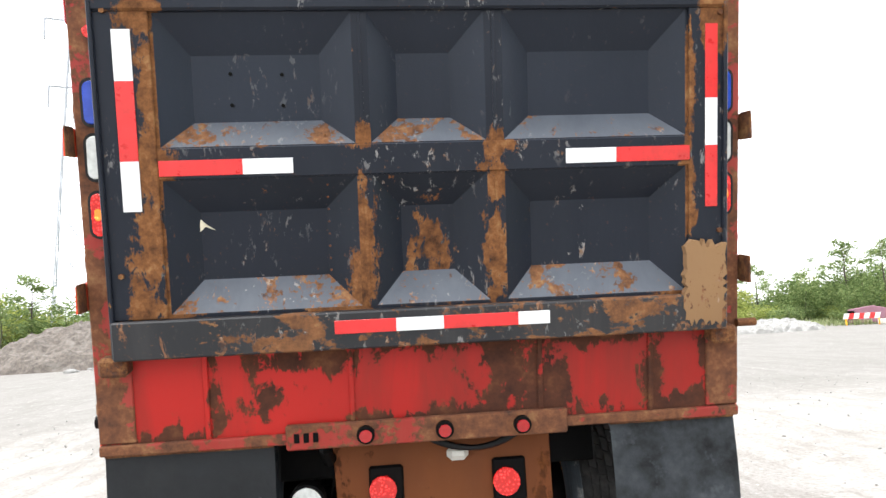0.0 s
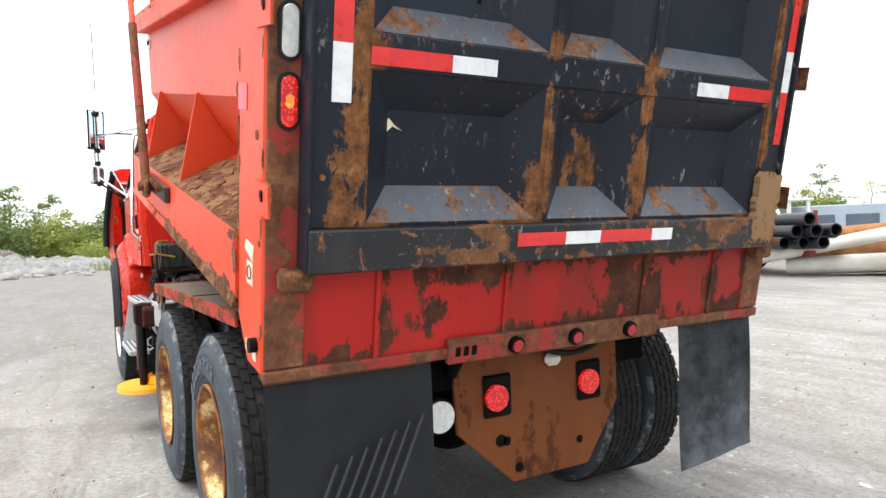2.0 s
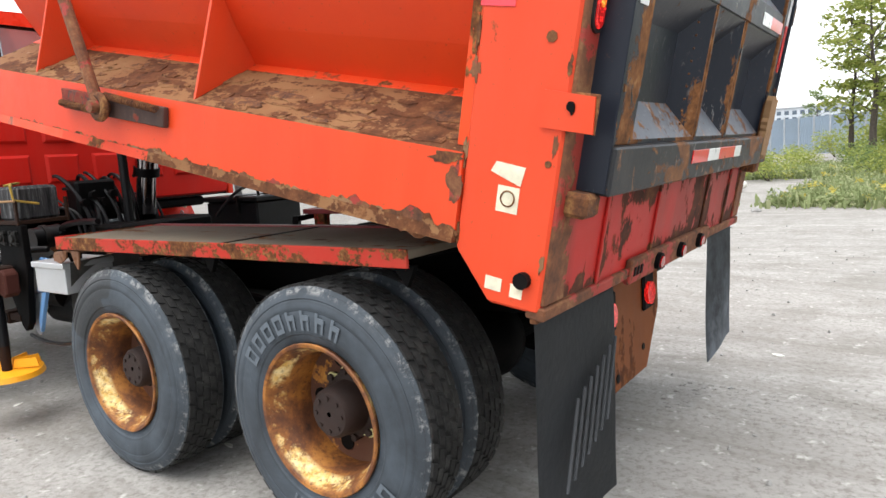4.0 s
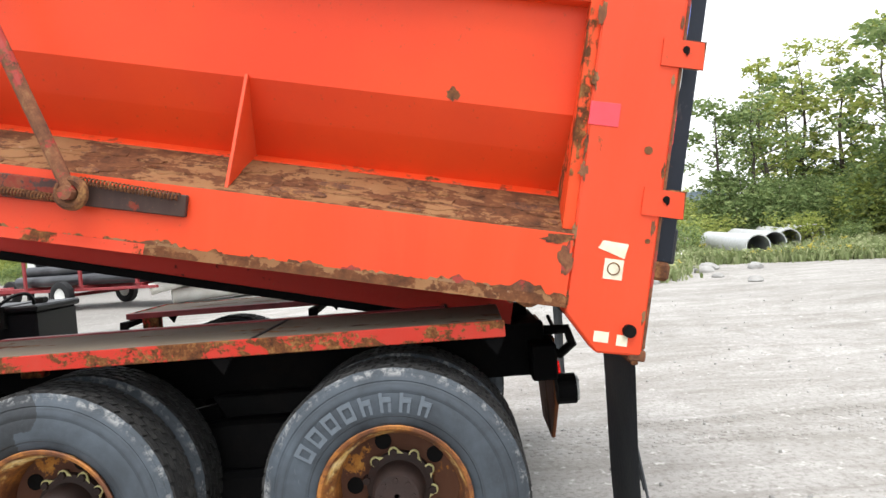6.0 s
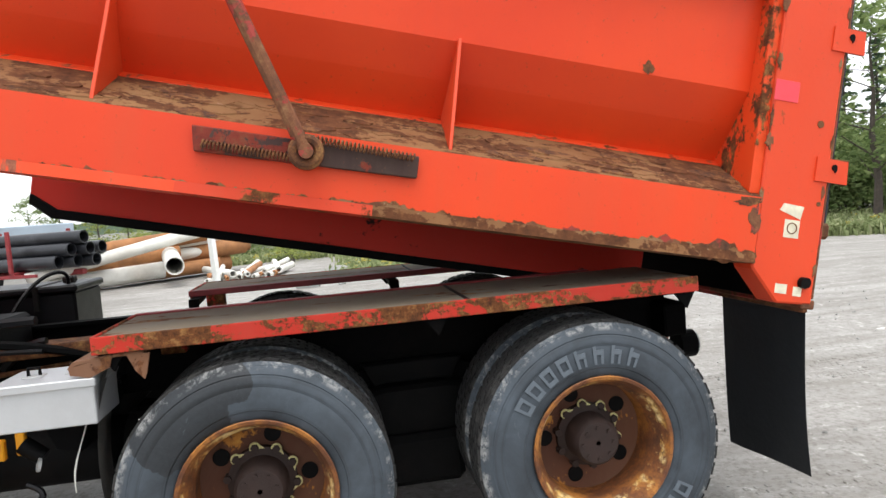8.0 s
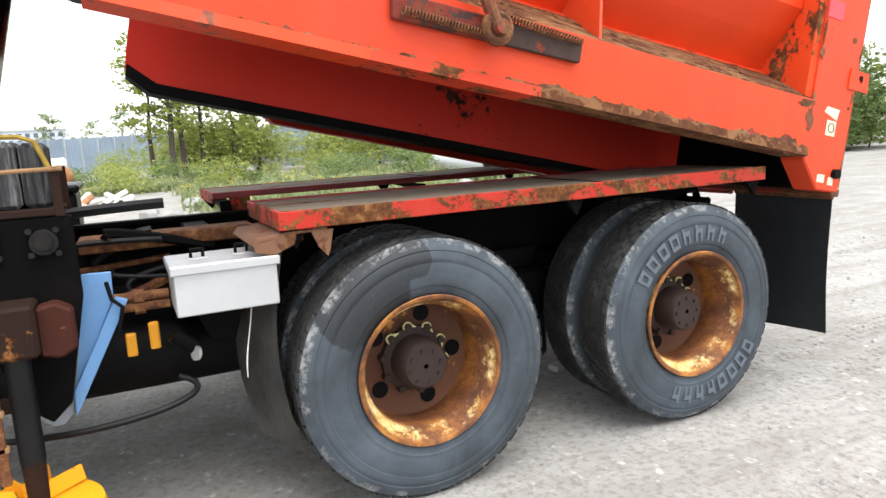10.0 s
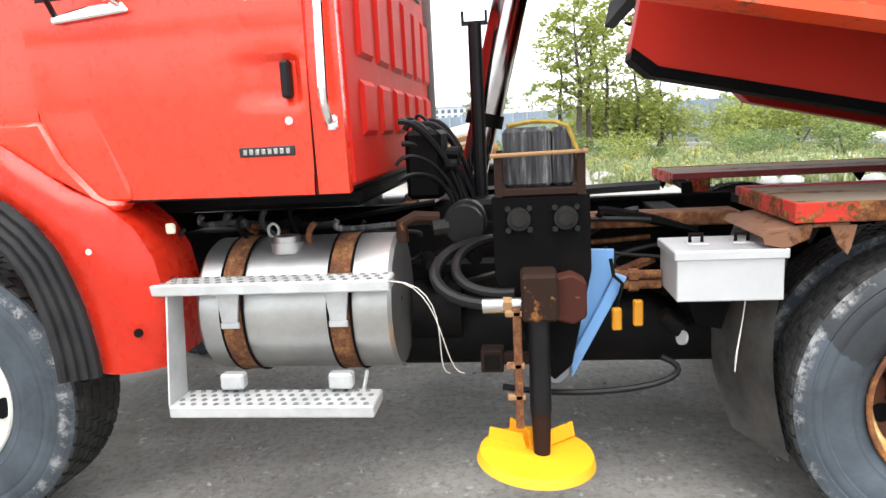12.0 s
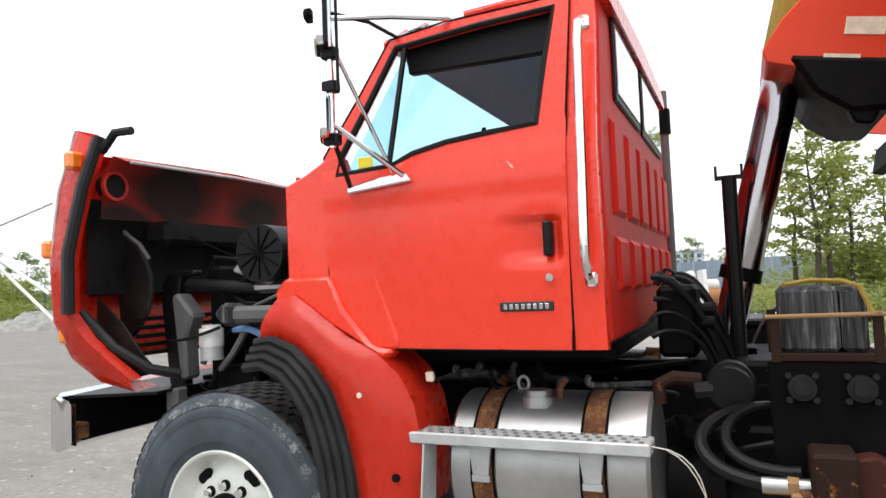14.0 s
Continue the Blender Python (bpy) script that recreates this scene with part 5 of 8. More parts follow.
def rear_rim():
    """Deep dished dual rim: the rolled bead, the well, the disc far in."""
    return lathe([(-0.128, 0.300), (-0.133, 0.296), (-0.130, 0.284), (-0.110, 0.272), (-0.075, 0.262), (-0.055, 0.247), (0.03, 0.244), (0.095, 0.242), (0.105, 0.25), (0.05, 0.256), (-0.05, 0.260), (-0.10, 0.29)], 48)


ME_RIM = link_mesh("rim", rear_rim(), M_RIM, True)
ME_DISC = link_mesh("disc", lathe([(0.078, 0.243), (0.086, 0.21), (0.088, 0.12), (0.102, 0.12), (0.100, 0.243)], 40), M_DISC, True)
ME_HUB = link_mesh("hub", lathe([(0.11, 0.01), (0.11, 0.135), (0.060, 0.135), (0.050, 0.105), (-0.045, 0.098), (-0.062, 0.085), (-0.062, 0.01)], 28, None, False), M_HUB, True)
ME_HOLE = link_mesh("hand_hole", rod((0.080, 0, 0), (0.089, 0, 0), 0.034, 18), M_DARK)
ME_NUT = link_mesh("wheel_nut", rod((0.045, 0, 0), (0.095, 0, 0), 0.016, 6), M_HUB)
ME_CLIP = link_mesh("nut_indicator", prism([(0.022 * math.cos(t) * (1.9 if k == 0 else 1), 0.022 * math.sin(t)) for k, t in enumerate([2 * math.pi * k / 12 for k in range(12)])], "x", 0.058, 0.066), M_NUT_CLIP)
ME_NUT_BORE = link_mesh("nut_socket", rod((0.052, 0, 0), (0.060, 0, 0), 0.012, 10), M_DARK)
ME_HUB_BOLT = link_mesh("hub_bolt", rod((-0.070, 0, 0), (-0.060, 0, 0), 0.009, 6), M_HUB)


def letter_bar():
    """One worn raised letter of the side wall, as a plain bar."""
    bm = bmesh.new()
    arc_bar(0.350, 0.368, -0.066, 0.066, -0.1335, bm)
    arc_bar(0.406, 0.424, -0.066, 0.066, -0.1335, bm)
    arc_bar(0.368, 0.406, -0.066, -0.036, -0.1335, bm)
    arc_bar(0.368, 0.406, 0.036, 0.066, -0.1335, bm)
    return bm


def split_bar():
    bm = bmesh.new()
    arc_bar(0.350, 0.424, -0.060, -0.026, -0.1335, bm)
    arc_bar(0.388, 0.408, -0.026, 0.052, -0.1335, bm)
    arc_bar(0.350, 0.386, 0.022, 0.052, -0.1335, bm)
    return bm


ME_LETTER = link_mesh("letter_bar", letter_bar(), M_TYRE_LETTER)
ME_LETTER_SPLIT = link_mesh("letter_bar", split_bar(), M_TYRE_LETTER)


def rear_wheels(y, s, spin, letters, clips, tyre):
    w = new("wheel")
    w.parent = truck
    w.matrix_basis = pose(1.085 * s, y, 0.517, 0, 0, 180 if s > 0 else 0) @ Matrix.Rotation(spin, 4, "X")
    tagged(w, "dual rear wheel with dusty tyres and rusted rim")
    for x in (0.0, 0.295):
        shared("tyre", ME_TYRE if x else tyre, w, Matrix.Translation((x, 0, 0)))
        shared("tread", ME_TREAD, w, Matrix.Translation((x, 0, 0)) @ Matrix.Rotation(x, 4, "X"))
        shared("rim", ME_RIM, w, Matrix.Translation((x, 0, 0)))
        shared("disc", ME_DISC, w, Matrix.Translation((x, 0, 0)))
    tagged(shared("hub", ME_HUB, w), "brown rusted hub")
    for k in range(5):
        a = 2 * math.pi * k / 5
        shared("hand_hole", ME_HOLE, w, Matrix.Translation((0, 0.185 * math.cos(a), 0.185 * math.sin(a))))
    for k in range(10):
        a = 2 * math.pi * k / 10 + 0.2
        m = Matrix.Translation((0, 0.135 * math.cos(a), 0.135 * math.sin(a)))
        shared("wheel_nut", ME_NUT, w, m)
        if s < 0:
            q = (a - math.pi / 2 + spin + math.pi) % (2 * math.pi) - math.pi
            if -0.9 < q < 2.4 and clips:
                tagged(shared("nut_indicator", ME_CLIP, w, m @ Matrix.Rotation(a + 1.9, 4, "X")), "pale yellow nut indicator")
                shared("nut_socket", ME_NUT_BORE, w, m)
    for k in range(8):
        a = 2 * math.pi * k / 8
        shared("hub_bolt", ME_HUB_BOLT, w, Matrix.Translation((0, 0.066 * math.cos(a), 0.066 * math.sin(a))))
    if letters:
        for a0 in (1.95, -1.2):
            for k in range(8):
                shared("letter_bar", ME_LETTER_SPLIT if k < 4 else ME_LETTER, w, Matrix.Rotation(a0 - k * 0.195, 4, "X"))


ME_TYRE_WIPED = ME_TYRE.copy()
ME_TYRE_WIPED.materials[0] = M_SIDEWALL_WIPED
rear_wheels(1.02, -1, 0.0, True, True, ME_TYRE)
rear_wheels(2.385, -1, 0.6, False, True, ME_TYRE_WIPED)
rear_wheels(1.02, 1, 0.3, False, False, ME_TYRE)
rear_wheels(2.385, 1, 0.9, False, False, ME_TYRE)

ME_RIM_F = link_mesh("rim", lathe([(-0.165, 0.300), (-0.172, 0.294), (-0.168, 0.284), (-0.13, 0.276), (-0.10, 0.262), (-0.085, 0.245), (-0.095, 0.225), (-0.115, 0.185), (-0.120, 0.10), (-0.095, 0.10), (-0.07, 0.25), (0.15, 0.26), (0.16, 0.30)], 56), M_RIM_WHITE, True)
ME_HUB_F = link_mesh("hub", lathe([(-0.10, 0.01), (-0.10, 0.112), (-0.125, 0.112), (-0.130, 0.078), (-0.160, 0.070), (-0.168, 0.055), (-0.168, 0.01)], 30, None, False), M_ALU, True)
ME_HOLE_F = link_mesh("hand_hole", prism([(p, q) for p, q in oval(0.046, 0.085)], "x", -0.111, -0.100), M_DARK)
ME_NUT_F = link_mesh("wheel_nut", rod((-0.150, 0, 0), (-0.10, 0, 0), 0.017, 6), M_CHROME)
ME_NUT_BASE = link_mesh("nut_flange", rod((-0.124, 0, 0), (-0.112, 0, 0), 0.024, 12), M_DARK)


def front_wheel(s):
    w = new("wheel")
    w.parent = truck
    w.matrix_basis = pose(1.035 * s, 5.972, 0.550, 0, 0, 180 if s > 0 else 0) @ Matrix.Rotation(0.25, 4, "X")
    tagged(w, "wide front wheel with dusty tyre and white rim")
    shared("tyre", ME_TYRE_F, w)
    shared("tread", ME_TREAD_F, w)
    tagged(shared("rim", ME_RIM_F, w), "dirty white painted rim")
    shared("hub", ME_HUB_F, w)
    part("hub_cap", rod((-0.176, 0, 0), (-0.167, 0, 0), 0.032, 16), M_PINK, w, "faded red hub cap window")
    part("hub_ring", lathe([(-0.128, 0.112), (-0.145, 0.105), (-0.145, 0.080), (-0.128, 0.078)], 28), M_DARK, w)
    for k in range(10):
        a = 2 * math.pi * k / 10
        m = Matrix.Translation((0, 0.142 * math.cos(a), 0.142 * math.sin(a)))
        shared("wheel_nut", ME_NUT_F, w, m)
        shared("nut_flange", ME_NUT_BASE, w, m)
    for k in range(5):
        a = 2 * math.pi * k / 5 + 0.35
        shared("hand_hole", ME_HOLE_F, w, Matrix.Rotation(a, 4, "X") @ Matrix.Translation((0, 0, 0.213)) @ Matrix.Rotation(math.pi / 2, 4, "X"))


front_wheel(-1)
front_wheel(1)


# ---- fuel tank and steps ----
def fuel_tank(s):
    cx, cz, r, y0, y1 = 0.80 * s, 0.805, 0.265, 4.235, 4.985
    bm = lathe([(y0 + 0.012, 0.01), (y0, 0.20), (y0 + 0.004, r - 0.012), (y0 + 0.018, r), (y1 - 0.018, r), (y1 - 0.004, r - 0.012), (y1, 0.20), (y1 - 0.012, 0.01)], 48, None, False)
    for v in bm.verts:
        x, y, z = v.co
        v.co = (cx + y, x, cz + z)
    t = part("fuel_tank", bm, M_ALU, truck, "round aluminium fuel tank with rusty straps", True)
    for y in (4.43, 4.84):
        st = lathe([(y - 0.040, r + 0.001), (y - 0.040, r + 0.006), (y + 0.040, r + 0.006), (y + 0.040, r + 0.001)], 48)
        for v in st.verts:
            x, yy, z = v.co
            v.co = (cx + yy, x, cz + z)
        part("strap", st, M_RUST, t, "rust-brown tank strap", True)
        for d in (-0.043, 0.043):
            part("strap_edge", tube([(cx + (r + 0.006) * math.cos(a), y + d, cz + (r + 0.006) * math.sin(a)) for a in (2 * math.pi * k / 40 for k in range(40))], 0.005, 5, None, True), M_DARK, t)
        o = -1.08 if s < 0 else 1.08
        part("hanger", prism([(y - 0.045, 0.92), (y + 0.045, 0.92), (y + 0.03, 0.80), (y - 0.03, 0.80)], "x", *sorted((o, o + 0.012 * s)), 0.002), M_GALV, t)
        part("buckle", block((min(o, o + 0.05 * s), y - 0.045, 0.552), (max(o, o + 0.05 * s), y + 0.045, 0.612), 0.008), M_GALV, t)
        part("clip", block((min(o, o + 0.012 * s), y - 0.035, 0.775), (max(o, o + 0.012 * s), y + 0.035, 0.800), 0.003), M_GALV, t)
        part("frame_bracket", block((min(0.47 * s, 0.60 * s), y - 0.04, 0.56), (max(0.47 * s, 0.60 * s), y + 0.04, 1.05), 0.006), M_RUST, t)
    part("filler_neck", rod((cx - 0.10, 4.66, 1.025), (cx - 0.10, 4.66, 1.065), 0.062, 22), M_ALU, t, smooth=True)
    part("filler_cap", rod((cx - 0.10, 4.66, 1.062), (cx - 0.10, 4.66, 1.088), 0.050, 18), M_ALU, t, "ribbed filler cap", True)
    part("lifting_eye", tube([(cx, 4.75 + 0.022 * math.cos(a), 1.095 + 0.028 * math.sin(a)) for a in (2 * math.pi * k / 16 for k in range(16))], 0.006, 6, None, True), M_GALV, t)
    return t


fuel_tank(-1)
fuel_tank(1)


def step(s, x0, x1, y0, y1, z0, z1, rows):
    a, b = sorted((x0 * -s, x1 * -s))
    st = part("step", block((a, y0, z0), (b, y1, z1), 0.005), M_GALV, truck, "galvanised step with round grip holes")
    bm = bmesh.new()
    n = int((y1 - y0) / 0.042)
    for k in range(n):
        for i in range(rows):
            x = a + (b - a) * (i + 0.5) / rows
            rod((x, y0 + 0.03 + k * 0.042 + 0.02 * (i % 2), z1 - 0.001), (x, y0 + 0.03 + k * 0.042 + 0.02 * (i % 2), z1 + 0.004), 0.012, 7, 0.008, bm)
    part("grip_tread", bm, M_FLAP_GREY, st, "worn grip studs")
    return st


for s in (-1, 1):
    top = step(s, -1.172, -1.045, 4.22, 5.10, 0.922, 0.964, 3)
    low = step(s, -1.245, -1.085, 4.285, 5.03, 0.494, 0.538, 4)
    side = prism([(x * -s, z) for x, z in ((-1.165, 0.925), (-1.05, 0.925), (-1.10, 0.535), (-1.235, 0.535))], "y", 5.028, 5.036, 0.002)
    part("step_hanger", side, M_GALV, low)
    for y in (4.36, 4.86):
        part("lower_arm", tube([(1.0 * s, y, 0.575), (1.10 * s, y, 0.50), (1.12 * s, y + 0.05, 0.48), (1.10 * s, y + 0.09, 0.495)], 0.008, 6), M_GALV, low)


# ---- cab ----
def loft(sections, bm=None, cap=True):
    own = bmesh.new()
    rings = [[own.verts.new(p) for p in s] for s in sections]
    n = len(rings[0])
    for q, s in zip(rings, rings[1:]):
        for k in range(n):
            own.faces.new((q[k], q[(k + 1) % n], s[(k + 1) % n], s[k]))
    if cap:
        own.faces.new(rings[0][::-1])
        own.faces.new(rings[-1])
    return merge(bm, own)


def side_x(z):
    """How far out the cab's side stands at a height."""
    if z < 1.95:
        return 1.085 + 0.022 * math.sin(math.pi * (z - 1.25) / 1.4)
    return 1.105 - (z - 1.95) * 0.205


def cab():
    c = new("cab")
    c.parent = truck
    tagged(c, "glossy red day cab with the driver's door shut")
    # rear wall
    back = prism([(-1.04, 1.26), (1.04, 1.26), (1.085, 1.95), (0.965, 2.57), (0.86, 2.62), (-0.86, 2.62), (-0.965, 2.57), (-1.085, 1.95)], "y", 4.345, 4.425, 0.03)
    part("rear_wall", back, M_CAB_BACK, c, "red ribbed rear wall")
    for z0, z1 in ((1.45, 1.66), (1.74, 2.11)):
        for k in range(6):
            x = -0.86 + k * 0.34
            bm = bmesh.new()
            o = [(x, z0), (x + 0.24, z0), (x + 0.24, z1), (x, z1)]
            O = [bm.verts.new((p, 4.344, q)) for p, q in o]
            I = [bm.verts.new((p + (0.02 if i in (0, 3) else -0.02)  , 4.329, q + (0.02 if i < 2 else -0.02))) for i, (p, q) in enumerate(o)]
            bm.faces.new(I)
            for k2 in range(4):
                bm.faces.new((O[k2], O[(k2 + 1) % 4], I[(k2 + 1) % 4], I[k2]))
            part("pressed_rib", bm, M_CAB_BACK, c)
    for a, b in ((-0.71, -0.09), (0.06, 0.80)):
        part("rear_window_seal", block((a - 0.03, 4.332, 2.205), (b + 0.03, 4.347, 2.55), 0.02), M_BLACK, c)
        part("rear_window", block((a, 4.326, 2.235), (b, 4.334, 2.522), 0.012), M_MIRROR_SKY, c, "rear window reflecting the sky")
    for s in (-1, 1):
        # side wall behind the door
        zs = [1.258, 1.45, 1.7, 1.95, 2.2, 2.45, 2.56]
        b = bmesh.new()
        rows = [[b.verts.new((side_x(z) * s, y, z)) for y in (4.352, 4.40, 4.462)] + [b.verts.new(((side_x(z) - 0.05) * s, 4.462, z)), b.verts.new(((side_x(z) - 0.05) * s, 4.352, z))] for z in zs]
        for q, r in zip(rows, rows[1:]):
            for k in range(5):
                b.faces.new((q[k], q[(k + 1) % 5], r[(k + 1) % 5], r[k]))
        b.faces.new(rows[0])
        b.faces.new(rows[-1])
        part("side_panel", b, M_CAB, c, smooth=True)
        door(c, s)
        cowl(c, s)
        if s < 0:
            gr = tube([(-1.085, 4.388, 2.42), (-1.125, 4.388, 2.40), (-1.135, 4.392, 2.33), (-1.165, 4.398, 1.62), (-1.165, 4.398, 1.56), (-1.12, 4.398, 1.508)], 0.016, 10)
            part("grab_rail", gr, M_CHROME, c, "chrome grab rail", True)
            for z in (2.44, 1.505):
                part("rail_foot", block((-side_x(z) - 0.018, 4.37, z - 0.028), (-side_x(z) + 0.004, 4.412, z + 0.022), 0.008), M_CHROME, c)
    # roof, visor and floor
    roof = loft([[(-0.965, y, z - 0.06), (-0.955, y, z - 0.015), (-0.80, y, z + 0.025), (0, y, z + 0.05), (0.80, y, z + 0.025), (0.955, y, z - 0.015), (0.965, y, z - 0.06)] for y, z in ((4.31, 2.60), (4.6, 2.625), (4.95, 2.61), (5.16, 2.565))])
    part("roof", roof, M_CAB, c, smooth=True)
    visor = loft([[(-0.97, y, z - 0.025), (-0.965, y, z), (0, y, z + 0.02), (0.965, y, z), (0.97, y, z - 0.025)] for y, z in ((5.13, 2.57), (5.24, 2.535))])
    part("visor", visor, M_CAB, c, "short red sun visor", True)
    for s in (-1, 1):
        part("drip_rail", tube([(0.962 * s, 4.32, 2.565), (0.965 * s, 4.7, 2.585), (0.97 * s, 5.05, 2.565), (0.99 * s, 5.22, 2.51)], 0.011, 6), M_CAB, c)
    part("cab_floor", block((-1.02, 4.36, 1.262), (1.02, 5.62, 1.30), 0.004), M_BLACK, c)
    part("underbody", block((-0.80, 4.38, 1.18), (0.80, 5.4, 1.258), 0.02), M_DARK, c)
    # windscreen, dash, wheel and seats
    bm = bmesh.new()
    n = 8
    lo = [bm.verts.new((-0.98 + 1.96 * k / n, 5.44 + 0.12 * (1 - (2 * k / n - 1) ** 2), 1.99)) for k in range(n + 1)]
    hi = [bm.verts.new((-0.90 + 1.80 * k / n, 5.16 + 0.06 * (1 - (2 * k / n - 1) ** 2), 2.515)) for k in range(n + 1)]
    for k in range(n):
        bm.faces.new((lo[k], lo[k + 1], hi[k + 1], hi[k]))
    bmesh.ops.solidify(bm, geom=bm.faces[:], thickness=0.006)
    ws = part("windscreen", bm, M_WINDSCREEN, c, "blue-tinted windscreen", True)
    ws.visible_shadow = False
    part("dashboard", prism([(5.18, 1.55), (5.60, 1.55), (5.58, 1.96), (5.30, 1.97), (5.18, 1.86)], "x", -0.98, 0.98, 0.03), M_BLACK, c)
    part("steering_wheel", tube([(-0.52 + 0.22 * math.cos(a), 5.06 - 0.07 * math.sin(a), 1.98 + 0.17 * math.sin(a)) for a in (2 * math.pi * k / 26 for k in range(26))], 0.015, 7, None, True), M_BLACK, c, "black steering wheel", True)
    part("steering_column", rod((-0.52, 5.07, 1.97), (-0.52, 5.30, 1.82), 0.025, 8), M_BLACK, c)
    for x in (-0.52, 0.52):
        part("seat", block((x - 0.25, 4.46, 1.45), (x + 0.25, 4.95, 1.60), 0.05), M_FLAP_GREY, c)
        part("seat_back", block((x - 0.24, 4.42, 1.58), (x + 0.24, 4.56, 2.16), 0.05), M_FLAP_GREY, c)
    part("headliner", prism([(4.43, 2.50), (5.08, 2.50), (5.15, 2.485), (5.19, 2.47), (5.20, 2.50), (5.12, 2.545), (4.43, 2.55)], "x", -0.93, 0.93, 0.004), M_HEADLINER, c, "blue-grey cloth headliner")
    for s in (-1, 1):
        part("header_trim", prism([(4.48, 2.375), (5.14, 2.385), (5.16, 2.52), (4.47, 2.53)], "x", *sorted((0.905 * s, 0.945 * s)), 0.006), M_BLACK, c, "black trim above the door")
    # unseen linings, added so the doors throw less red light onto the headliner
    for s in (-1, 1):
        part("door_card", prism([(4.49, 1.31), (5.24, 1.31), (5.38, 1.50), (5.38, 1.94), (5.10, 1.98), (4.56, 2.04), (4.49, 2.04)], "x", *sorted((0.985 * s, 1.0 * s)), 0.004), M_HEADLINER, c, "blue-grey door lining, added to cut red bounce")
    part("rear_trim", block((-0.93, 4.43, 1.30), (0.93, 4.445, 2.50), 0.004), M_HEADLINER, c, "blue-grey rear trim")
    part("inside_mirror", tube([(-0.12, 5.12, 2.32), (-0.12, 5.10, 2.20), (0.0, 5.08, 2.18), (0.02, 5.10, 2.28)], 0.012, 6), M_BLACK, c)





def door(c, s):
    """The door skin with its window opening, the quarter window, seals, handle and lock."""
    def X(z):
        return (side_x(z) + 0.012) * s

    outline = [(4.470, 1.256), (5.272, 1.262), (5.40, 1.40), (5.452, 1.52), (5.47, 2.05), (5.33, 2.28), (5.195, 2.525), (4.95, 2.555), (4.440, 2.565), (4.455, 2.1)]
    hole = [(4.565, 2.072), (4.74, 2.062), (4.92, 2.046), (5.06, 2.018), (5.15, 1.978), (5.40, 1.965), (5.385, 2.05), (5.28, 2.25), (5.165, 2.482), (4.80, 2.512), (4.502, 2.522), (4.538, 2.3)]
    bm = bmesh.new()

    def ring(pts, inset):
        return [bm.verts.new(((side_x(z) + 0.012 - inset) * s, y, z)) for y, z in pts]

    out, inn = ring(outline, 0), ring(hole, 0)
    # panel below the belt, and the frame round the glass
    oB, hB = out, inn
    faces = [
        (oB[0], hB[0], oB[9]), (oB[0], oB[1], hB[3], hB[2], hB[1], hB[0]), (oB[1], hB[4], hB[3]), (oB[1], oB[2], hB[4]), (oB[2], oB[3], hB[5], hB[4]), (oB[3], oB[4], hB[5]),
        (oB[4], hB[6], hB[5]), (oB[4], oB[5], hB[7], hB[6]), (oB[5], oB[6], hB[8], hB[7]), (oB[6], oB[7], hB[9], hB[8]), (oB[7], oB[8], hB[10], hB[9]), (oB[8], oB[9], hB[11], hB[10]), (oB[9], hB[0], hB[11]),
    ]
    for f in faces:
        bm.faces.new(f)
    bmesh.ops.recalc_face_normals(bm, faces=bm.faces)
    for f in bm.faces:
        if f.normal.x * s < 0:
            f.normal_flip()
    bmesh.ops.triangulate(bm, faces=bm.faces[:])
    # a regular net of edges, finer round the handle, for the pressed dish behind it
    cuts = [("y", 4.47 + 0.0125 * k) for k in range(1, 22)] + [("y", 4.80 + 0.08 * k) for k in range(8)]
    cuts += [("z", 1.54 + 0.0125 * k) for k in range(18)] + [("z", 1.33 + 0.07 * k) for k in range(3)] + [("z", 1.80 + 0.03 * k) for k in range(9)]
    for axis, at in cuts:
        co, no = ((0, at, 0), (0, 1, 0)) if axis == "y" else ((0, 0, at), (0, 0, 1))
        bmesh.ops.bisect_plane(bm, geom=bm.verts[:] + bm.edges[:] + bm.faces[:], dist=1e-5, plane_co=co, plane_no=no)

    def ease(a, b, v):
        u = min(max((v - a) / (b - a), 0.0), 1.0)
        return u * u * (3 - 2 * u)

    for v in bm.verts:
        y, z = v.co.y, v.co.z
        dish = ease(4.745, 4.58, y) * ease(4.482, 4.505, y) * ease(1.745, 1.712, z) * ease(1.545, 1.61, z)
        v.co.x = X(z) - 0.026 * dish * s
        if 1.86 < v.co.z < 2.0:
            v.co.x += 0.004 * s
    bmesh.ops.solidify(bm, geom=bm.faces[:], thickness=0.03)
    d = part("door", bm, M_CAB, c, "red cab door", True)

    def loop(pts, r, mat, name, lift=0.006):
        part(name, tube([((side_x(z) + lift) * s, y, z) for y, z in pts], r, 6, None, True), mat, d)

    loop(hole, 0.012, M_BLACK, "window_seal", 0.010)
    loop(outline, 0.0045, M_DARK, "door_gap", 0.0125)
    g = bmesh.new()
    gl = [g.verts.new(((side_x(z) - 0.006) * s, y, z)) for y, z in [(5.165, 1.975)] + hole[5:9] + [(5.127, 2.485)]]
    g.faces.new(gl)
    bmesh.ops.triangulate(g, faces=g.faces[:])
    bmesh.ops.solidify(g, geom=g.faces[:], thickness=0.004)
    pane = part("quarter_window", g, M_GLASS, d, "clear quarter window, the main pane wound down")
    pane.visible_shadow = False
    part("window_divider", tube([((side_x(1.97) + 0.004) * s, 5.165, 1.975), ((side_x(2.48) + 0.004) * s, 5.125, 2.482)], 0.012, 6), M_BLACK, d)
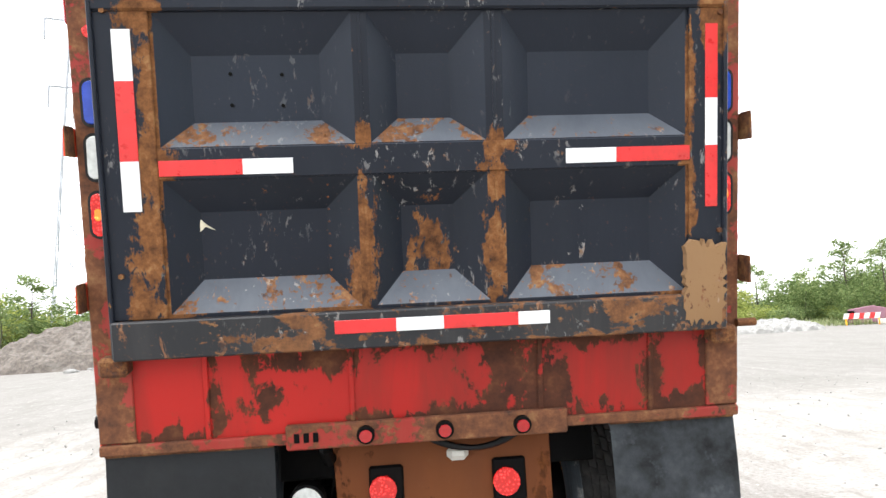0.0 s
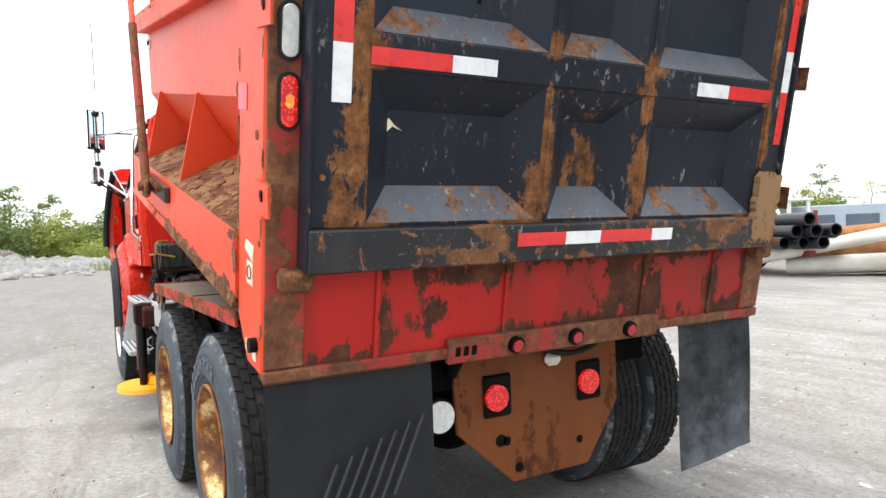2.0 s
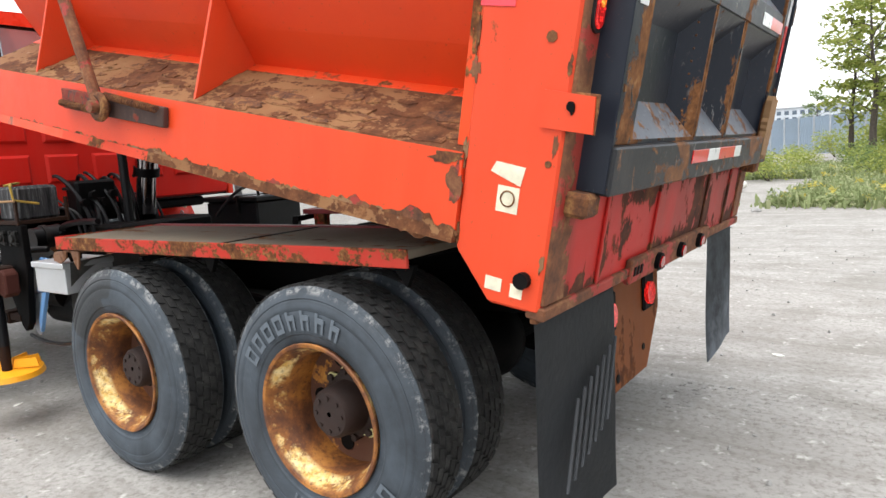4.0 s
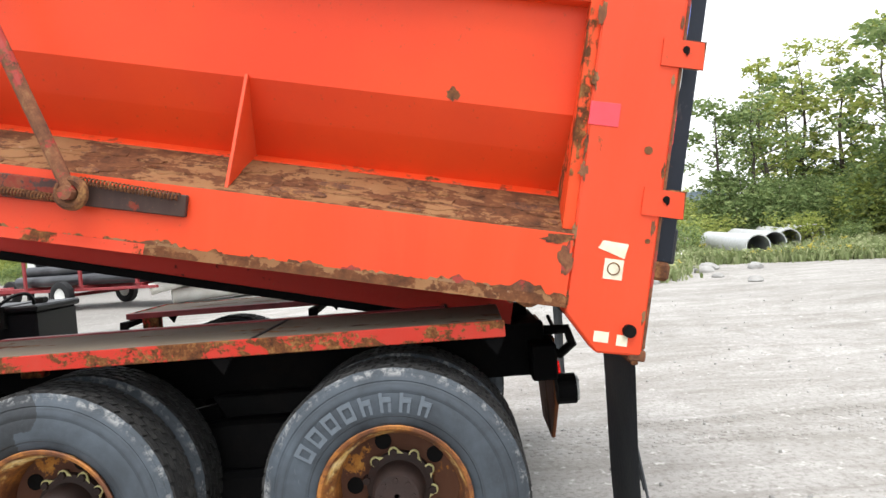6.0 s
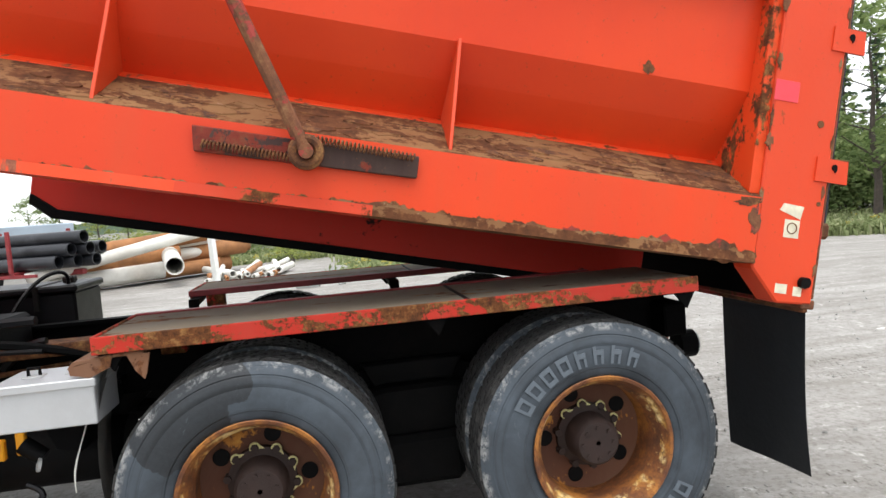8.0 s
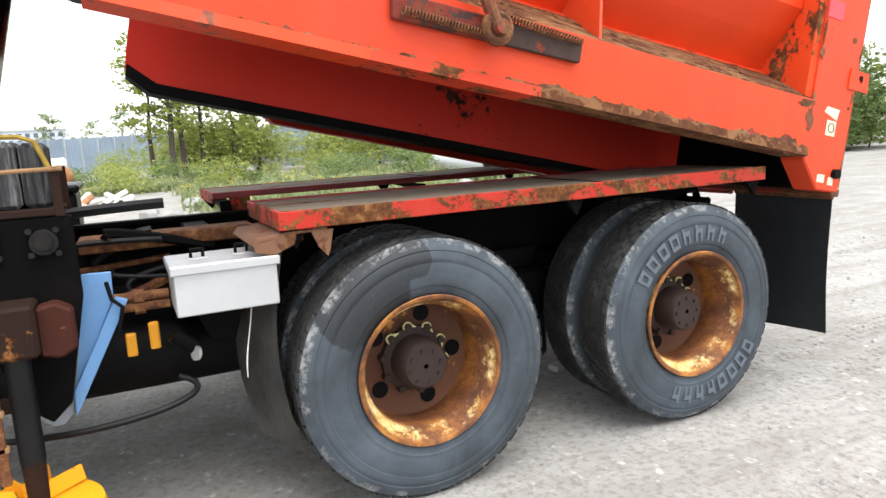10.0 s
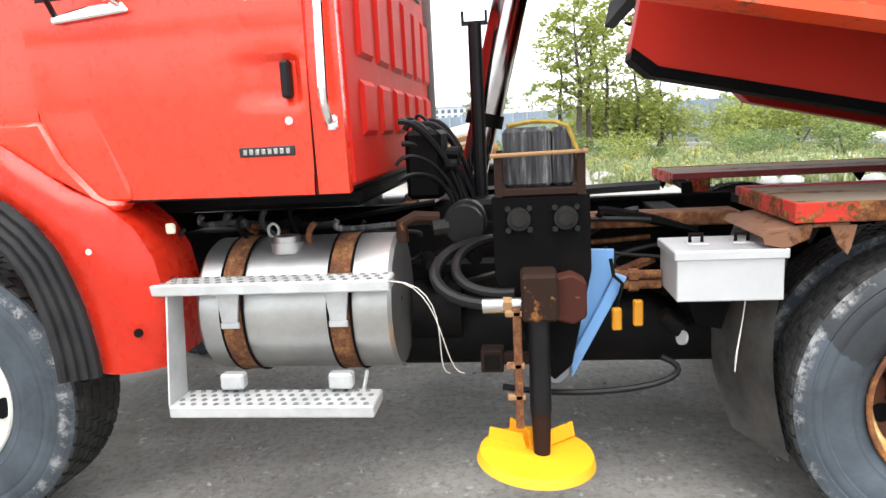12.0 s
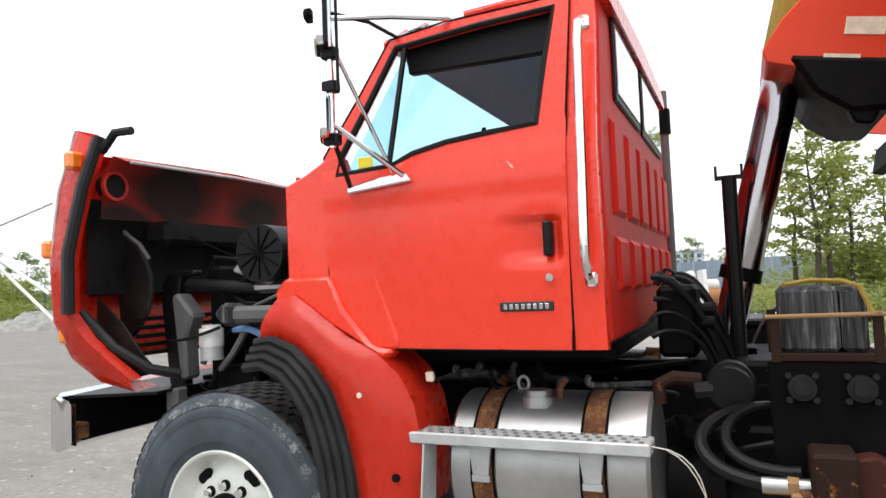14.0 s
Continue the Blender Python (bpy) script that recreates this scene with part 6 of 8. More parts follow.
    if s < 0:
        x = X(1.65)
        part("handle", block((x - 0.016, 4.520, 1.590), (x + 0.034, 4.552, 1.715), 0.008), M_BLACK, d, "black door handle")
        part("lock", rod((x - 0.010, 4.535, 1.515), (x + 0.004, 4.535, 1.515), 0.014, 14), M_CHROME, d, "round door lock")
        bx = X(1.41)
        part("badge", block((bx - 0.006, 4.528, 1.398), (bx + 0.003, 4.728, 1.432), 0.003), M_BADGE, d, "dark maker's badge")
        for k in range(8):
            y = 4.545 + k * 0.022
            part("badge_bar", block((bx - 0.009, y, 1.406), (bx - 0.005, y + 0.014, 1.424), 0.001), M_CHROME, d)
        part("scratch", prism([(4.645, 1.915), (4.652, 1.913), (4.672, 1.938), (4.668, 1.941)], "x", X(1.93) - 0.004, X(1.93) - 0.0005), M_STICKER, d)
        part("yellow_tag", block((X(2.0) + 0.012, 5.245, 1.965), (X(2.0) + 0.018, 5.31, 2.03), 0.002), M_TAG, d, "yellow window tag")


def cowl(c, s):
    """Side of the cowl ahead of the door, and the fixed rear part of the fender with its rubber flare."""
    o = [(5.458, 1.52), (5.40, 1.40), (5.272, 1.262), (5.15, 1.262), (5.15, 1.30), (5.40, 2.05), (5.457, 2.04), (5.56, 1.985), (5.665, 1.945), (5.66, 1.53)]
    part("cowl_side", prism(o, "x", *sorted((1.02 * s, 1.112 * s)), 0.01), M_CAB, c, "red cowl side")
    part("cowl_top", block((-1.0 if s < 0 else 0.0, 5.46, 1.93), (0.0 if s < 0 else 1.0, 5.66, 1.965), 0.01), M_CAB, c)
    apron = [(5.66, 1.56), (5.44, 1.56), (5.38, 1.42), (5.25, 1.272), (5.16, 1.262), (5.20, 1.22), (5.36, 1.29), (5.50, 1.39), (5.60, 1.45), (5.70, 1.44), (5.72, 1.50)]
    part("cowl_apron", prism(apron, "x", *sorted((1.04 * s, 1.135 * s)), 0.015), M_CAB, c, "red cowl foot above the fender", True)
    part("cowl_fold", tube([(1.137 * s, 5.70, 1.47), (1.137 * s, 5.52, 1.415), (1.137 * s, 5.38, 1.31), (1.13 * s, 5.24, 1.245)], 0.004, 5), M_CAB_BACK, c)
    # fender: a curved band swept round the wheel
    outer = [(5.69, 1.47), (5.60, 1.49), (5.50, 1.42), (5.36, 1.32), (5.23, 1.255), (5.13, 1.17), (5.07, 1.06), (5.045, 0.92), (5.05, 0.78), (5.07, 0.655)]
    inner = [(5.745, 1.30), (5.66, 1.31), (5.56, 1.27), (5.47, 1.19), (5.405, 1.10), (5.365, 1.00), (5.335, 0.90), (5.315, 0.80), (5.305, 0.72), (5.30, 0.645)]
    bm = bmesh.new()
    n = len(outer)
    rows = []
    for k in range(n):
        (y0, z0), (y1, z1) = outer[k], inner[k]
        row = []
        for q in (0, 0.15, 0.35, 0.6, 0.85, 1.0):
            bulge = 1.115 + 0.100 * math.sin(math.pi * min(1.0, 0.12 + q * 0.62)) + 0.0 * k
            row.append(bm.verts.new((bulge * s, y0 + (y1 - y0) * q, z0 + (z1 - z0) * q)))
        row.append(bm.verts.new((0.80 * s, y1, z1)))
        row.insert(0, bm.verts.new((0.85 * s, y0 + 0.01, z0)))
        rows.append(row)
    for a, b in zip(rows, rows[1:]):
        for k in range(len(a) - 1):
            bm.faces.new((a[k], a[k + 1], b[k + 1], b[k]))
    bmesh.ops.solidify(bm, geom=bm.faces[:], thickness=0.012)
    f = part("fender", bm, M_CAB, c, "red fender behind the front wheel", True)
    # rubber flare in grooved bands
    for i in range(4):
        off = i * 0.034
        pts = []
        for (y0, z0), (y1, z1) in zip(outer, inner):
            d = Vector((y1 - y0, z1 - z0)).normalized()
            pts.append(((1.222 + 0.012 * i) * s, y1 + d.x * off, z1 + d.y * off))
        part("flare_band", tube(pts, 0.0205, 8), M_RUBBER, f, "black rubber flare", True)
    part("fender_bolt", disc_plate(1.205 * s, 5.13, 0.80, 0.016, 0.01, "x", 10), M_DARK, f)
    part("chip", disc_plate(1.214 * s, 5.27, 1.10, 0.012, 0.004, "x", 6), M_STICKER, f)
    part("marker", block((min(1.03 * s, 1.05 * s), 5.035, 1.13), (max(1.03 * s, 1.05 * s), 5.07, 1.17), 0.006), M_STICKER, f, "small worn white tag")


cab()


def mirrors(s):
    x, y = 1.36 * s, 5.255
    m = part("mirror_stay", tube([(0.985 * s, 4.92, 2.565), (1.20 * s, 5.08, 2.53), (x, y - 0.01, 2.50)], 0.010, 7), M_CHROME, truck, "chrome mirror stays", True)
    part("stay", tube([(0.99 * s, 5.16, 2.53), (1.2 * s, 5.18, 2.53), (x, y - 0.01, 2.52)], 0.008, 6), M_BLACK, m)
    part("roof_foot", prism([(4.86, 2.555), (5.20, 2.515), (5.22, 2.535), (4.87, 2.59)], "x", *sorted((0.965 * s, 0.995 * s)), 0.005), M_CHROME, m)
    part("mirror_post", rod((x, y, 2.02), (x, y, 2.95), 0.012, 10), M_CHROME, m, smooth=True)
    part("back_rod", rod((x + 0.03 * s, y - 0.05, 2.22), (x + 0.03 * s, y - 0.05, 2.72), 0.006, 8), M_BLACK, m)
    turn = Matrix.Translation((x, y, 0)) @ Matrix.Rotation(radians(-33 * s), 4, "Z")
    head = part("mirror_head", prism([(px, py + 2.57) for px, py in ((-0.075, -0.19), (0.075, -0.19), (0.085, -0.17), (0.085, 0.17), (0.075, 0.19), (-0.075, 0.19), (-0.085, 0.17), (-0.085, -0.17))], "y", 0.015, 0.055, 0.008), M_CHROME, m, "bright-backed wing mirror", False, turn)
    part("mirror_rim", tube([(px, 0.014, 2.57 + pz) for px, pz in ((-0.082, -0.185), (0.082, -0.185), (0.082, 0.185), (-0.082, 0.185))], 0.009, 6, None, True), M_BLACK, head)
    part("mirror_glass", block((-0.074, 0.006, 2.40), (0.074, 0.013, 2.74), 0.003), M_MIRROR, head)
    spot = part("spot_mirror", prism([(px, py + 2.13) for px, py in ((-0.06, -0.085), (0.06, -0.085), (0.075, -0.06), (0.075, 0.06), (0.06, 0.085), (-0.06, 0.085), (-0.075, 0.06), (-0.075, -0.06))], "y", 0.012, 0.045, 0.008), M_CHROME, m, "small chrome spot mirror", False, turn)
    part("spot_glass", block((-0.060, 0.004, 2.06), (0.060, 0.011, 2.20), 0.003), M_MIRROR, spot)
    for z in (2.245, 2.37, 2.72, 2.05):
        part("clamp", block((x - 0.022, y - 0.030, z - 0.022), (x + 0.022, y + 0.030, z + 0.022), 0.006), M_BLACK, m)
    part("knob", rod((x - 0.03 * s, y + 0.04, 2.545), (x - 0.03 * s, y + 0.11, 2.545), 0.010, 10), M_BLACK, m)
    part("knob_disc", rod((x - 0.03 * s, y + 0.10, 2.545), (x - 0.03 * s, y + 0.115, 2.545), 0.028, 14), M_DARK, m)
    for a, b, mat, r in (((x, y, 2.11), (1.14 * s, 5.08, 1.925), M_CHROME, 0.011), ((x, y, 2.42), (1.14 * s, 5.13, 1.945), M_CHROME, 0.008), ((x, y, 2.06), (1.14 * s, 5.32, 1.905), M_BLACK, 0.010)):
        part("brace", rod(a, b, r, 8), mat, m)
    part("brace_foot", prism([(5.05, 1.905), (5.075, 1.94), (5.20, 1.93), (5.335, 1.905), (5.335, 1.88), (5.22, 1.89)], "x", *sorted((1.125 * s, 1.15 * s)), 0.006), M_CHROME, m)
    part("cb_aerial", rod((x, y + 0.02, 2.90), (x + 0.01 * s, y + 0.02, 3.6), 0.004, 6), M_BLACK, m)


mirrors(-1)
mirrors(1)


# ---- tilted hood and what lies open under it ----
def hood():
    h = new("hood")
    h.parent = truck
    h.matrix_basis = Matrix.Translation((0, -0.02, 0.02))
    tagged(h, "red hood tilted forward, soot-black inside")
    # the hood stands on its nose: its skin faces ahead, its hollow faces the engine
    prof = [(7.02, 2.36), (7.10, 2.05), (7.115, 1.70), (7.07, 1.38), (6.96, 1.20), (6.80, 1.08), (6.62, 1.03)]
    back = [(6.80, 2.27), (6.86, 2.02), (6.915, 1.70), (6.90, 1.42), (6.80, 1.30), (6.70, 1.20), (6.60, 1.10)]
    for s in (-1, 1):
        bm = bmesh.new()
        rows = []
        for k, ((y0, z0), (y1, z1)) in enumerate(zip(prof, back)):
            wide = 1.10 + 0.10 * math.sin(math.pi * k / (len(prof) - 1))
            rows.append([bm.verts.new(p) for p in (((wide - 0.22) * s, y0 + 0.05, z0 + 0.01), ((wide - 0.06) * s, y0 + 0.02, z0), (wide * s, 0.6 * y0 + 0.4 * y1, 0.6 * z0 + 0.4 * z1), ((wide + 0.01) * s, y1, z1), ((wide - 0.05) * s, y1 - 0.01, z1))])
        for a, b in zip(rows, rows[1:]):
            for k in range(4):
                bm.faces.new((a[k], a[k + 1], b[k + 1], b[k]))
        bmesh.ops.solidify(bm, geom=bm.faces[:], thickness=0.012)
        part("fender_side", bm, M_CAB, h, "red fender side of the hood", True)
        pts = [((1.12 + 0.10 * math.sin(math.pi * k / 6)) * s, y - 0.015, z) for k, (y, z) in enumerate(back[:4])]
        pts = [pts[0]] + pts
        for i in range(3):
            part("rubber_flare", tube([(p[0] + 0.010 * i * s, p[1] - 0.020 * i, p[2]) for p in pts[1:]], 0.026, 8), M_RUBBER, h, "black rubber fender edge", True)
        part("flare_tip", tube([(1.13 * s, 6.74, 2.20), (1.16 * s, 6.62, 2.27), (1.15 * s, 6.52, 2.27)], 0.020, 7), M_RUBBER, h, smooth=True)
        part("lower_flare", tube([(1.13 * s, 6.90, 1.42), (1.10 * s, 6.72, 1.25), (1.02 * s, 6.58, 1.14), (0.9 * s, 6.50, 1.10)], 0.025, 8), M_RUBBER, h, smooth=True)
        for y, z, m in ((6.93, 2.17, M_AMBER), (7.10, 1.74, M_AMBER), (6.98, 1.32, M_AMBER)):
            part("marker_lamp", block((min(1.08 * s, 1.19 * s), y - 0.045, z - 0.045), (max(1.08 * s, 1.19 * s), y + 0.02, z + 0.045), 0.015), m, h, "amber marker lamp")
        part("headlamp_socket", rod((1.03 * s, 6.775, 2.045), (1.03 * s, 6.84, 2.045), 0.062, 22), M_LINER, h, "round headlamp socket")
        part("socket_rim", lathe([(-0.008, 0.060), (0.012, 0.060), (0.012, 0.074), (-0.008, 0.074)], 26), M_HOOD_IN, h, "", True, Matrix.Translation((1.03 * s, 6.775, 2.045)) @ Matrix.Rotation(radians(90), 4, "Z"))
        part("trim", tube([(1.09 * s, 6.98, 2.34), (1.15 * s, 7.03, 2.02), (1.18 * s, 7.04, 1.7)], 0.006, 6), M_GALV, h)
        # black sheet added over the red inner face to darken it
        part("lower_liner", prism([(6.98, 1.50), (6.80, 1.36), (6.66, 1.20), (6.56, 1.12), (6.70, 1.09), (6.90, 1.20), (6.99, 1.34)], "x", *sorted((0.97 * s, 0.98 * s)), 0.004), M_LINER, h, "black sheet over the red inside of the fender")
        # dark inner fender
        part("inner_liner", prism([(7.02, 1.875), (6.93, 1.80), (6.86, 1.755), (6.80, 1.68), (6.765, 1.59), (6.765, 1.50), (6.79, 1.41), (6.85, 1.325), (6.92, 1.27), (7.0, 1.36)], "x", *sorted((0.80 * s, 0.83 * s)), 0.01), M_LINER, h, "black inner fender")
        part("liner_edge", tube([(0.82 * s, 7.02, 1.885), (0.82 * s, 6.93, 1.815), (0.815 * s, 6.855, 1.765), (0.81 * s, 6.795, 1.685)], 0.012, 6), M_FLAP_GREY, h)
    skin = loft([[(-1.05, y, z), (-0.6, y + 0.06, z + 0.04), (0, y + 0.08, z + 0.06), (0.6, y + 0.06, z + 0.04), (1.05, y, z), (0.6, y + 0.03, z + 0.03), (0, y + 0.05, z + 0.05), (-0.6, y + 0.03, z + 0.03)] for y, z in ((6.84, 2.20), (6.98, 2.16), (7.06, 1.9), (7.07, 1.45), (6.96, 1.15))])
    part("skin", skin, M_CAB, h, smooth=True)
    band = loft([[(-1.08, y, z), (-0.4, y + 0.02, z + 0.02), (0.4, y + 0.02, z + 0.02), (1.08, y, z), (0.4, y + 0.035, z + 0.02), (-0.4, y + 0.035, z + 0.02)] for y, z in ((6.64, 2.15), (6.73, 2.185), (6.80, 2.10), (6.82, 1.88))], None, False)
    part("rear_lip", band, M_HOOD_IN, h, "sooty red inside lip", True)
    part("lip_seal", tube([(-1.06, 6.63, 2.145), (-0.3, 6.645, 2.165), (0.5, 6.645, 2.165), (1.06, 6.63, 2.145)], 0.008, 6), M_GALV, h)
    part("inner_panel", block((-1.04, 6.96, 1.50), (1.04, 6.985, 2.0), 0.01), M_LINER, h)
    part("air_duct", block((-0.75, 6.72, 1.76), (0.75, 6.90, 1.89), 0.03), M_LINER, h)
    for k in range(3):
        part("brace", rod((-0.7 + 0.5 * k, 6.85, 1.90), (-0.35 + 0.5 * k, 6.45, 1.62), 0.005, 6), M_DARK, h)
    # pale rods that run ahead from the nose
    for a in ((-1.12, 7.14, 1.52), (-1.10, 7.10, 1.36)):
        part("white_rod", rod(a, (-1.02, 7.95, 1.86), 0.009, 8), M_WHITE, h, "white prop rod")
    part("grey_rod", rod((-1.12, 7.12, 1.98), (-1.02, 7.95, 1.86), 0.006, 6), M_STEEL_FAR, h)


hood()


def engine_bay():
    e = new("engine")
    e.parent = truck
    e.matrix_basis = Matrix.Translation((0, 0.10, 0))
    tagged(e, "exposed grimy diesel engine and radiator")
    part("engine_block", block((-0.36, 5.55, 0.85), (0.36, 6.35, 1.42), 0.03), M_DARK, e)
    part("rocker_cover", block((-0.20, 5.6, 1.42), (0.20, 6.3, 1.62), 0.04), M_DARK, e)
    part("radiator", block((-0.55, 6.42, 0.90), (0.55, 6.52, 1.66), 0.02), M_DARK, e)
    part("radiator_frame", prism([(6.58, 0.98), (6.69, 0.98), (6.745, 1.45), (6.735, 1.58), (6.70, 1.63), (6.62, 1.645), (6.50, 1.64), (6.50, 1.61), (6.60, 1.60), (6.625, 1.50)], "x", -0.67, -0.60, 0.01), M_BLACK, e, "black radiator side frame")
    for k in range(9):
        part("frame_hole", disc_plate(-0.662, 6.70 - 0.004 * k, 1.0 + 0.07 * k, 0.008, 0.006, "x", 8), M_GALV, e)
    part("fan_shroud", prism([(6.55, 1.06), (6.60, 1.05), (6.655, 1.50), (6.615, 1.525), (6.50, 1.40), (6.525, 1.34), (6.56, 1.27)], "x", -0.69, -0.58, 0.015), M_FLAP_GREY, e, "grey fan shroud")
    part("air_cleaner", rod((-0.74, 6.01, 1.70), (-0.50, 6.01, 1.70), 0.145, 32), M_BLACK, e, "round black air cleaner", True)
    for k in range(6):
        a = math.pi * k / 6
        part("cleaner_rib", rod((-0.744, 6.01 + 0.13 * math.cos(a), 1.70 + 0.13 * math.sin(a)), (-0.744, 6.01 - 0.13 * math.cos(a), 1.70 - 0.13 * math.sin(a)), 0.005, 5), M_DARK, e)
    part("intake_pipe", tube([(-0.60, 5.80, 1.60), (-0.62, 6.0, 1.56), (-0.55, 6.25, 1.55), (-0.45, 6.36, 1.52)], 0.045, 10), M_BLACK, e, smooth=True)
    part("coolant_pipe", tube([(-0.58, 5.86, 1.66), (-0.60, 6.02, 1.62), (-0.58, 6.22, 1.66)], 0.022, 8), M_GALV, e, smooth=True)
    part("battery_cover", block((-0.80, 5.70, 1.36), (-0.45, 6.15, 1.44), 0.02), M_FLAP_GREY, e)
    part("alloy_cover", block((-0.66, 5.9, 1.50), (-0.40, 6.22, 1.56), 0.02), M_ALU, e)
    part("reservoir", rod((-0.72, 6.345, 1.24), (-0.72, 6.345, 1.33), 0.062, 20), M_WHITE, e, "white fluid reservoir", True)
    part("reservoir_cap", rod((-0.72, 6.345, 1.17), (-0.72, 6.345, 1.245), 0.058, 20), M_GALV, e, smooth=True)
    part("reservoir_lid", rod((-0.72, 6.345, 1.33), (-0.72, 6.345, 1.35), 0.048, 20), M_CLEAR_LENS, e)
    rng = random.Random(12)
    for k in range(22):
        a = Vector((rng.uniform(-0.85, -0.45), rng.uniform(5.75, 6.5), rng.uniform(0.85, 1.55)))
        b = a + Vector((rng.uniform(-0.1, 0.15), rng.uniform(-0.35, 0.35), rng.uniform(-0.25, 0.2)))
        mid = (a + b) / 2 + Vector((rng.uniform(-0.08, 0.02), 0, rng.uniform(-0.12, 0.1)))
        part("hose", tube(curve_points(a, mid, mid, b, 8), rng.choice((0.008, 0.012, 0.018)), 6), rng.choice((M_BLACK, M_DARK, M_DARK, M_FLAP_GREY, M_BLUE if k % 9 == 0 else M_BLACK)), e, smooth=True)
    part("charge_pipe", tube([(-0.66, 6.55, 1.56), (-0.66, 6.40, 1.55), (-0.64, 6.15, 1.53), (-0.55, 5.95, 1.50)], 0.036, 12), M_BLACK, e, "black charge air hose", True)
    part("manifold", prism([(5.78, 1.42), (6.30, 1.46), (6.36, 1.40), (6.30, 1.34), (5.78, 1.30)], "x", -0.70, -0.45, 0.02), M_BLOCK, e, "oily grey casting")
    part("alloy_bracket", prism([(5.95, 1.60), (6.20, 1.66), (6.24, 1.62), (6.0, 1.54)], "x", -0.68, -0.50, 0.01), M_GALV, e, "bare alloy bracket")
    part("dipstick", tube([(-0.68, 5.98, 1.58), (-0.70, 6.18, 1.68), (-0.69, 6.34, 1.70), (-0.66, 6.42, 1.60)], 0.010, 6), M_BLACK, e)
    for k in range(5):
        part("grille_slat", block((-0.85, 6.70, 1.20 + 0.045 * k), (0.85, 6.74, 1.222 + 0.045 * k), 0.003), M_BLACK, e)
    part("steering_box", block((-0.62, 6.15, 0.85), (-0.42, 6.42, 1.12), 0.03), M_DARK, e)
    part("inner_wall", block((-0.98, 5.56, 1.20), (0.98, 5.60, 1.94), 0.01), M_DARK, e)


engine_bay()


def bumper():
    b = loft([[(x, y, z0), (x, y + 0.05, z0 + 0.02), (x, y + 0.05, z1 - 0.02), (x, y, z1), (x, y - 0.02, z1 - 0.02), (x, y - 0.02, z0 + 0.02)] for x, y, z0, z1 in ((-1.17, 6.74, 0.80, 1.02), (-1.15, 6.84, 0.76, 1.035), (-1.08, 6.92, 0.75, 1.04), (-0.6, 7.0, 0.75, 1.04), (0.6, 7.0, 0.75, 1.04), (1.08, 6.92, 0.75, 1.04), (1.17, 6.74, 0.80, 1.02))])
    p = part("front_bumper", b, M_CHROME, truck, "chrome front bumper, rusted behind", True, Matrix.Translation((0, 0.19, 0)))
    inner = loft([[(x, y, 0.80), (x, y, 1.0), (x + 0.004, y - 0.004, 1.0), (x + 0.004, y - 0.004, 0.80)] for x, y in ((-1.145, 6.728), (-1.125, 6.815), (-1.06, 6.892), (-0.6, 6.972), (0.6, 6.972))])
    part("inside_face", inner, M_RUST_OILY, p, "dark rusted inner face")
    part("inside_skin", block((-1.05, 6.80, 0.80), (1.05, 6.90, 1.02), 0.01), M_FRAME, p)
    part("rust_end", block((-1.13, 6.74, 0.82), (-1.05, 6.82, 0.90), 0.01), M_RUST, p, "rusted bumper end")
    part("bumper_arm", block((-0.52, 6.35, 0.86), (-0.40, 6.85, 1.02), 0.01), M_DARK, p)
    part("bumper_arm", block((0.40, 6.35, 0.86), (0.52, 6.85, 1.02), 0.01), M_DARK, p)
    part("top_shelf", prism([(-1.10, 6.84), (-0.5, 6.90), (0.5, 6.90), (1.10, 6.84), (0.9, 6.45), (-0.9, 6.45)], "z", 1.015, 1.03), M_BLACK, p)
    part("horn", block((-0.80, 6.42, 0.90), (-0.72, 6.50, 1.03), 0.01), M_FLAP_GREY, p)


bumper()


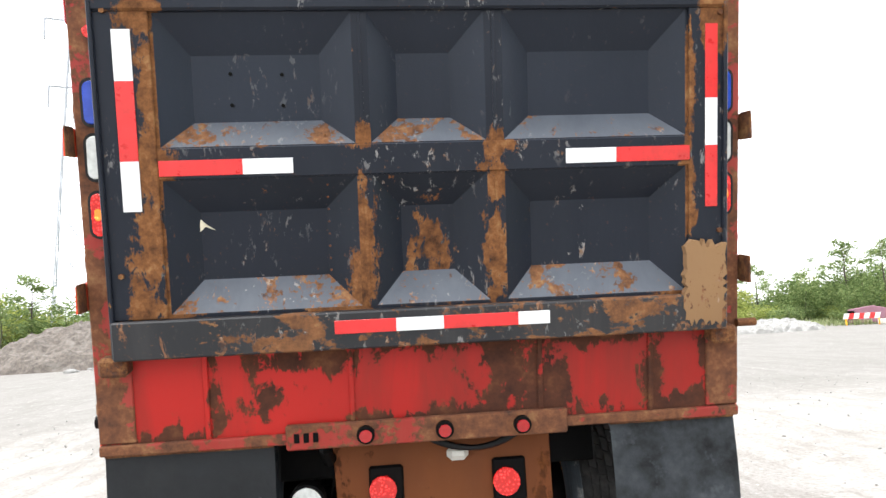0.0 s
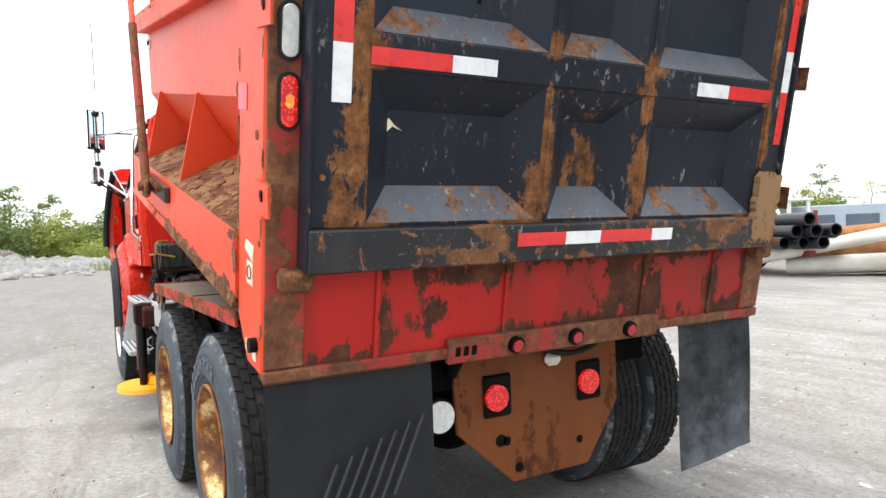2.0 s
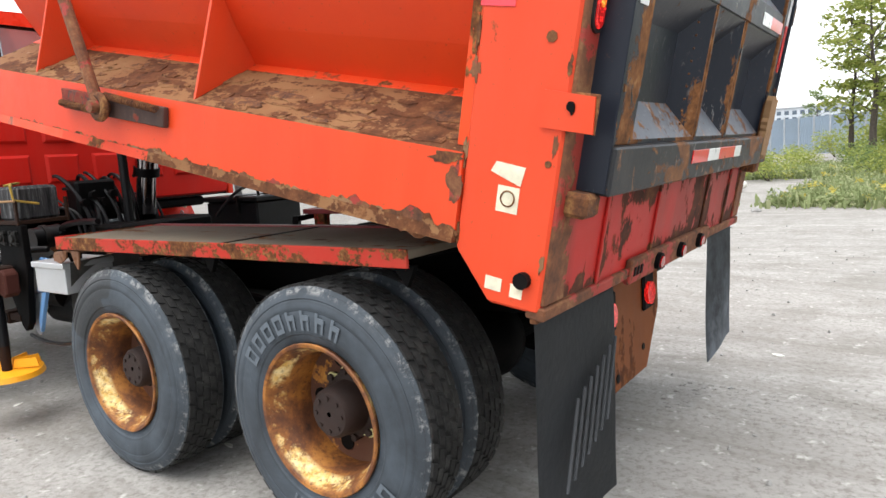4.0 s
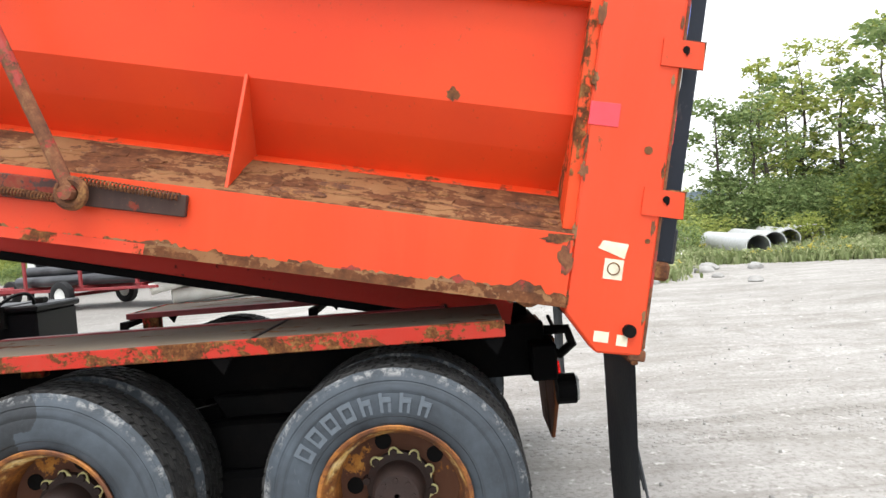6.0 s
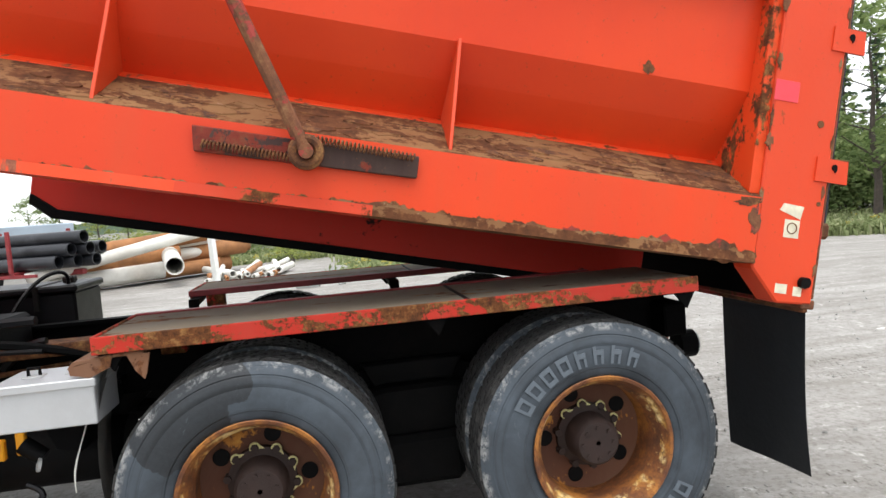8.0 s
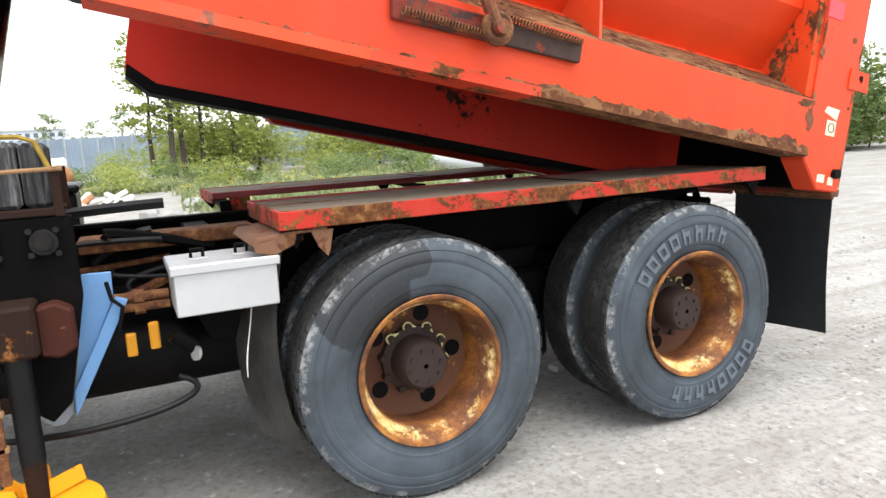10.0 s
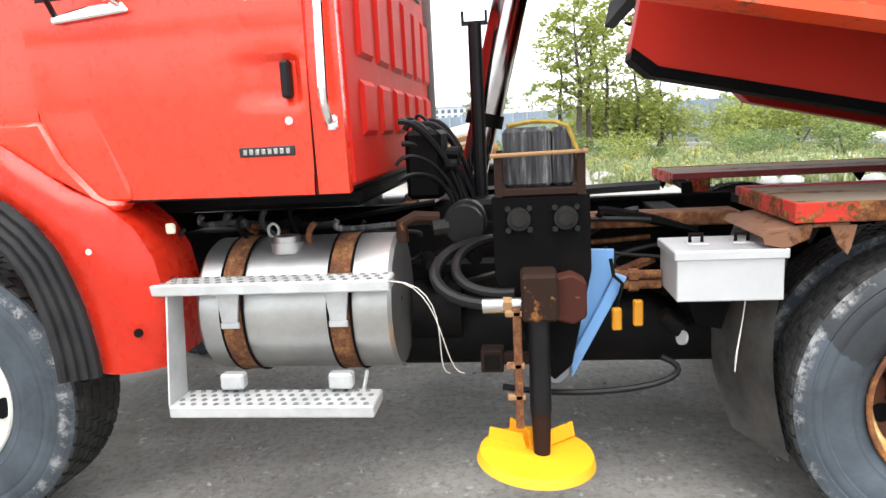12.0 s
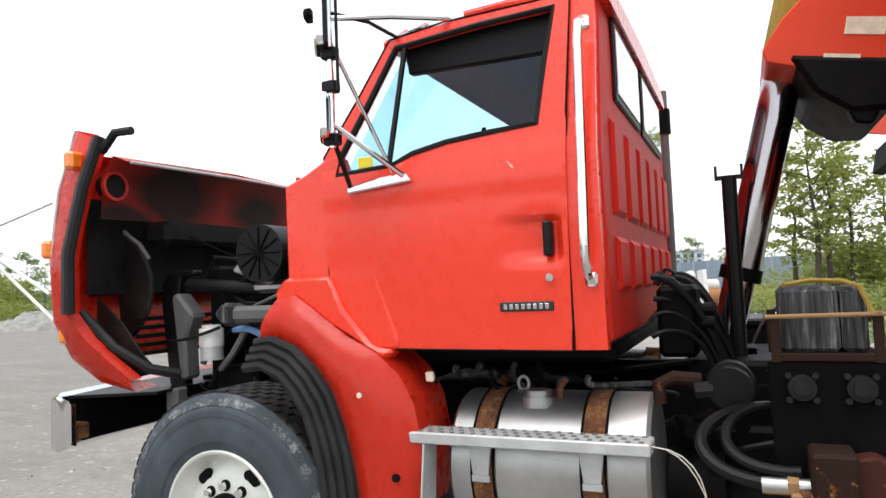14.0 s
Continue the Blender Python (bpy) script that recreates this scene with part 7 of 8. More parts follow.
# ---- behind the cab ----
def behind_cab():
    y0 = (0.0, 4.030, 1.10)
    y1 = (0.0, 3.670, 2.50)
    v = Vector(y1) - Vector(y0)
    hst = part("hoist_cylinder", rod(Vector(y0) + v * 0.28, Vector(y0) + v * 0.97, 0.083, 32), M_HOIST, truck, "polished telescopic hoist cylinder", True)
    part("lower_stage", rod(y0, Vector(y0) + v * 0.28, 0.070, 28), M_HOIST, hst, smooth=True)
    part("stage_ring", rod(Vector(y0) + v * 0.262, Vector(y0) + v * 0.305, 0.092, 28), M_DARK, hst, smooth=True)
    part("top_ring", rod(Vector(y0) + v * 0.945, Vector(y0) + v * 0.985, 0.096, 28), M_DARK, hst, smooth=True)
    part("hoist_casing", rod(Vector(y0) + v * 0.99, Vector(y0) + v * 1.35, 0.105, 28), M_ROPE, hst, "yellowed hoist casing", True)
    part("base_shoe", block((-0.16, 3.86, 1.02), (0.16, 4.06, 1.14), 0.02), M_DARK, hst)
    post = part("fork_post", rod((-0.165, 3.95, 1.0), (-0.165, 3.95, 1.93), 0.032, 12), M_BLACK, truck, "black forked rest post")
    part("fork", prism([(3.89, 1.985), (3.902, 1.985), (3.902, 1.94), (3.998, 1.94), (3.998, 1.985), (4.01, 1.985), (4.01, 1.922), (3.89, 1.922)], "x", -0.175, -0.145), M_BLACK, post)
    stack = part("exhaust_pipe", rod((1.13, 4.335, 1.05), (1.13, 4.335, 2.70), 0.030, 20), M_FLAP_GREY, truck, "pale upright exhaust stack", True)
    part("stack_clamp", rod((1.13, 4.335, 2.42), (1.13, 4.335, 2.58), 0.044, 20), M_DARK, stack)
    rng = random.Random(3)
    hs = part("supply_hose", tube(curve_points((-0.30, 4.24, 1.40), (-0.32, 4.12, 1.5), (-0.34, 4.02, 1.2), (-0.36, 3.98, 1.0)), 0.024, 8), M_BLACK, truck, "thick black air hose among thinner ones", True)
    for k in range(15):
        a = Vector((-0.62 + 0.055 * k, 4.27, 1.25 + 0.05 * rng.random() * 6))
        b = Vector((-0.5 + 0.045 * k, 3.95 + 0.1 * rng.random(), 1.02))
        part("air_hose", tube(curve_points(a, a + Vector((0, -0.12 * rng.random(), 0.16 * rng.random())), b + Vector((0.1 * rng.random() - 0.05, 0.02, 0.30)), b), 0.008 + 0.007 * rng.random(), 7), M_BLACK, hs, smooth=True)
    part("valve_block", block((-0.45, 4.10, 1.16), (-0.15, 4.26, 1.46), 0.02), M_DARK, hs)
    for k in range(4):
        part("gladhand", disc_plate(-0.42 + 0.07 * k, 4.06, 1.30 + 0.05 * (k % 2), 0.03, 0.05, "y", 12), M_DARK, hs)
    # hoist bracket on the front of the bed
    br = bed_part("hoist_bracket", prism([(BED_END + 0.04, 0.62), (3.25, 0.625), (3.575, 0.668), (3.60, 0.715), (3.545, 0.85), (3.44, 1.0), (BED_END + 0.04, 1.10)], "x", -0.34, 0.34, 0.006), M_BED, "orange hoist bracket at the front of the bed")
    part("label", block((-0.345, 3.17, 0.79), (-0.340, 3.31, 0.86), 0), M_STICKER, br, "cream warning label")
    part("label", block((-0.345, 3.24, 0.64), (-0.340, 3.37, 0.71), 0), M_STICKER, br, "cream warning label")
    for k in range(3):
        part("label_bar", block((-0.348, 3.255, 0.655 + 0.016 * k), (-0.344, 3.355, 0.661 + 0.016 * k), 0), M_DARK, br)
    part("under_pan", prism([(3.10, 0.50), (3.24, 0.48), (3.38, 0.55), (3.50, 0.70), (3.10, 0.70)], "x", -0.36, 0.36, 0.02), M_DARK, br, "greasy black hoist housing")
    part("pan_lug", prism([(3.14, 0.50), (3.26, 0.50), (3.22, 0.44), (3.16, 0.44)], "x", -0.34, -0.26, 0.01), M_DARK, br)
    # oil tank and black plate with the two cross bolts
    plate = part("spreader_plate", prism([(3.530, 1.222), (3.862, 1.222), (3.858, 0.93), (3.70, 0.60), (3.66, 0.565), (3.60, 0.62), (3.528, 0.96)], "x", -1.085, -1.045, 0.004), M_FRAME, truck, "black steel mounting plate")
    for y in (3.612, 3.770):
        part("flange", disc_plate(-1.092, y, 1.145, 0.040, 0.02, "x", 18), M_FLANGE, plate)
        part("flange_hub", disc_plate(-1.106, y, 1.145, 0.024, 0.02, "x", 14), M_FLANGE, plate)
        for k in range(4):
            a = 0.785 + k * math.pi / 2
            part("bolt", disc_plate(-1.098, y + 0.052 * math.cos(a), 1.145 + 0.052 * math.sin(a), 0.010, 0.016, "x", 6), M_FLANGE, plate)
    part("angle_frame", block((-1.09, 3.552, 1.224), (-0.78, 3.842, 1.248), 0.003), M_RUST_OILY, plate, "rusty angle frame")
    for y in (3.558, 3.835):
        part("upright", block((-1.092, y - 0.014, 1.22), (-1.078, y + 0.014, 1.37), 0.002), M_RUST_OILY, plate)
        part("upright", block((-0.80, y - 0.014, 1.22), (-0.786, y + 0.014, 1.37), 0.002), M_RUST_OILY, plate)
    part("tie_bar", rod((-1.095, 3.535, 1.366), (-1.095, 3.86, 1.362), 0.007, 8), M_TAN, plate)
    part("black_block", block((-1.07, 3.655, 1.246), (-0.82, 3.818, 1.452), 0.016), M_BLOCK, plate, "weathered black block")
    part("black_block", block((-1.065, 3.580, 1.246), (-0.82, 3.650, 1.448), 0.016), M_BLOCK, plate)
    part("rope", tube([(-1.03, 3.80, 1.458), (-0.98, 3.72, 1.47), (-1.06, 3.64, 1.466), (-1.08, 3.60, 1.45), (-1.085, 3.57, 1.37), (-0.95, 3.56, 1.34)], 0.008, 6), M_ROPE, plate, "yellow rope", True)
    # spinner: motor block, tube and yellow disc
    sp = part("spinner_motor", block((-1.25, 3.650, 0.825), (-1.10, 3.770, 0.982), 0.010), M_RUST_OILY, truck, "rusted hydraulic spinner motor")
    part("motor_plate", prism([(3.555, 0.945), (3.60, 0.972), (3.655, 0.960), (3.655, 0.815), (3.60, 0.80), (3.555, 0.825)], "x", -1.20, -1.12, 0.008), M_MOTOR, sp, "red-brown motor flange")
    part("shaft_tube", rod((-1.20, 3.715, 0.50), (-1.20, 3.715, 0.86), 0.036, 18), M_BLACK, sp, smooth=True)
    part("collar", rod((-1.20, 3.715, 0.34), (-1.20, 3.715, 0.51), 0.028, 14, 0.034), M_RUST_OILY, sp, smooth=True)
    part("guard_strip", block((-1.235, 3.772, 0.45), (-1.215, 3.800, 0.87), 0.004), M_RUST, sp)
    for z in (0.84, 0.66, 0.55):
        part("clamp_bolt", block((-1.235, 3.765, z), (-1.21, 3.825, z + 0.020), 0.004), M_TAN, sp)
    disc = part("spinner_disc", lathe([(-0.004, 0.012), (-0.004, 0.195), (0.028, 0.205), (0.030, 0.198), (0.006, 0.19), (0.006, 0.012)], 40), M_YELLOW, sp, "bright yellow spinner disc with fins")
    disc.matrix_basis = Matrix.Translation((-1.19, 3.735, 0.345)) @ Matrix.Rotation(radians(90), 4, "Y") @ Matrix.Rotation(radians(4), 4, "Z")
    for a in (radians(66), radians(30), radians(-10), radians(-48)):
        d = Vector((math.cos(a), math.sin(a), 0))
        t = Vector((-d.y, d.x, 0))
        o = Vector((-1.19, 3.735, 0.350))
        bm = bmesh.new()
        pts = [o + d * 0.035 - t * 0.004, o + d * 0.185 - t * 0.004, o + d * 0.175 - t * 0.004 + Vector((0, 0, 0.055)), o + d * 0.05 - t * 0.004 + Vector((0, 0, 0.055))]
        A = [bm.verts.new(q) for q in pts]
        B = [bm.verts.new(q + t * 0.008) for q in pts]
        bm.faces.new(A)
        bm.faces.new(B[::-1])
        for i in range(4):
            bm.faces.new((A[i], A[(i + 1) % 4], B[(i + 1) % 4], B[i]))
        part("fin", bm, M_YELLOW, sp)
    # hydraulic hoses to the motor
    for z, r, bulge in ((0.865, 0.022, 0.36), (0.905, 0.018, 0.26)):
        part("hydraulic_hose", tube(curve_points((-1.16, 3.79, z), (-1.12, 3.79 + bulge, z - 0.03), (-1.05, 3.80 + bulge, 1.06), (-0.80, 3.86, 1.03), 18), r, 9), M_BLACK, sp, "thick hydraulic hose", True)
    part("hose_fitting", rod((-1.17, 3.77, 0.865), (-1.165, 3.90, 0.862), 0.026, 14), M_ALU, sp, "pale hose fitting", True)
    part("brass_nut", rod((-1.17, 3.80, 0.865), (-1.168, 3.83, 0.865), 0.030, 6), M_TAN, sp)
    part("square_socket", block((-1.10, 3.84, 0.60), (-1.02, 3.92, 0.68), 0.004), M_RUST_OILY, sp)
    part("socket_arm", block((-1.09, 3.70, 0.625), (-1.05, 3.88, 0.665), 0.004), M_RUST_OILY, sp)
    part("socket_bore", block((-1.105, 3.852, 0.612), (-1.095, 3.908, 0.668), 0.002), M_DARK, sp)
    # blue channel
    bl = part("blue_channel", prism([(3.442, 1.015), (3.53, 1.018), (3.60, 0.86), (3.68, 0.72), (3.62, 0.60), (3.59, 0.625), (3.445, 0.925)], "x", -1.005, -0.990, 0.003), M_BLUE, truck, "sky-blue steel channel")
    part("blue_bar", prism([(3.402, 0.918), (3.438, 0.932), (3.598, 0.635), (3.600, 0.550), (3.585, 0.575)], "x", -1.03, -1.005, 0.003), M_BLUE, bl)
    part("chain", tube([(-1.045, 3.46, 0.99), (-1.05, 3.45, 0.93), (-1.045, 3.42, 0.90), (-1.05, 3.44, 0.82)], 0.007, 6), M_DARK, bl)
    part("grey_blade", prism([(3.56, 0.80), (3.70, 0.80), (3.70, 0.55), (3.67, 0.525), (3.64, 0.525), (3.605, 0.56)], "x", -1.012, -1.0, 0.004), M_BLADE, bl, "worn grey-blue blade")
    for y, z, h_ in ((3.41, 0.665, 0.085), (3.33, 0.68, 0.10)):
        part("yellow_valve", block((-0.83, y - 0.018, z), (-0.80, y + 0.018, z + h_), 0.005), M_YELLOW, bl, "yellow valve lever")
    part("coupler", rod((-0.95, 3.27, 0.76), (-0.95, 3.20, 0.70), 0.034, 16), M_DARK, bl, smooth=True)
    part("coupler_face", rod((-0.99, 3.21, 0.685), (-0.985, 3.20, 0.682), 0.026, 16), M_GALV, bl)
    # brake chamber and air pipes
    bc = part("brake_chamber", rod((-0.84, 3.98, 1.095), (-0.66, 3.98, 1.105), 0.075, 24), M_BLACK, truck, "round black canister", True)
    part("band", rod((-0.78, 3.98, 1.10), (-0.75, 3.98, 1.10), 0.084, 24), M_FLANGE, bc, smooth=True)
    for k in range(16):
        a = Vector((rng.uniform(-0.85, -0.5), rng.uniform(3.1, 4.9), rng.uniform(0.85, 1.15)))
        b = a + Vector((rng.uniform(-0.1, 0.1), rng.uniform(-0.6, 0.6), rng.uniform(-0.15, 0.1)))
        part("pipe", tube(curve_points(a, a + Vector((0, 0.1, rng.uniform(-0.1, 0.1))), b, b), rng.choice((0.008, 0.012, 0.02)), 6), rng.choice((M_DARK, M_BLACK, M_RUST)), bc, smooth=True)
    for k in range(14):
        y = 4.4 + 0.075 * k
        a = Vector((rng.uniform(-0.9, -0.65), y, rng.uniform(1.10, 1.22)))
        b = a + Vector((rng.uniform(-0.05, 0.2), rng.uniform(-0.3, 0.3), rng.uniform(-0.25, -0.05)))
        part("brake_line", tube(curve_points(a, a + Vector((0, 0.08, -0.08)), b + Vector((0, -0.05, 0.05)), b), rng.choice((0.008, 0.012, 0.016)), 6), rng.choice((M_DARK, M_BLACK, M_RUST, M_BLOCK)), bc, smooth=True)
    for z in (0.905, 0.870):
        part("rust_pipe", rod((-0.93, 3.27, z), (-0.94, 3.47, z + 0.004), 0.017, 10), M_RUST, bc, "rusty pipe stub")
        part("pipe_nut", rod((-0.935, 3.35, z), (-0.935, 3.385, z), 0.026, 6), M_RUST, bc)
    part("elbow", tube([(-0.84, 4.22, 1.04), (-0.84, 4.22, 1.11), (-0.82, 4.17, 1.13), (-0.80, 4.08, 1.12)], 0.026, 10), M_RUST_OILY, bc, "rusty pipe elbow", True)
    part("tee", rod((-0.83, 4.10, 1.085), (-0.82, 4.04, 1.09), 0.030, 8), M_FLANGE, bc)
    part("long_hose", tube(curve_points((-0.95, 3.27, 0.60), (-0.98, 3.05, 0.52), (-1.0, 3.5, 0.44), (-0.98, 3.85, 0.50), 16), 0.012, 7), M_BLACK, bc, smooth=True)
    # pale loose wires by the tank
    for k in range(2):
        part("wire", tube(curve_points((-1.15, 4.22, 0.955), (-1.16, 4.02 - 0.05 * k, 0.95), (-1.16, 4.06 + 0.04 * k, 0.62), (-1.10, 3.98 + 0.05 * k, 0.60), 12), 0.002, 5), M_PIPE_WHITE, bc, "pale loose wire")


behind_cab()


def tool_box():
    t = part("tool_box", block((-1.155, 2.925, 0.858), (-0.885, 3.262, 1.000), 0.004), M_ALU_BOX, truck, "plain aluminium tool box")
    part("lid", block((-1.168, 2.915, 0.998), (-0.880, 3.272, 1.030), 0.004), M_ALU_BOX, t)
    for y in (3.02, 3.17):
        part("latch", tube([(-1.02, y - 0.02, 1.028), (-1.02, y - 0.02, 1.062), (-1.02, y + 0.02, 1.062), (-1.02, y + 0.02, 1.028)], 0.007, 6), M_DARK, t, "dark lid catch")
        part("latch_plate", block((-1.05, y - 0.035, 1.029), (-0.99, y + 0.035, 1.034), 0.002), M_GALV, t)
    part("bracket", prism([(3.0, 0.90), (3.22, 0.90), (3.15, 0.72), (3.06, 0.70)], "x", -0.95, -0.48, 0.004), M_FRAME, t)
    part("frame_angle", block((-0.62, 2.9, 1.03), (-0.47, 3.55, 1.085), 0.006), M_RUST, t)
    for k in range(2):
        part("loose_wire", tube(curve_points((-1.02, 3.0, 0.86), (-1.06, 3.02, 0.75), (-1.10, 3.05, 0.70), (-1.08, 3.05, 0.62 - 0.03 * k), 10), 0.0025, 5), M_PIPE_WHITE, t)


tool_box()


# ---- plants ----
def leaf_cloud(bm, centre, radius, count, size, rng, flat=1.0):
    """Small bent leaf sprays through a rough ball."""
    cx, cy, cz = centre
    for _ in range(count):
        d = Vector((rng.gauss(0, 1), rng.gauss(0, 1), rng.gauss(0, 1) * flat))
        d = d.normalized() * radius * (rng.random() ** 0.45)
        p = Vector((cx + d.x, cy + d.y, cz + d.z * flat))
        s = size * rng.uniform(0.5, 1.4)
        a, b = rng.uniform(0, 6.28), rng.uniform(-0.7, 0.7)
        u = Vector((math.cos(a), math.sin(a), b)).normalized() * s
        v = u.orthogonal().normalized() * s * rng.uniform(0.4, 0.8)
        w = u.cross(v).normalized() * s * 0.25
        q = [bm.verts.new(p - u), bm.verts.new(p + v * 0.8 + w), bm.verts.new(p + u), bm.verts.new(p - v * 0.8 + w)]
        bm.faces.new((q[0], q[1], q[2]))
        bm.faces.new((q[0], q[2], q[3]))


def make_tree(name, label, height, spread, seed, leaf, trunk_share=0.3, clumps=16, leaves=85, bare=False):
    rng = random.Random(seed)
    t = thing(name, label, "tree", (0, 0, -60))
    bend = [Vector((rng.uniform(-0.03, 0.03) * height * k / 4, rng.uniform(-0.03, 0.03) * height * k / 4, height * k / 5)) for k in range(6)]
    bm = bmesh.new()
    for k in range(5):
        rod(bend[k], bend[k + 1], 0.022 * height * (1 - k / 5.5) ** 1.2, 7, 0.022 * height * (1 - (k + 1) / 5.5) ** 1.2, bm)
    crown = bmesh.new()
    for k in range(clumps):
        f = trunk_share + (1 - trunk_share) * (k + 0.5) / clumps
        base = bend[min(4, int(f * 5))].lerp(bend[min(5, int(f * 5) + 1)], (f * 5) % 1)
        r = spread * (math.sin(math.pi * min(1, (f - trunk_share) / (1 - trunk_share) * 0.85 + 0.12)) ** 0.7) * rng.uniform(0.45, 1.0)
        a = k * 2.4 + rng.uniform(-0.5, 0.5)
        tip = base + Vector((math.cos(a) * r, math.sin(a) * r, rng.uniform(-0.02, 0.10) * height))
        rod(base - Vector((0, 0, 0.05 * height)), tip, 0.006 * height * (1.2 - f), 5, 0.002 * height, bm)
        leaf_cloud(crown, tip, spread * rng.uniform(0.28, 0.46), leaves, 0.030 * height * 0.62, rng, 0.7)
    part("trunk", bm, M_BARK, t)
    part("crown", crown, leaf, t)
    return t


def make_conifer(name, label, height, seed):
    rng = random.Random(seed)
    t = thing(name, label, "tree", (0, 0, -60))
    part("trunk", rod((0, 0, 0), (0, 0, height), 0.016 * height, 7, 0.004 * height), M_BARK, t)
    bm = bmesh.new()
    for k in range(30):
        f = 0.18 + 0.80 * k / 30
        a = k * 2.4
        r = 0.20 * height * (1.03 - f) * rng.uniform(0.6, 1.1)
        for j in range(4):
            q = (j + 1) / 4
            leaf_cloud(bm, (math.cos(a) * r * q, math.sin(a) * r * q, f * height - 0.02 * height * q), 0.030 * height, 14, 0.014 * height, rng, 0.5)
    part("crown", bm, M_NEEDLE, t)
    return t


def make_bush(name, label, r, h, seed, leaf):
    rng = random.Random(seed)
    t = thing(name, label, "bush", (0, 0, -60))
    bm = bmesh.new()
    for k in range(9):
        a, q = k * 2.4, rng.uniform(0.2, 0.85) * r
        tip = Vector((math.cos(a) * q, math.sin(a) * q, h * rng.uniform(0.4, 0.85)))
        if k % 3 == 0:
            part("stem", rod((0, 0, -0.1), tip, 0.03, 5, 0.01), M_BARK, t)
        leaf_cloud(bm, tip, r * rng.uniform(0.35, 0.55), 120, 0.075, rng, 0.75)
    leaf_cloud(bm, (0, 0, h * 0.35), r * 0.8, 160, 0.085, rng, 0.5)
    part("leaves", bm, leaf, t)
    return t


def make_thicket(name, label, r, h, seed, leaf):
    """Several slender trunks with leaves from the ground up."""
    rng = random.Random(seed)
    t = thing(name, label, "bush", (0, 0, -60))
    bm = bmesh.new()
    for k in range(26):
        a, q = k * 2.4, r * math.sqrt((k + 0.5) / 26)
        top = h * (1.05 - 0.45 * (q / r) ** 2) * rng.uniform(0.75, 1.0)
        tip = Vector((math.cos(a) * q, math.sin(a) * q, top))
        if k % 7 == 2:
            part("stem", rod((tip.x * 0.6, tip.y * 0.6, -0.1), tip, 0.04, 5, 0.012), M_BARK, t)
        for f in (0.3, 0.6, 0.92):
            leaf_cloud(bm, (tip.x, tip.y, tip.z * f), r * rng.uniform(0.22, 0.34), 55, 0.13, rng, 0.85)
    part("leaves", bm, leaf, t)
    return t


def polar(az, dist, eye=(-3.4, 2.0)):
    """A place at a bearing from the truck's nose, clockwise, and a distance."""
    a = radians(az)
    return eye[0] + dist * math.sin(a), eye[1] + dist * math.cos(a)


TREES = [
    make_tree("broadleaf_tree", "green broadleaf tree with an uneven crown", 7.0, 2.2, 1, M_LEAF),
    make_tree("broadleaf_tree", "green broadleaf tree with an uneven crown", 8.5, 2.5, 2, M_LEAF, 0.22, 20),
    make_tree("yellowing_tree", "yellow-green tree turning with autumn", 6.0, 2.2, 3, M_LEAF_YELLOW, 0.2, 18),
    make_tree("sparse_tree", "thin tree with sparse open crown", 8.5, 1.9, 4, M_LEAF_YELLOW, 0.30, 20, 60),
    make_conifer("conifer", "dark green conifer with drooping boughs", 9.0, 5),
]
THICKETS = [
    make_thicket("thicket", "tall dense green thicket at the yard's edge", 2.6, 4.3, 51, M_LEAF),
    make_thicket("thicket", "tall dense yellow-green thicket", 2.4, 3.8, 52, M_LEAF_YELLOW),
]
BUSHES = [
    make_bush("shrub", "dense green shrub at the yard's edge", 1.5, 1.6, 6, M_LEAF),
    make_bush("shrub", "yellow-green shrub at the yard's edge", 1.8, 1.7, 7, M_LEAF_YELLOW),
]


def plant(kind, az, dist, scale, turn, group):
    x, y = polar(az, dist)
    c = copy_thing(kind, Matrix.Identity(4))
    c.matrix_basis = Matrix.Translation((x, y, ground_height(x, y) - 0.03)) @ Matrix.Rotation(turn, 4, "Z") @ Matrix.Scale(scale, 4)
    tagged(c, group=group)
    return c


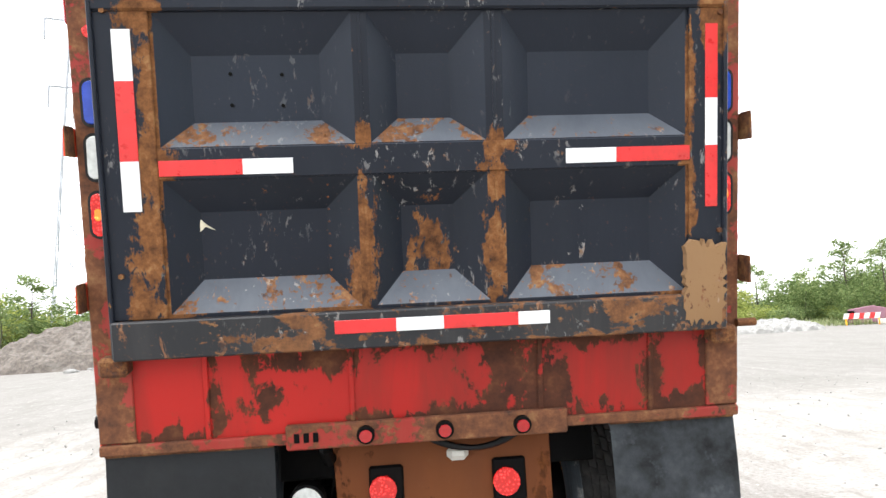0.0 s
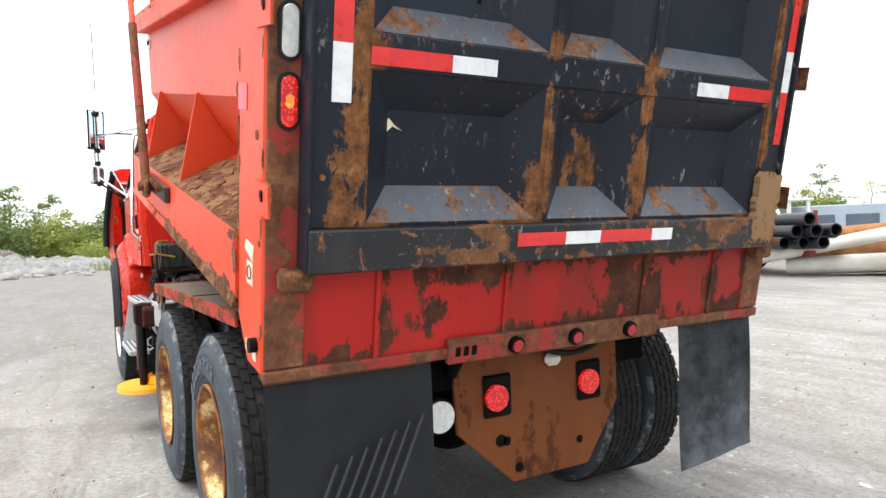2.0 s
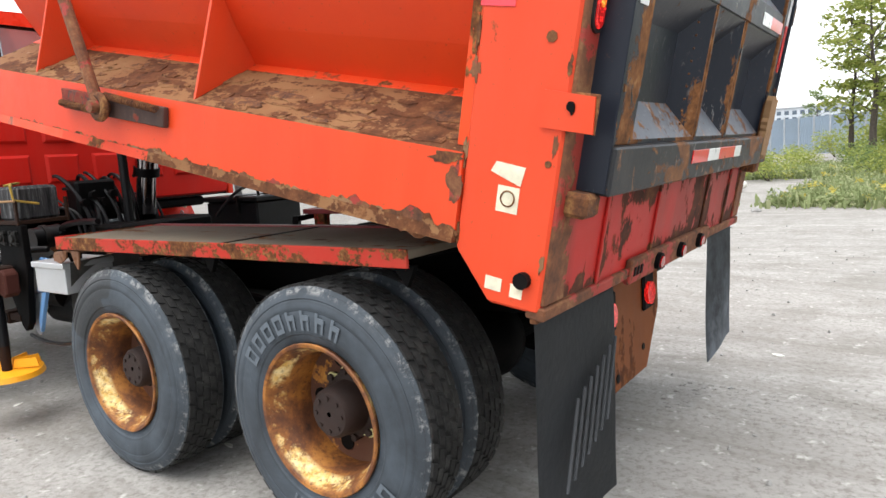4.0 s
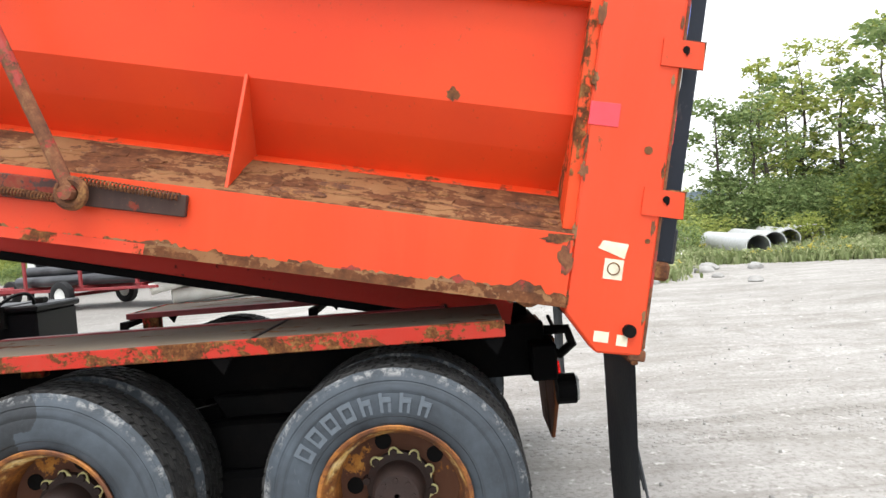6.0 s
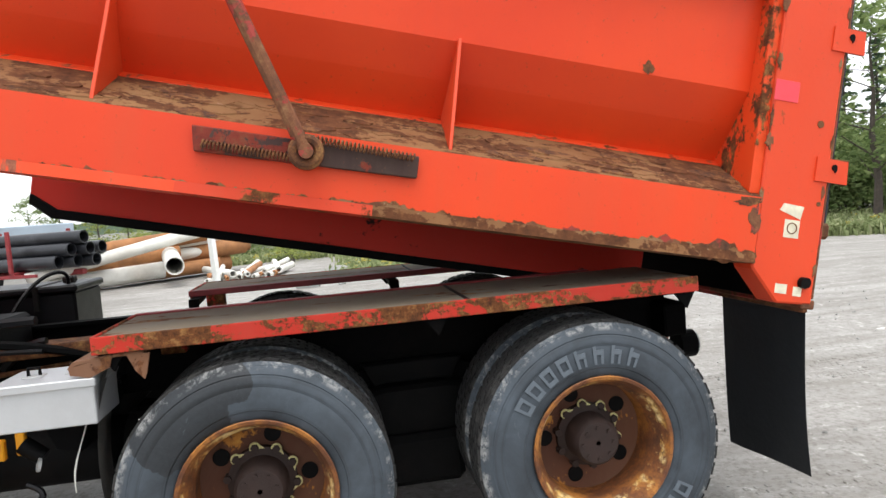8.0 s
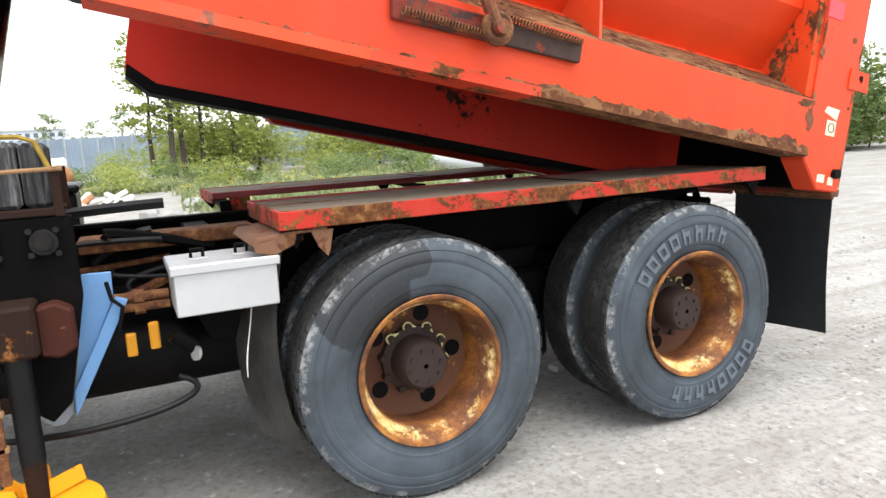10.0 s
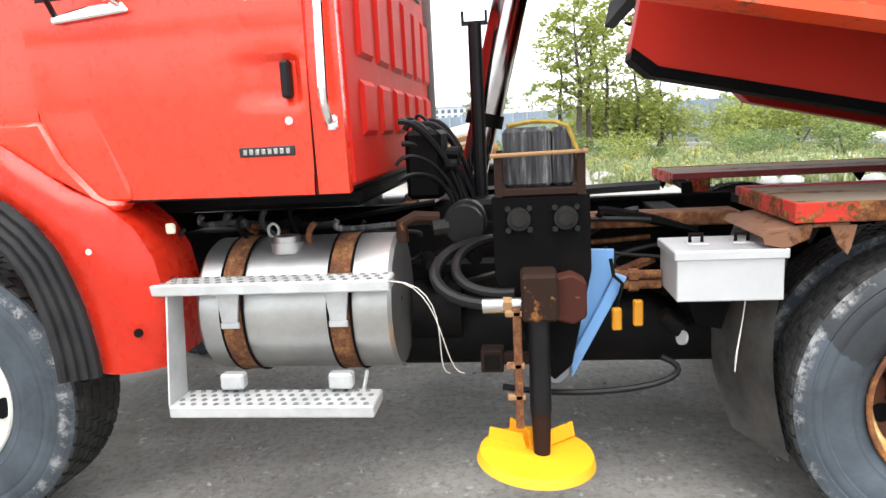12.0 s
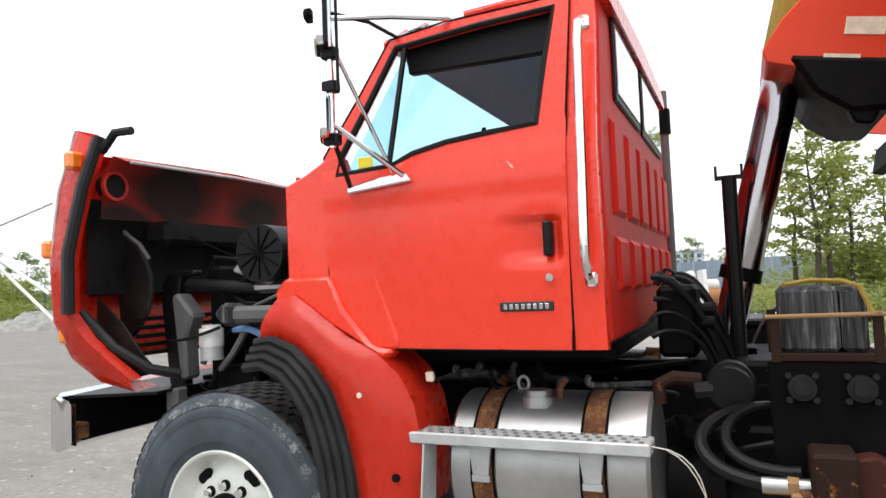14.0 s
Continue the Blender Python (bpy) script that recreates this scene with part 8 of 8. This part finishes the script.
def woods():
    rng = random.Random(20)
    # a thick edge of trees all round, nearer on the passenger side
    for az in range(0, 360, 4):
        a = az + rng.uniform(-1.5, 1.5)
        if 78 < az < 112:
            dist, sc = 95, 0.75
        elif 112 <= az < 150:
            dist, sc = 33, 0.86
        elif 26 <= az <= 78:
            dist, sc = 84, 0.85
        elif az > 345 or az < 12:
            dist, sc = 70, 0.75
        else:
            dist, sc = 60, 0.8
        for k in range(2):
            kind = rng.choice(TREES[:3] + TREES[:2] + ([TREES[4]] if dist < 60 else []))
            plant(kind, a + 2 * k, dist * rng.uniform(0.92, 1.12) + 4 * k, sc * rng.uniform(0.7, 1.15), rng.uniform(0, 6.28), "woodland edge")
    for az, dist, kind, sc in ((90.4, 35, 3, 0.74), (91.8, 34, 3, 0.92), (92.7, 35, 3, 0.88), (94.2, 36, 3, 0.80), (96.6, 37, 3, 0.74), (98.6, 38, 3, 0.62), (104.6, 40, 3, 0.60), (108.5, 40, 3, 0.55),
                               (40.5, 70, 1, 0.85), (43, 68, 1, 0.80), (38, 72, 0, 0.80), (48, 70, 0, 0.9), (52, 66, 2, 0.85), (55, 68, 0, 0.8), (58, 64, 2, 0.75), (116, 34, 3, 0.85), (118.5, 36, 3, 0.95), (121, 35, 3, 0.9), (124, 34, 3, 0.95), (128, 27, 0, 0.8), (133, 25, 1, 0.8), (137, 25, 0, 0.85)):
        plant(TREES[kind], az, dist, sc, rng.uniform(0, 6.28), "trees beyond the yard")
    for az, dist, sc in ((93.2, 38, 1.35), (94.6, 37.5, 1.75), (95.9, 38, 1.8), (97.0, 38.5, 1.6), (98.2, 38.5, 1.5), (91.0, 42, 1.1), (99.6, 40, 1.2), (103.0, 38, 1.15), (104.9, 37, 1.4), (106.6, 37, 1.3), (108.4, 36.5, 1.35), (110.2, 35, 1.2), (112.0, 33, 1.3), (88.5, 44, 0.9)):
        plant(BUSHES[1], az, dist, sc, az, "shrubs at the yard's edge")
    for k in range(64):
        az = rng.uniform(26, 64)
        plant(THICKETS[k % 3 == 2], az, rng.uniform(64, 80), rng.uniform(0.75, 1.15), rng.uniform(0, 6.28), "thickets at the yard's edge")
    for k in range(40):
        az = rng.uniform(-34, 22)
        plant(THICKETS[k % 3 == 2], az, rng.uniform(62, 74), rng.uniform(0.7, 1.1) * (1.6 if az < -5 else 1.15), rng.uniform(0, 6.28), "thickets at the yard's edge")
    for k in range(34):
        az = rng.uniform(113, 146)
        plant(THICKETS[k % 4 == 3], az, rng.uniform(30, 38), rng.uniform(0.5, 0.8) + 0.3 * (az > 124), rng.uniform(0, 6.28), "thickets at the yard's edge")
    for k in range(30):
        az = rng.uniform(80, 128)
        plant(rng.choice(BUSHES), az, rng.uniform(24, 38), rng.uniform(0.4, 0.8), rng.uniform(0, 6.28), "shrubs at the yard's edge")
    for k in range(30):
        az = rng.uniform(30, 80)
        plant(rng.choice(BUSHES), az, rng.uniform(58, 68), rng.uniform(0.6, 1.1), rng.uniform(0, 6.28), "shrubs at the yard's edge")
    for k in range(26):
        az = rng.uniform(-16, 22)
        plant(rng.choice(BUSHES), az, rng.uniform(48, 62), rng.uniform(0.9, 1.6), rng.uniform(0, 6.28), "shrubs at the yard's edge")
    for ob in TREES + BUSHES + THICKETS:
        for o in (*ob.children_recursive, ob):
            bpy.data.objects.remove(o)


def weeds():
    """Tall weeds and yellow blooms beyond the gravel."""
    rng = random.Random(31)
    bm, fl = bmesh.new(), bmesh.new()

    def tuft(x, y, h, n):
        z = ground_height(x, y)
        if rng.random() < 0.6:
            leaf_cloud(bm, (x, y, z + h * 0.45), 0.30, 16, 0.055, rng, 0.8)
            n = 3
        for _ in range(n):
            a, lean = rng.uniform(0, 6.28), rng.uniform(0.05, 0.5)
            px, py = x + rng.gauss(0, 0.22), y + rng.gauss(0, 0.22)
            hh = h * rng.uniform(0.5, 1.15)
            w = rng.uniform(0.012, 0.035)
            c, s = math.cos(a), math.sin(a)
            b0, b1 = bm.verts.new((px - s * w, py + c * w, z - 0.02)), bm.verts.new((px + s * w, py - c * w, z - 0.02))
            m0 = bm.verts.new((px + c * lean * hh * 0.35 - s * w * 1.3, py + s * lean * hh * 0.35 + c * w * 1.3, z + hh * 0.6))
            m1 = bm.verts.new((px + c * lean * hh * 0.35 + s * w * 1.3, py + s * lean * hh * 0.35 - c * w * 1.3, z + hh * 0.6))
            t = bm.verts.new((px + c * lean * hh, py + s * lean * hh, z + hh))
            bm.faces.new((b0, b1, m1, m0))
            bm.faces.new((m0, m1, t))
        if rng.random() < 0.045:
            leaf_cloud(fl, (x, y, z + h * 0.95), 0.13, 9, 0.05, rng, 0.7)

    for _ in range(5200):
        az, dist = rng.uniform(74, 136), 15.5 + 17 * rng.random() ** 1.6
        if az > 112:
            dist = max(dist, 20)
        if az < 91:
            dist = 25 + 0.5 * (dist - 15)
        x, y = polar(az, dist)
        tuft(x, y, rng.uniform(0.10, 0.36), 7)
    for _ in range(1500):
        x, y = polar(rng.uniform(26, 64), rng.uniform(56, 70))
        tuft(x, y, rng.uniform(0.25, 0.7), 6)
    for _ in range(700):
        x, y = polar(rng.uniform(-20, 28), rng.uniform(42, 52))
        tuft(x, y, rng.uniform(0.3, 0.8), 6)
    tagged(new("weeds", link_mesh("weeds", bm, M_WEED)), "tall dry green weeds beyond the gravel", "weeds", kind="stuff")
    tagged(new("goldenrod", link_mesh("goldenrod", fl, M_BLOOM)), "yellow goldenrod blooms among the weeds", "flowers", kind="stuff")


woods()
weeds()


# ---- hills, fence and far buildings ----
def far_things():
    bm = bmesh.new()
    n = 120
    lo, hi = [], []
    for k in range(n + 1):
        a = 2 * math.pi * k / n
        r = 700
        h = 9 + 9 * noise.noise((math.cos(a) * 3, math.sin(a) * 3, 1.7)) + 4 * noise.noise((math.cos(a) * 11, math.sin(a) * 11, 0.3))
        lo.append(bm.verts.new((r * math.sin(a), r * math.cos(a), -2)))
        hi.append(bm.verts.new((r * 1.04 * math.sin(a), r * 1.04 * math.cos(a), max(4, h))))
    for k in range(n):
        bm.faces.new((lo[k], lo[k + 1], hi[k + 1], hi[k]))
    tagged(new("backdrop", link_mesh("backdrop", bm, M_HILL)), "low wooded hills on the horizon", "hills", kind="structure")
    # long sheet fence
    f = thing("fence", "long blue-grey sheet fence beyond the weeds", "fence")
    p0, p1 = Vector((*polar(79, 62), 0)), Vector((*polar(113, 40), 0))
    N = 26
    d = (p1 - p0) / N
    side = Vector((-d.y, d.x, 0)).normalized()
    for k in range(N):
        a, b = p0 + d * (k + 0.01), p0 + d * (k + 0.99)
        bm = bmesh.new()
        m = 14
        top, low = [], []
        for i in range(m + 1):
            q = a.lerp(b, i / m) + side * (0.03 if i % 2 else 0.0)
            z = ground_height(q.x, q.y)
            low.append(bm.verts.new((q.x, q.y, z)))
            top.append(bm.verts.new((q.x, q.y, z + 2.5)))
        for i in range(m):
            bm.faces.new((low[i], low[i + 1], top[i + 1], top[i]))
        bmesh.ops.solidify(bm, geom=bm.faces[:], thickness=0.02)
        part("sheet", bm, M_FENCE, f)
        part("post", block((a.x - 0.05, a.y - 0.05, -0.05), (a.x + 0.05, a.y + 0.05, 2.6), 0.01), M_STEEL_FAR, f)
    # pale block of flats
    x, y = polar(84.0, 260)
    b = thing("apartment_building", "pale many-storeyed building far beyond the trees", "building", (x, y, 0), -84)
    part("wall", block((-12, -6, 0), (12, 6, 9.5), 0.05), M_GREY_BUILDING, b)
    part("roof", block((-12.3, -6.3, 9.5), (12.3, 6.3, 10.0), 0.05), M_STEEL_FAR, b)
    for i in range(10):
        for j in range(4):
            part("window", block((-11 + i * 2.3, -6.06, 1.2 + j * 2.1), (-9.7 + i * 2.3, -5.98, 2.5 + j * 2.1), 0.02), M_WINDOW_FAR, b)
    x, y = polar(90.2, 150)
    s = thing("solar_array", "tilted solar panels beyond the fence", "solar panels", (x, y, 0), -90)
    for i in range(6):
        part("panel", prism([(-2.2, 1.2), (-2.1, 1.1), (2.2, 3.3), (2.1, 3.4)], "x", -5.4 + i * 1.85, -3.65 + i * 1.85, 0.01), M_GREY_BUILDING, s)
        part("leg", rod((-4.5 + i * 1.85, 0, -0.1), (-4.5 + i * 1.85, 0, 2.3), 0.08, 6), M_STEEL_FAR, s)


far_things()


def pylon(az, dist, h):
    """A lattice mast."""
    x, y = polar(az, dist, (-0.3, -2.4))
    p = thing("lattice_mast", "tall thin steel lattice mast far off", "mast", (x, y, 0), 20, group="masts on the skyline")
    w0, w1 = 0.055 * h, 0.012 * h

    def corner(k, t):
        w = w0 + (w1 - w0) * min(1, t * 1.3)
        a = math.pi / 4 + k * math.pi / 2
        return Vector((w * math.cos(a), w * math.sin(a), h * t))

    for k in range(4):
        part("leg", tube([corner(k, t / 8) for t in range(9)], 0.0022 * h, 4), M_STEEL_FAR, p)
        for t in range(12):
            part("brace", tube([corner(k, t / 12), corner((k + 1) % 4, (t + 1) / 12)], 0.0011 * h, 4), M_STEEL_FAR, p)
            part("brace", tube([corner((k + 1) % 4, t / 12), corner(k, (t + 1) / 12)], 0.0011 * h, 4), M_STEEL_FAR, p)
    for t, q in ((0.62, 0.05), (0.78, 0.06), (0.93, 0.045)):
        part("cross_arm", rod((-q * h, 0, t * h), (q * h, 0, t * h), 0.0025 * h, 5), M_STEEL_FAR, p)
        for s in (-1, 1):
            part("insulator", rod((q * h * s, 0, t * h), (q * h * s, 0, t * h - 0.05 * h), 0.003 * h, 6), M_STEEL_FAR, p)


pylon(-23.3, 75, 44)
pylon(-20.8, 110, 58)


# ---- things about the yard ----
def soil_pile(az, dist, r, h, seed, mat, label):
    x, y = polar(az, dist)
    bm = bmesh.new()
    n, m = 120, 34
    rings = []
    for j in range(m + 1):
        t = j / m
        ring = []
        for k in range(n):
            a = 2 * math.pi * k / n
            rr = r * (1 - t) * (1 + 0.25 * noise.noise((math.cos(a) * 1.5, math.sin(a) * 1.5, seed)))
            z = h * (1 - (1 - t) ** 2) ** 0.8 * (1 + 0.3 * noise.noise((math.cos(a) * rr * 0.5, math.sin(a) * rr * 0.5, seed + 5))) + 0.32 * noise.noise((math.cos(a) * rr * 1.7, math.sin(a) * rr * 1.7, seed)) * (t > 0) + (0.15 * noise.noise((math.cos(a) * rr * 4, math.sin(a) * rr * 4, seed + 9)) + 0.10 * noise.noise((math.cos(a) * rr * 11, math.sin(a) * rr * 11, seed + 3))) * (t > 0)
            ring.append(bm.verts.new((x + 1.5 * rr * math.cos(a), y + rr * math.sin(a), -0.05 if j == 0 else z)))
        rings.append(ring)
    for a, b in zip(rings, rings[1:]):
        for k in range(n):
            bm.faces.new((a[k], a[(k + 1) % n], b[(k + 1) % n], b[k]))
    tagged(new("mound", link_mesh("mound", bm, mat)), label, "soil pile", group="piles at the yard's edge")


for q in ((-14, 46, 5.4, 4.0, 1, M_SOIL, "dark brown mound of soil"), (-9, 48, 4.6, 2.9, 2, M_SOIL, "dark brown mound of soil"), (-4.5, 46, 3.6, 1.7, 3, M_SOIL, "low brown mound of soil"), (-1.0, 42, 2.6, 1.0, 4, M_STONE, "grey mound of broken stone"), (3, 46, 2.4, 0.8, 5, M_STONE, "grey mound of broken stone"), (-21, 44, 4.4, 2.6, 6, M_SOIL, "grey-brown mound of fine stone"), (35, 46, 2.5, 0.8, 7, M_STONE, "low grey mound of rubble"), (37.5, 48, 2.0, 0.7, 8, M_STONE, "low grey mound of rubble")):
    soil_pile(*q)


def boulders():
    rng = random.Random(8)
    for k in range(120):
        az, dist = rng.uniform(-22, 6), rng.uniform(35, 42)
        if k > 95:
            az, dist = rng.uniform(84, 118), rng.uniform(14.5, 18)
        x, y = polar(az, dist)
        bm = bmesh.new()
        r = rng.uniform(0.10, 0.20 + 0.3 * (k % 5 == 0)) if k <= 95 else rng.uniform(0.08, 0.28)
        bmesh.ops.create_icosphere(bm, subdivisions=2, radius=1)
        for v in bm.verts:
            v.co *= 1 + 0.25 * noise.noise(v.co * 1.3 + Vector((k, 0, 0)))
            v.co = (v.co.x * r * 1.3, v.co.y * r, v.co.z * r * 0.7)
        ob = new("rock", link_mesh("rock", bm, M_STONE, True))
        ob.matrix_basis = pose(x, y, ground_height(x, y) + 0.2 * r, 0, 0, rng.uniform(0, 360))
        tagged(ob, "pale grey rock lying at the yard's edge", "rock", "rocks at the yard's edge")


boulders()


def pipe_mesh(r, length, mat, wall=0.03):
    bm = lathe([(0, r), (length, r), (length, r - wall), (0, r - wall)], 24)
    return link_mesh("pipe", bm, mat, True)


def trailer():
    """Long pole trailer with black pipes, its dolly wheels far ahead of the rear axle."""
    t = thing("pipe_trailer", "long red pole trailer with posts, loaded with black pipes", "trailer", (16.9, 12.16, 0), -113.5)
    part("beam", block((-6.6, -0.08, 0.52), (4.2, 0.08, 0.66), 0.01), M_TRAILER, t)
    for x in (-2.0, 0.55, 2.9):
        part("bunk", block((x - 0.08, -1.0, 0.60), (x + 0.08, 1.0, 0.72), 0.01), M_TRAILER, t)
        for y in (-1.0, 1.0):
            part("post", block((x - 0.05, y - 0.04, 0.70), (x + 0.05, y + 0.04, 1.75), 0.01), M_TRAILER, t)
    for y in (-0.95, 0.95):
        part("side_rail", block((-2.4, y - 0.05, 0.56), (3.6, y + 0.05, 0.64), 0.008), M_TRAILER, t)
    for x in (-6.1, -0.15):
        for y in (-1.0, 1.0):
            w = part("wheel", lathe([(-0.10, 0.24), (-0.12, 0.34), (-0.09, 0.44), (0.09, 0.44), (0.12, 0.34), (0.10, 0.24)], 26), M_RUBBER, t, smooth=True)
            w.matrix_basis = pose(x, y * 1.12, 0.44, 0, 0, 90)
            rm = part("rim", lathe([(-0.06, 0.01), (-0.07, 0.20), (-0.09, 0.24), (0.09, 0.24), (0.07, 0.20), (0.06, 0.01)], 20, None, False), M_WHITE, t, "pale rim", True)
            rm.matrix_basis = pose(x, y * 1.12, 0.44, 0, 0, 90)
        part("axle", rod((x, -1.1, 0.44), (x, 1.1, 0.44), 0.05, 8), M_TRAILER, t)
    part("dolly_frame", block((-6.6, -0.9, 0.58), (-5.6, 0.9, 0.68), 0.02), M_TRAILER, t)
    me = pipe_mesh(0.17, 6.8, M_PIPE_BLACK)
    for j, n in enumerate((5, 4, 2)):
        for k in range(n):
            ob = tagged(new("pipe", me), "long black plastic pipe stacked on the trailer", "pipe", "black pipes on the trailer")
            ob.matrix_basis = t.matrix_basis @ pose(-2.7 + 0.25 * ((k + j) % 3), -0.72 + 0.36 * k + 0.18 * j, 0.895 + 0.30 * j)


trailer()


def pipe_pile():
    rng = random.Random(6)

    def lay(base, tilt, turn, r, length, mat):
        ob = new("pipe", pipe_mesh(r, length, mat, 0.03))
        ob.matrix_basis = pose(*base, 0, -tilt, turn)
        tagged(ob, "rust-brown steel pipe in a heap on the gravel" if mat is M_PIPE_RUST else "dirty white pipe in a heap on the gravel", "pipe", "heap of scrap pipes")

    for k in range(14):
        row, i = divmod(k, 5)
        r = rng.uniform(0.17, 0.26)
        base = (15.6 + 0.50 * i + 0.35 * row, 9.3 - 0.42 * i - 0.4 * row, r + 0.40 * row)
        lay(base, rng.uniform(0.5, 2.5) + 1.0 * row, -62 + rng.uniform(-8, 8), r, rng.uniform(2.6, 3.6), M_PIPE_WHITE if k in (0, 6, 11, 13) else M_PIPE_RUST)
    lay((14.6, 5.95, 0.55), 4, 14, 0.24, 3.4, M_PIPE_WHITE)
    lay((14.9, 9.6, 0.50), 11, -62, 0.17, 5.0, M_PIPE_WHITE)
    for k in range(15):
        r = rng.uniform(0.05, 0.10)
        base = (14.6 + 0.16 * (k % 4), 5.2 - 0.13 * k, r + 0.05 * (k % 3))
        lay(base, rng.uniform(-1, 5), rng.uniform(-30, 25), r, rng.uniform(1.2, 3.0), (M_PIPE_WHITE, M_PIPE_RUST, M_PIPE_WHITE)[k % 3])
    ob = new("board", link_mesh("board", block((-0.14, -0.05, -0.85), (0.14, 0.05, 0.75), 0.01), M_WHITE))
    ob.matrix_basis = pose(13.5, 4.80, 0.85, 0, 6, 30)
    tagged(ob, "white board standing against the pipe heap", "board")


pipe_pile()


def culverts():
    me = pipe_mesh(0.34, 5.5, M_GALV, 0.03)
    for k in range(5):
        ob = tagged(new("culvert_pipe", me), "pale galvanised culvert pipe lying on the ground", "pipe", "culvert pipes")
        ob.matrix_basis = pose(15.8 + 1.2 * k, -7.6 - 1.0 * k, 0.33, 0, 0, -6 - 4 * k)
    rng = random.Random(5)
    for k in range(7):
        ob = new("timber", link_mesh("timber", block((0, -0.09, 0), (rng.uniform(2, 4), 0.09, 0.13), 0.01), M_PIPE_WHITE))
        ob.matrix_basis = pose(14.5 + 0.4 * k, -3.6 - 0.35 * k, 0.0, 0, 0, rng.uniform(-25, 0))
        tagged(ob, "weathered pale timber lying on the gravel", "timber", "timbers on the ground")


culverts()


def yard_clutter():
    x, y = polar(46.0, 55, (-1.0, -2.45))
    g = thing("green_container", "bright green skip container with pale lettering", "container", (x, y, 0), -40)
    part("body", prism([(-1.5, 0.15), (1.6, 0.15), (1.6, 2.0), (-1.2, 2.1)], "y", -1.0, 1.0, 0.03), M_GREEN, g)
    part("door_gap", block((-1.0, -1.02, 0.2), (-0.55, -0.99, 1.3), 0.01), M_DARK, g)
    for k in range(4):
        part("letter_bar", block((-0.1 + 0.35 * k, -1.02, 1.25), (0.12 + 0.35 * k, -0.99, 1.6), 0.01), M_WHITE, g)
    part("skid", block((-1.5, -0.9, 0.0), (1.6, -0.7, 0.16), 0.01), M_DARK, g)
    part("skid", block((-1.5, 0.7, 0.0), (1.6, 0.9, 0.16), 0.01), M_DARK, g)
    x, y = polar(37.4, 60, (-0.3, -2.4))
    p = thing("scrap_machine", "faded purple scrap machine among weeds", "machine", (x, y, 0), -35)
    part("body", prism([(-1.4, 0.1), (1.6, 0.1), (1.7, 1.0), (0.4, 1.35), (-1.2, 1.1)], "y", -0.6, 0.6, 0.04), M_PURPLE, p)
    part("grille", block((-1.3, -0.64, 0.4), (-0.8, -0.58, 1.0), 0.01), M_DARK, p)
    x, y = polar(37.0, 57, (-0.3, -2.4))
    bq = thing("barricade", "red and white striped barricade board", "barricade", (x, y, 0), -37)
    for k in range(7):
        part("stripe", prism([(-1.1 + 0.32 * k, 0.45), (-0.78 + 0.32 * k, 0.45), (-0.66 + 0.32 * k, 0.85), (-0.98 + 0.32 * k, 0.85)], "y", -0.03, 0.03), M_REFL_RED if k % 2 else M_WHITE, bq)
    for q in (-0.9, 1.1):
        part("leg", block((q - 0.05, -0.25, 0), (q + 0.05, 0.25, 0.46), 0.01), M_YELLOW, bq)
    x, y = polar(40, 58, (-0.3, -2.4))
    w = thing("white_slab", "white concrete slab in the grass", "slab", (x, y, 0), -40)
    part("body", block((-2.0, -0.5, 0), (2.0, 0.5, 0.35), 0.04), M_WHITE, w)
    # stripped white truck body behind the pipes
    x, y = polar(61.5, 31)
    v = thing("wrecked_van", "stripped white vehicle body behind the pipes", "vehicle", (x, y, 0), -30)
    part("tank", rod((-1.6, 0, 1.35), (1.4, 0, 1.35), 0.85, 24), M_WHITE, v, "pale rounded tank", True)
    part("chassis", block((-2.2, -0.6, 0.35), (2.6, 0.6, 0.6), 0.02), M_DARK, v)
    for q in (-1.6, 1.6):
        for r in (-0.8, 0.8):
            part("stand", block((q - 0.1, r - 0.1, 0), (q + 0.1, r + 0.1, 0.4), 0.01), M_DARK, v)
    for q in (1.7, 2.5):
        part("pillar", block((q - 0.07, -0.9, 0.55), (q + 0.07, -0.75, 2.35), 0.02), M_WHITE, v)
        part("pillar", block((q - 0.07, 0.75, 0.55), (q + 0.07, 0.9, 2.35), 0.02), M_WHITE, v)
    part("roof_frame", block((1.5, -0.95, 2.3), (2.7, 0.95, 2.42), 0.03), M_WHITE, v)
    x, y = polar(66.5, 34)
    c = thing("grey_container", "grey site container with dark windows", "container", (x, y, 0), -65)
    part("body", block((-2.6, -1.1, 0.1), (2.6, 1.1, 2.1), 0.04), M_FENCE, c)
    for k in range(3):
        part("window", block((-2.2 + 1.6 * k, -1.13, 0.9), (-1.0 + 1.6 * k, -1.08, 1.7), 0.02), M_WINDOW_FAR, c)
    part("base", block((-2.5, -1.0, 0), (2.5, 1.0, 0.12), 0.01), M_DARK, c)
    # bits of litter on the gravel
    rng = random.Random(17)
    for k in range(14):
        r = rng.uniform(0.03, 0.07)
        x, y = rng.uniform(-2.5, 2.5), rng.uniform(-3.5, 7)
        ob = new("litter", link_mesh("litter", prism([(r * math.cos(t) * rng.uniform(0.5, 1.3), r * 0.5 * math.sin(t) * rng.uniform(0.5, 1.2)) for t in (2 * math.pi * i / 7 for i in range(7))], "z", 0, 0.006), M_PIPE_WHITE))
        ob.matrix_basis = pose(x, y, ground_height(x, y), 0, 0, rng.uniform(0, 360))
        tagged(ob, "pale scrap of litter on the gravel", "litter", "litter on the yard")


yard_clutter()
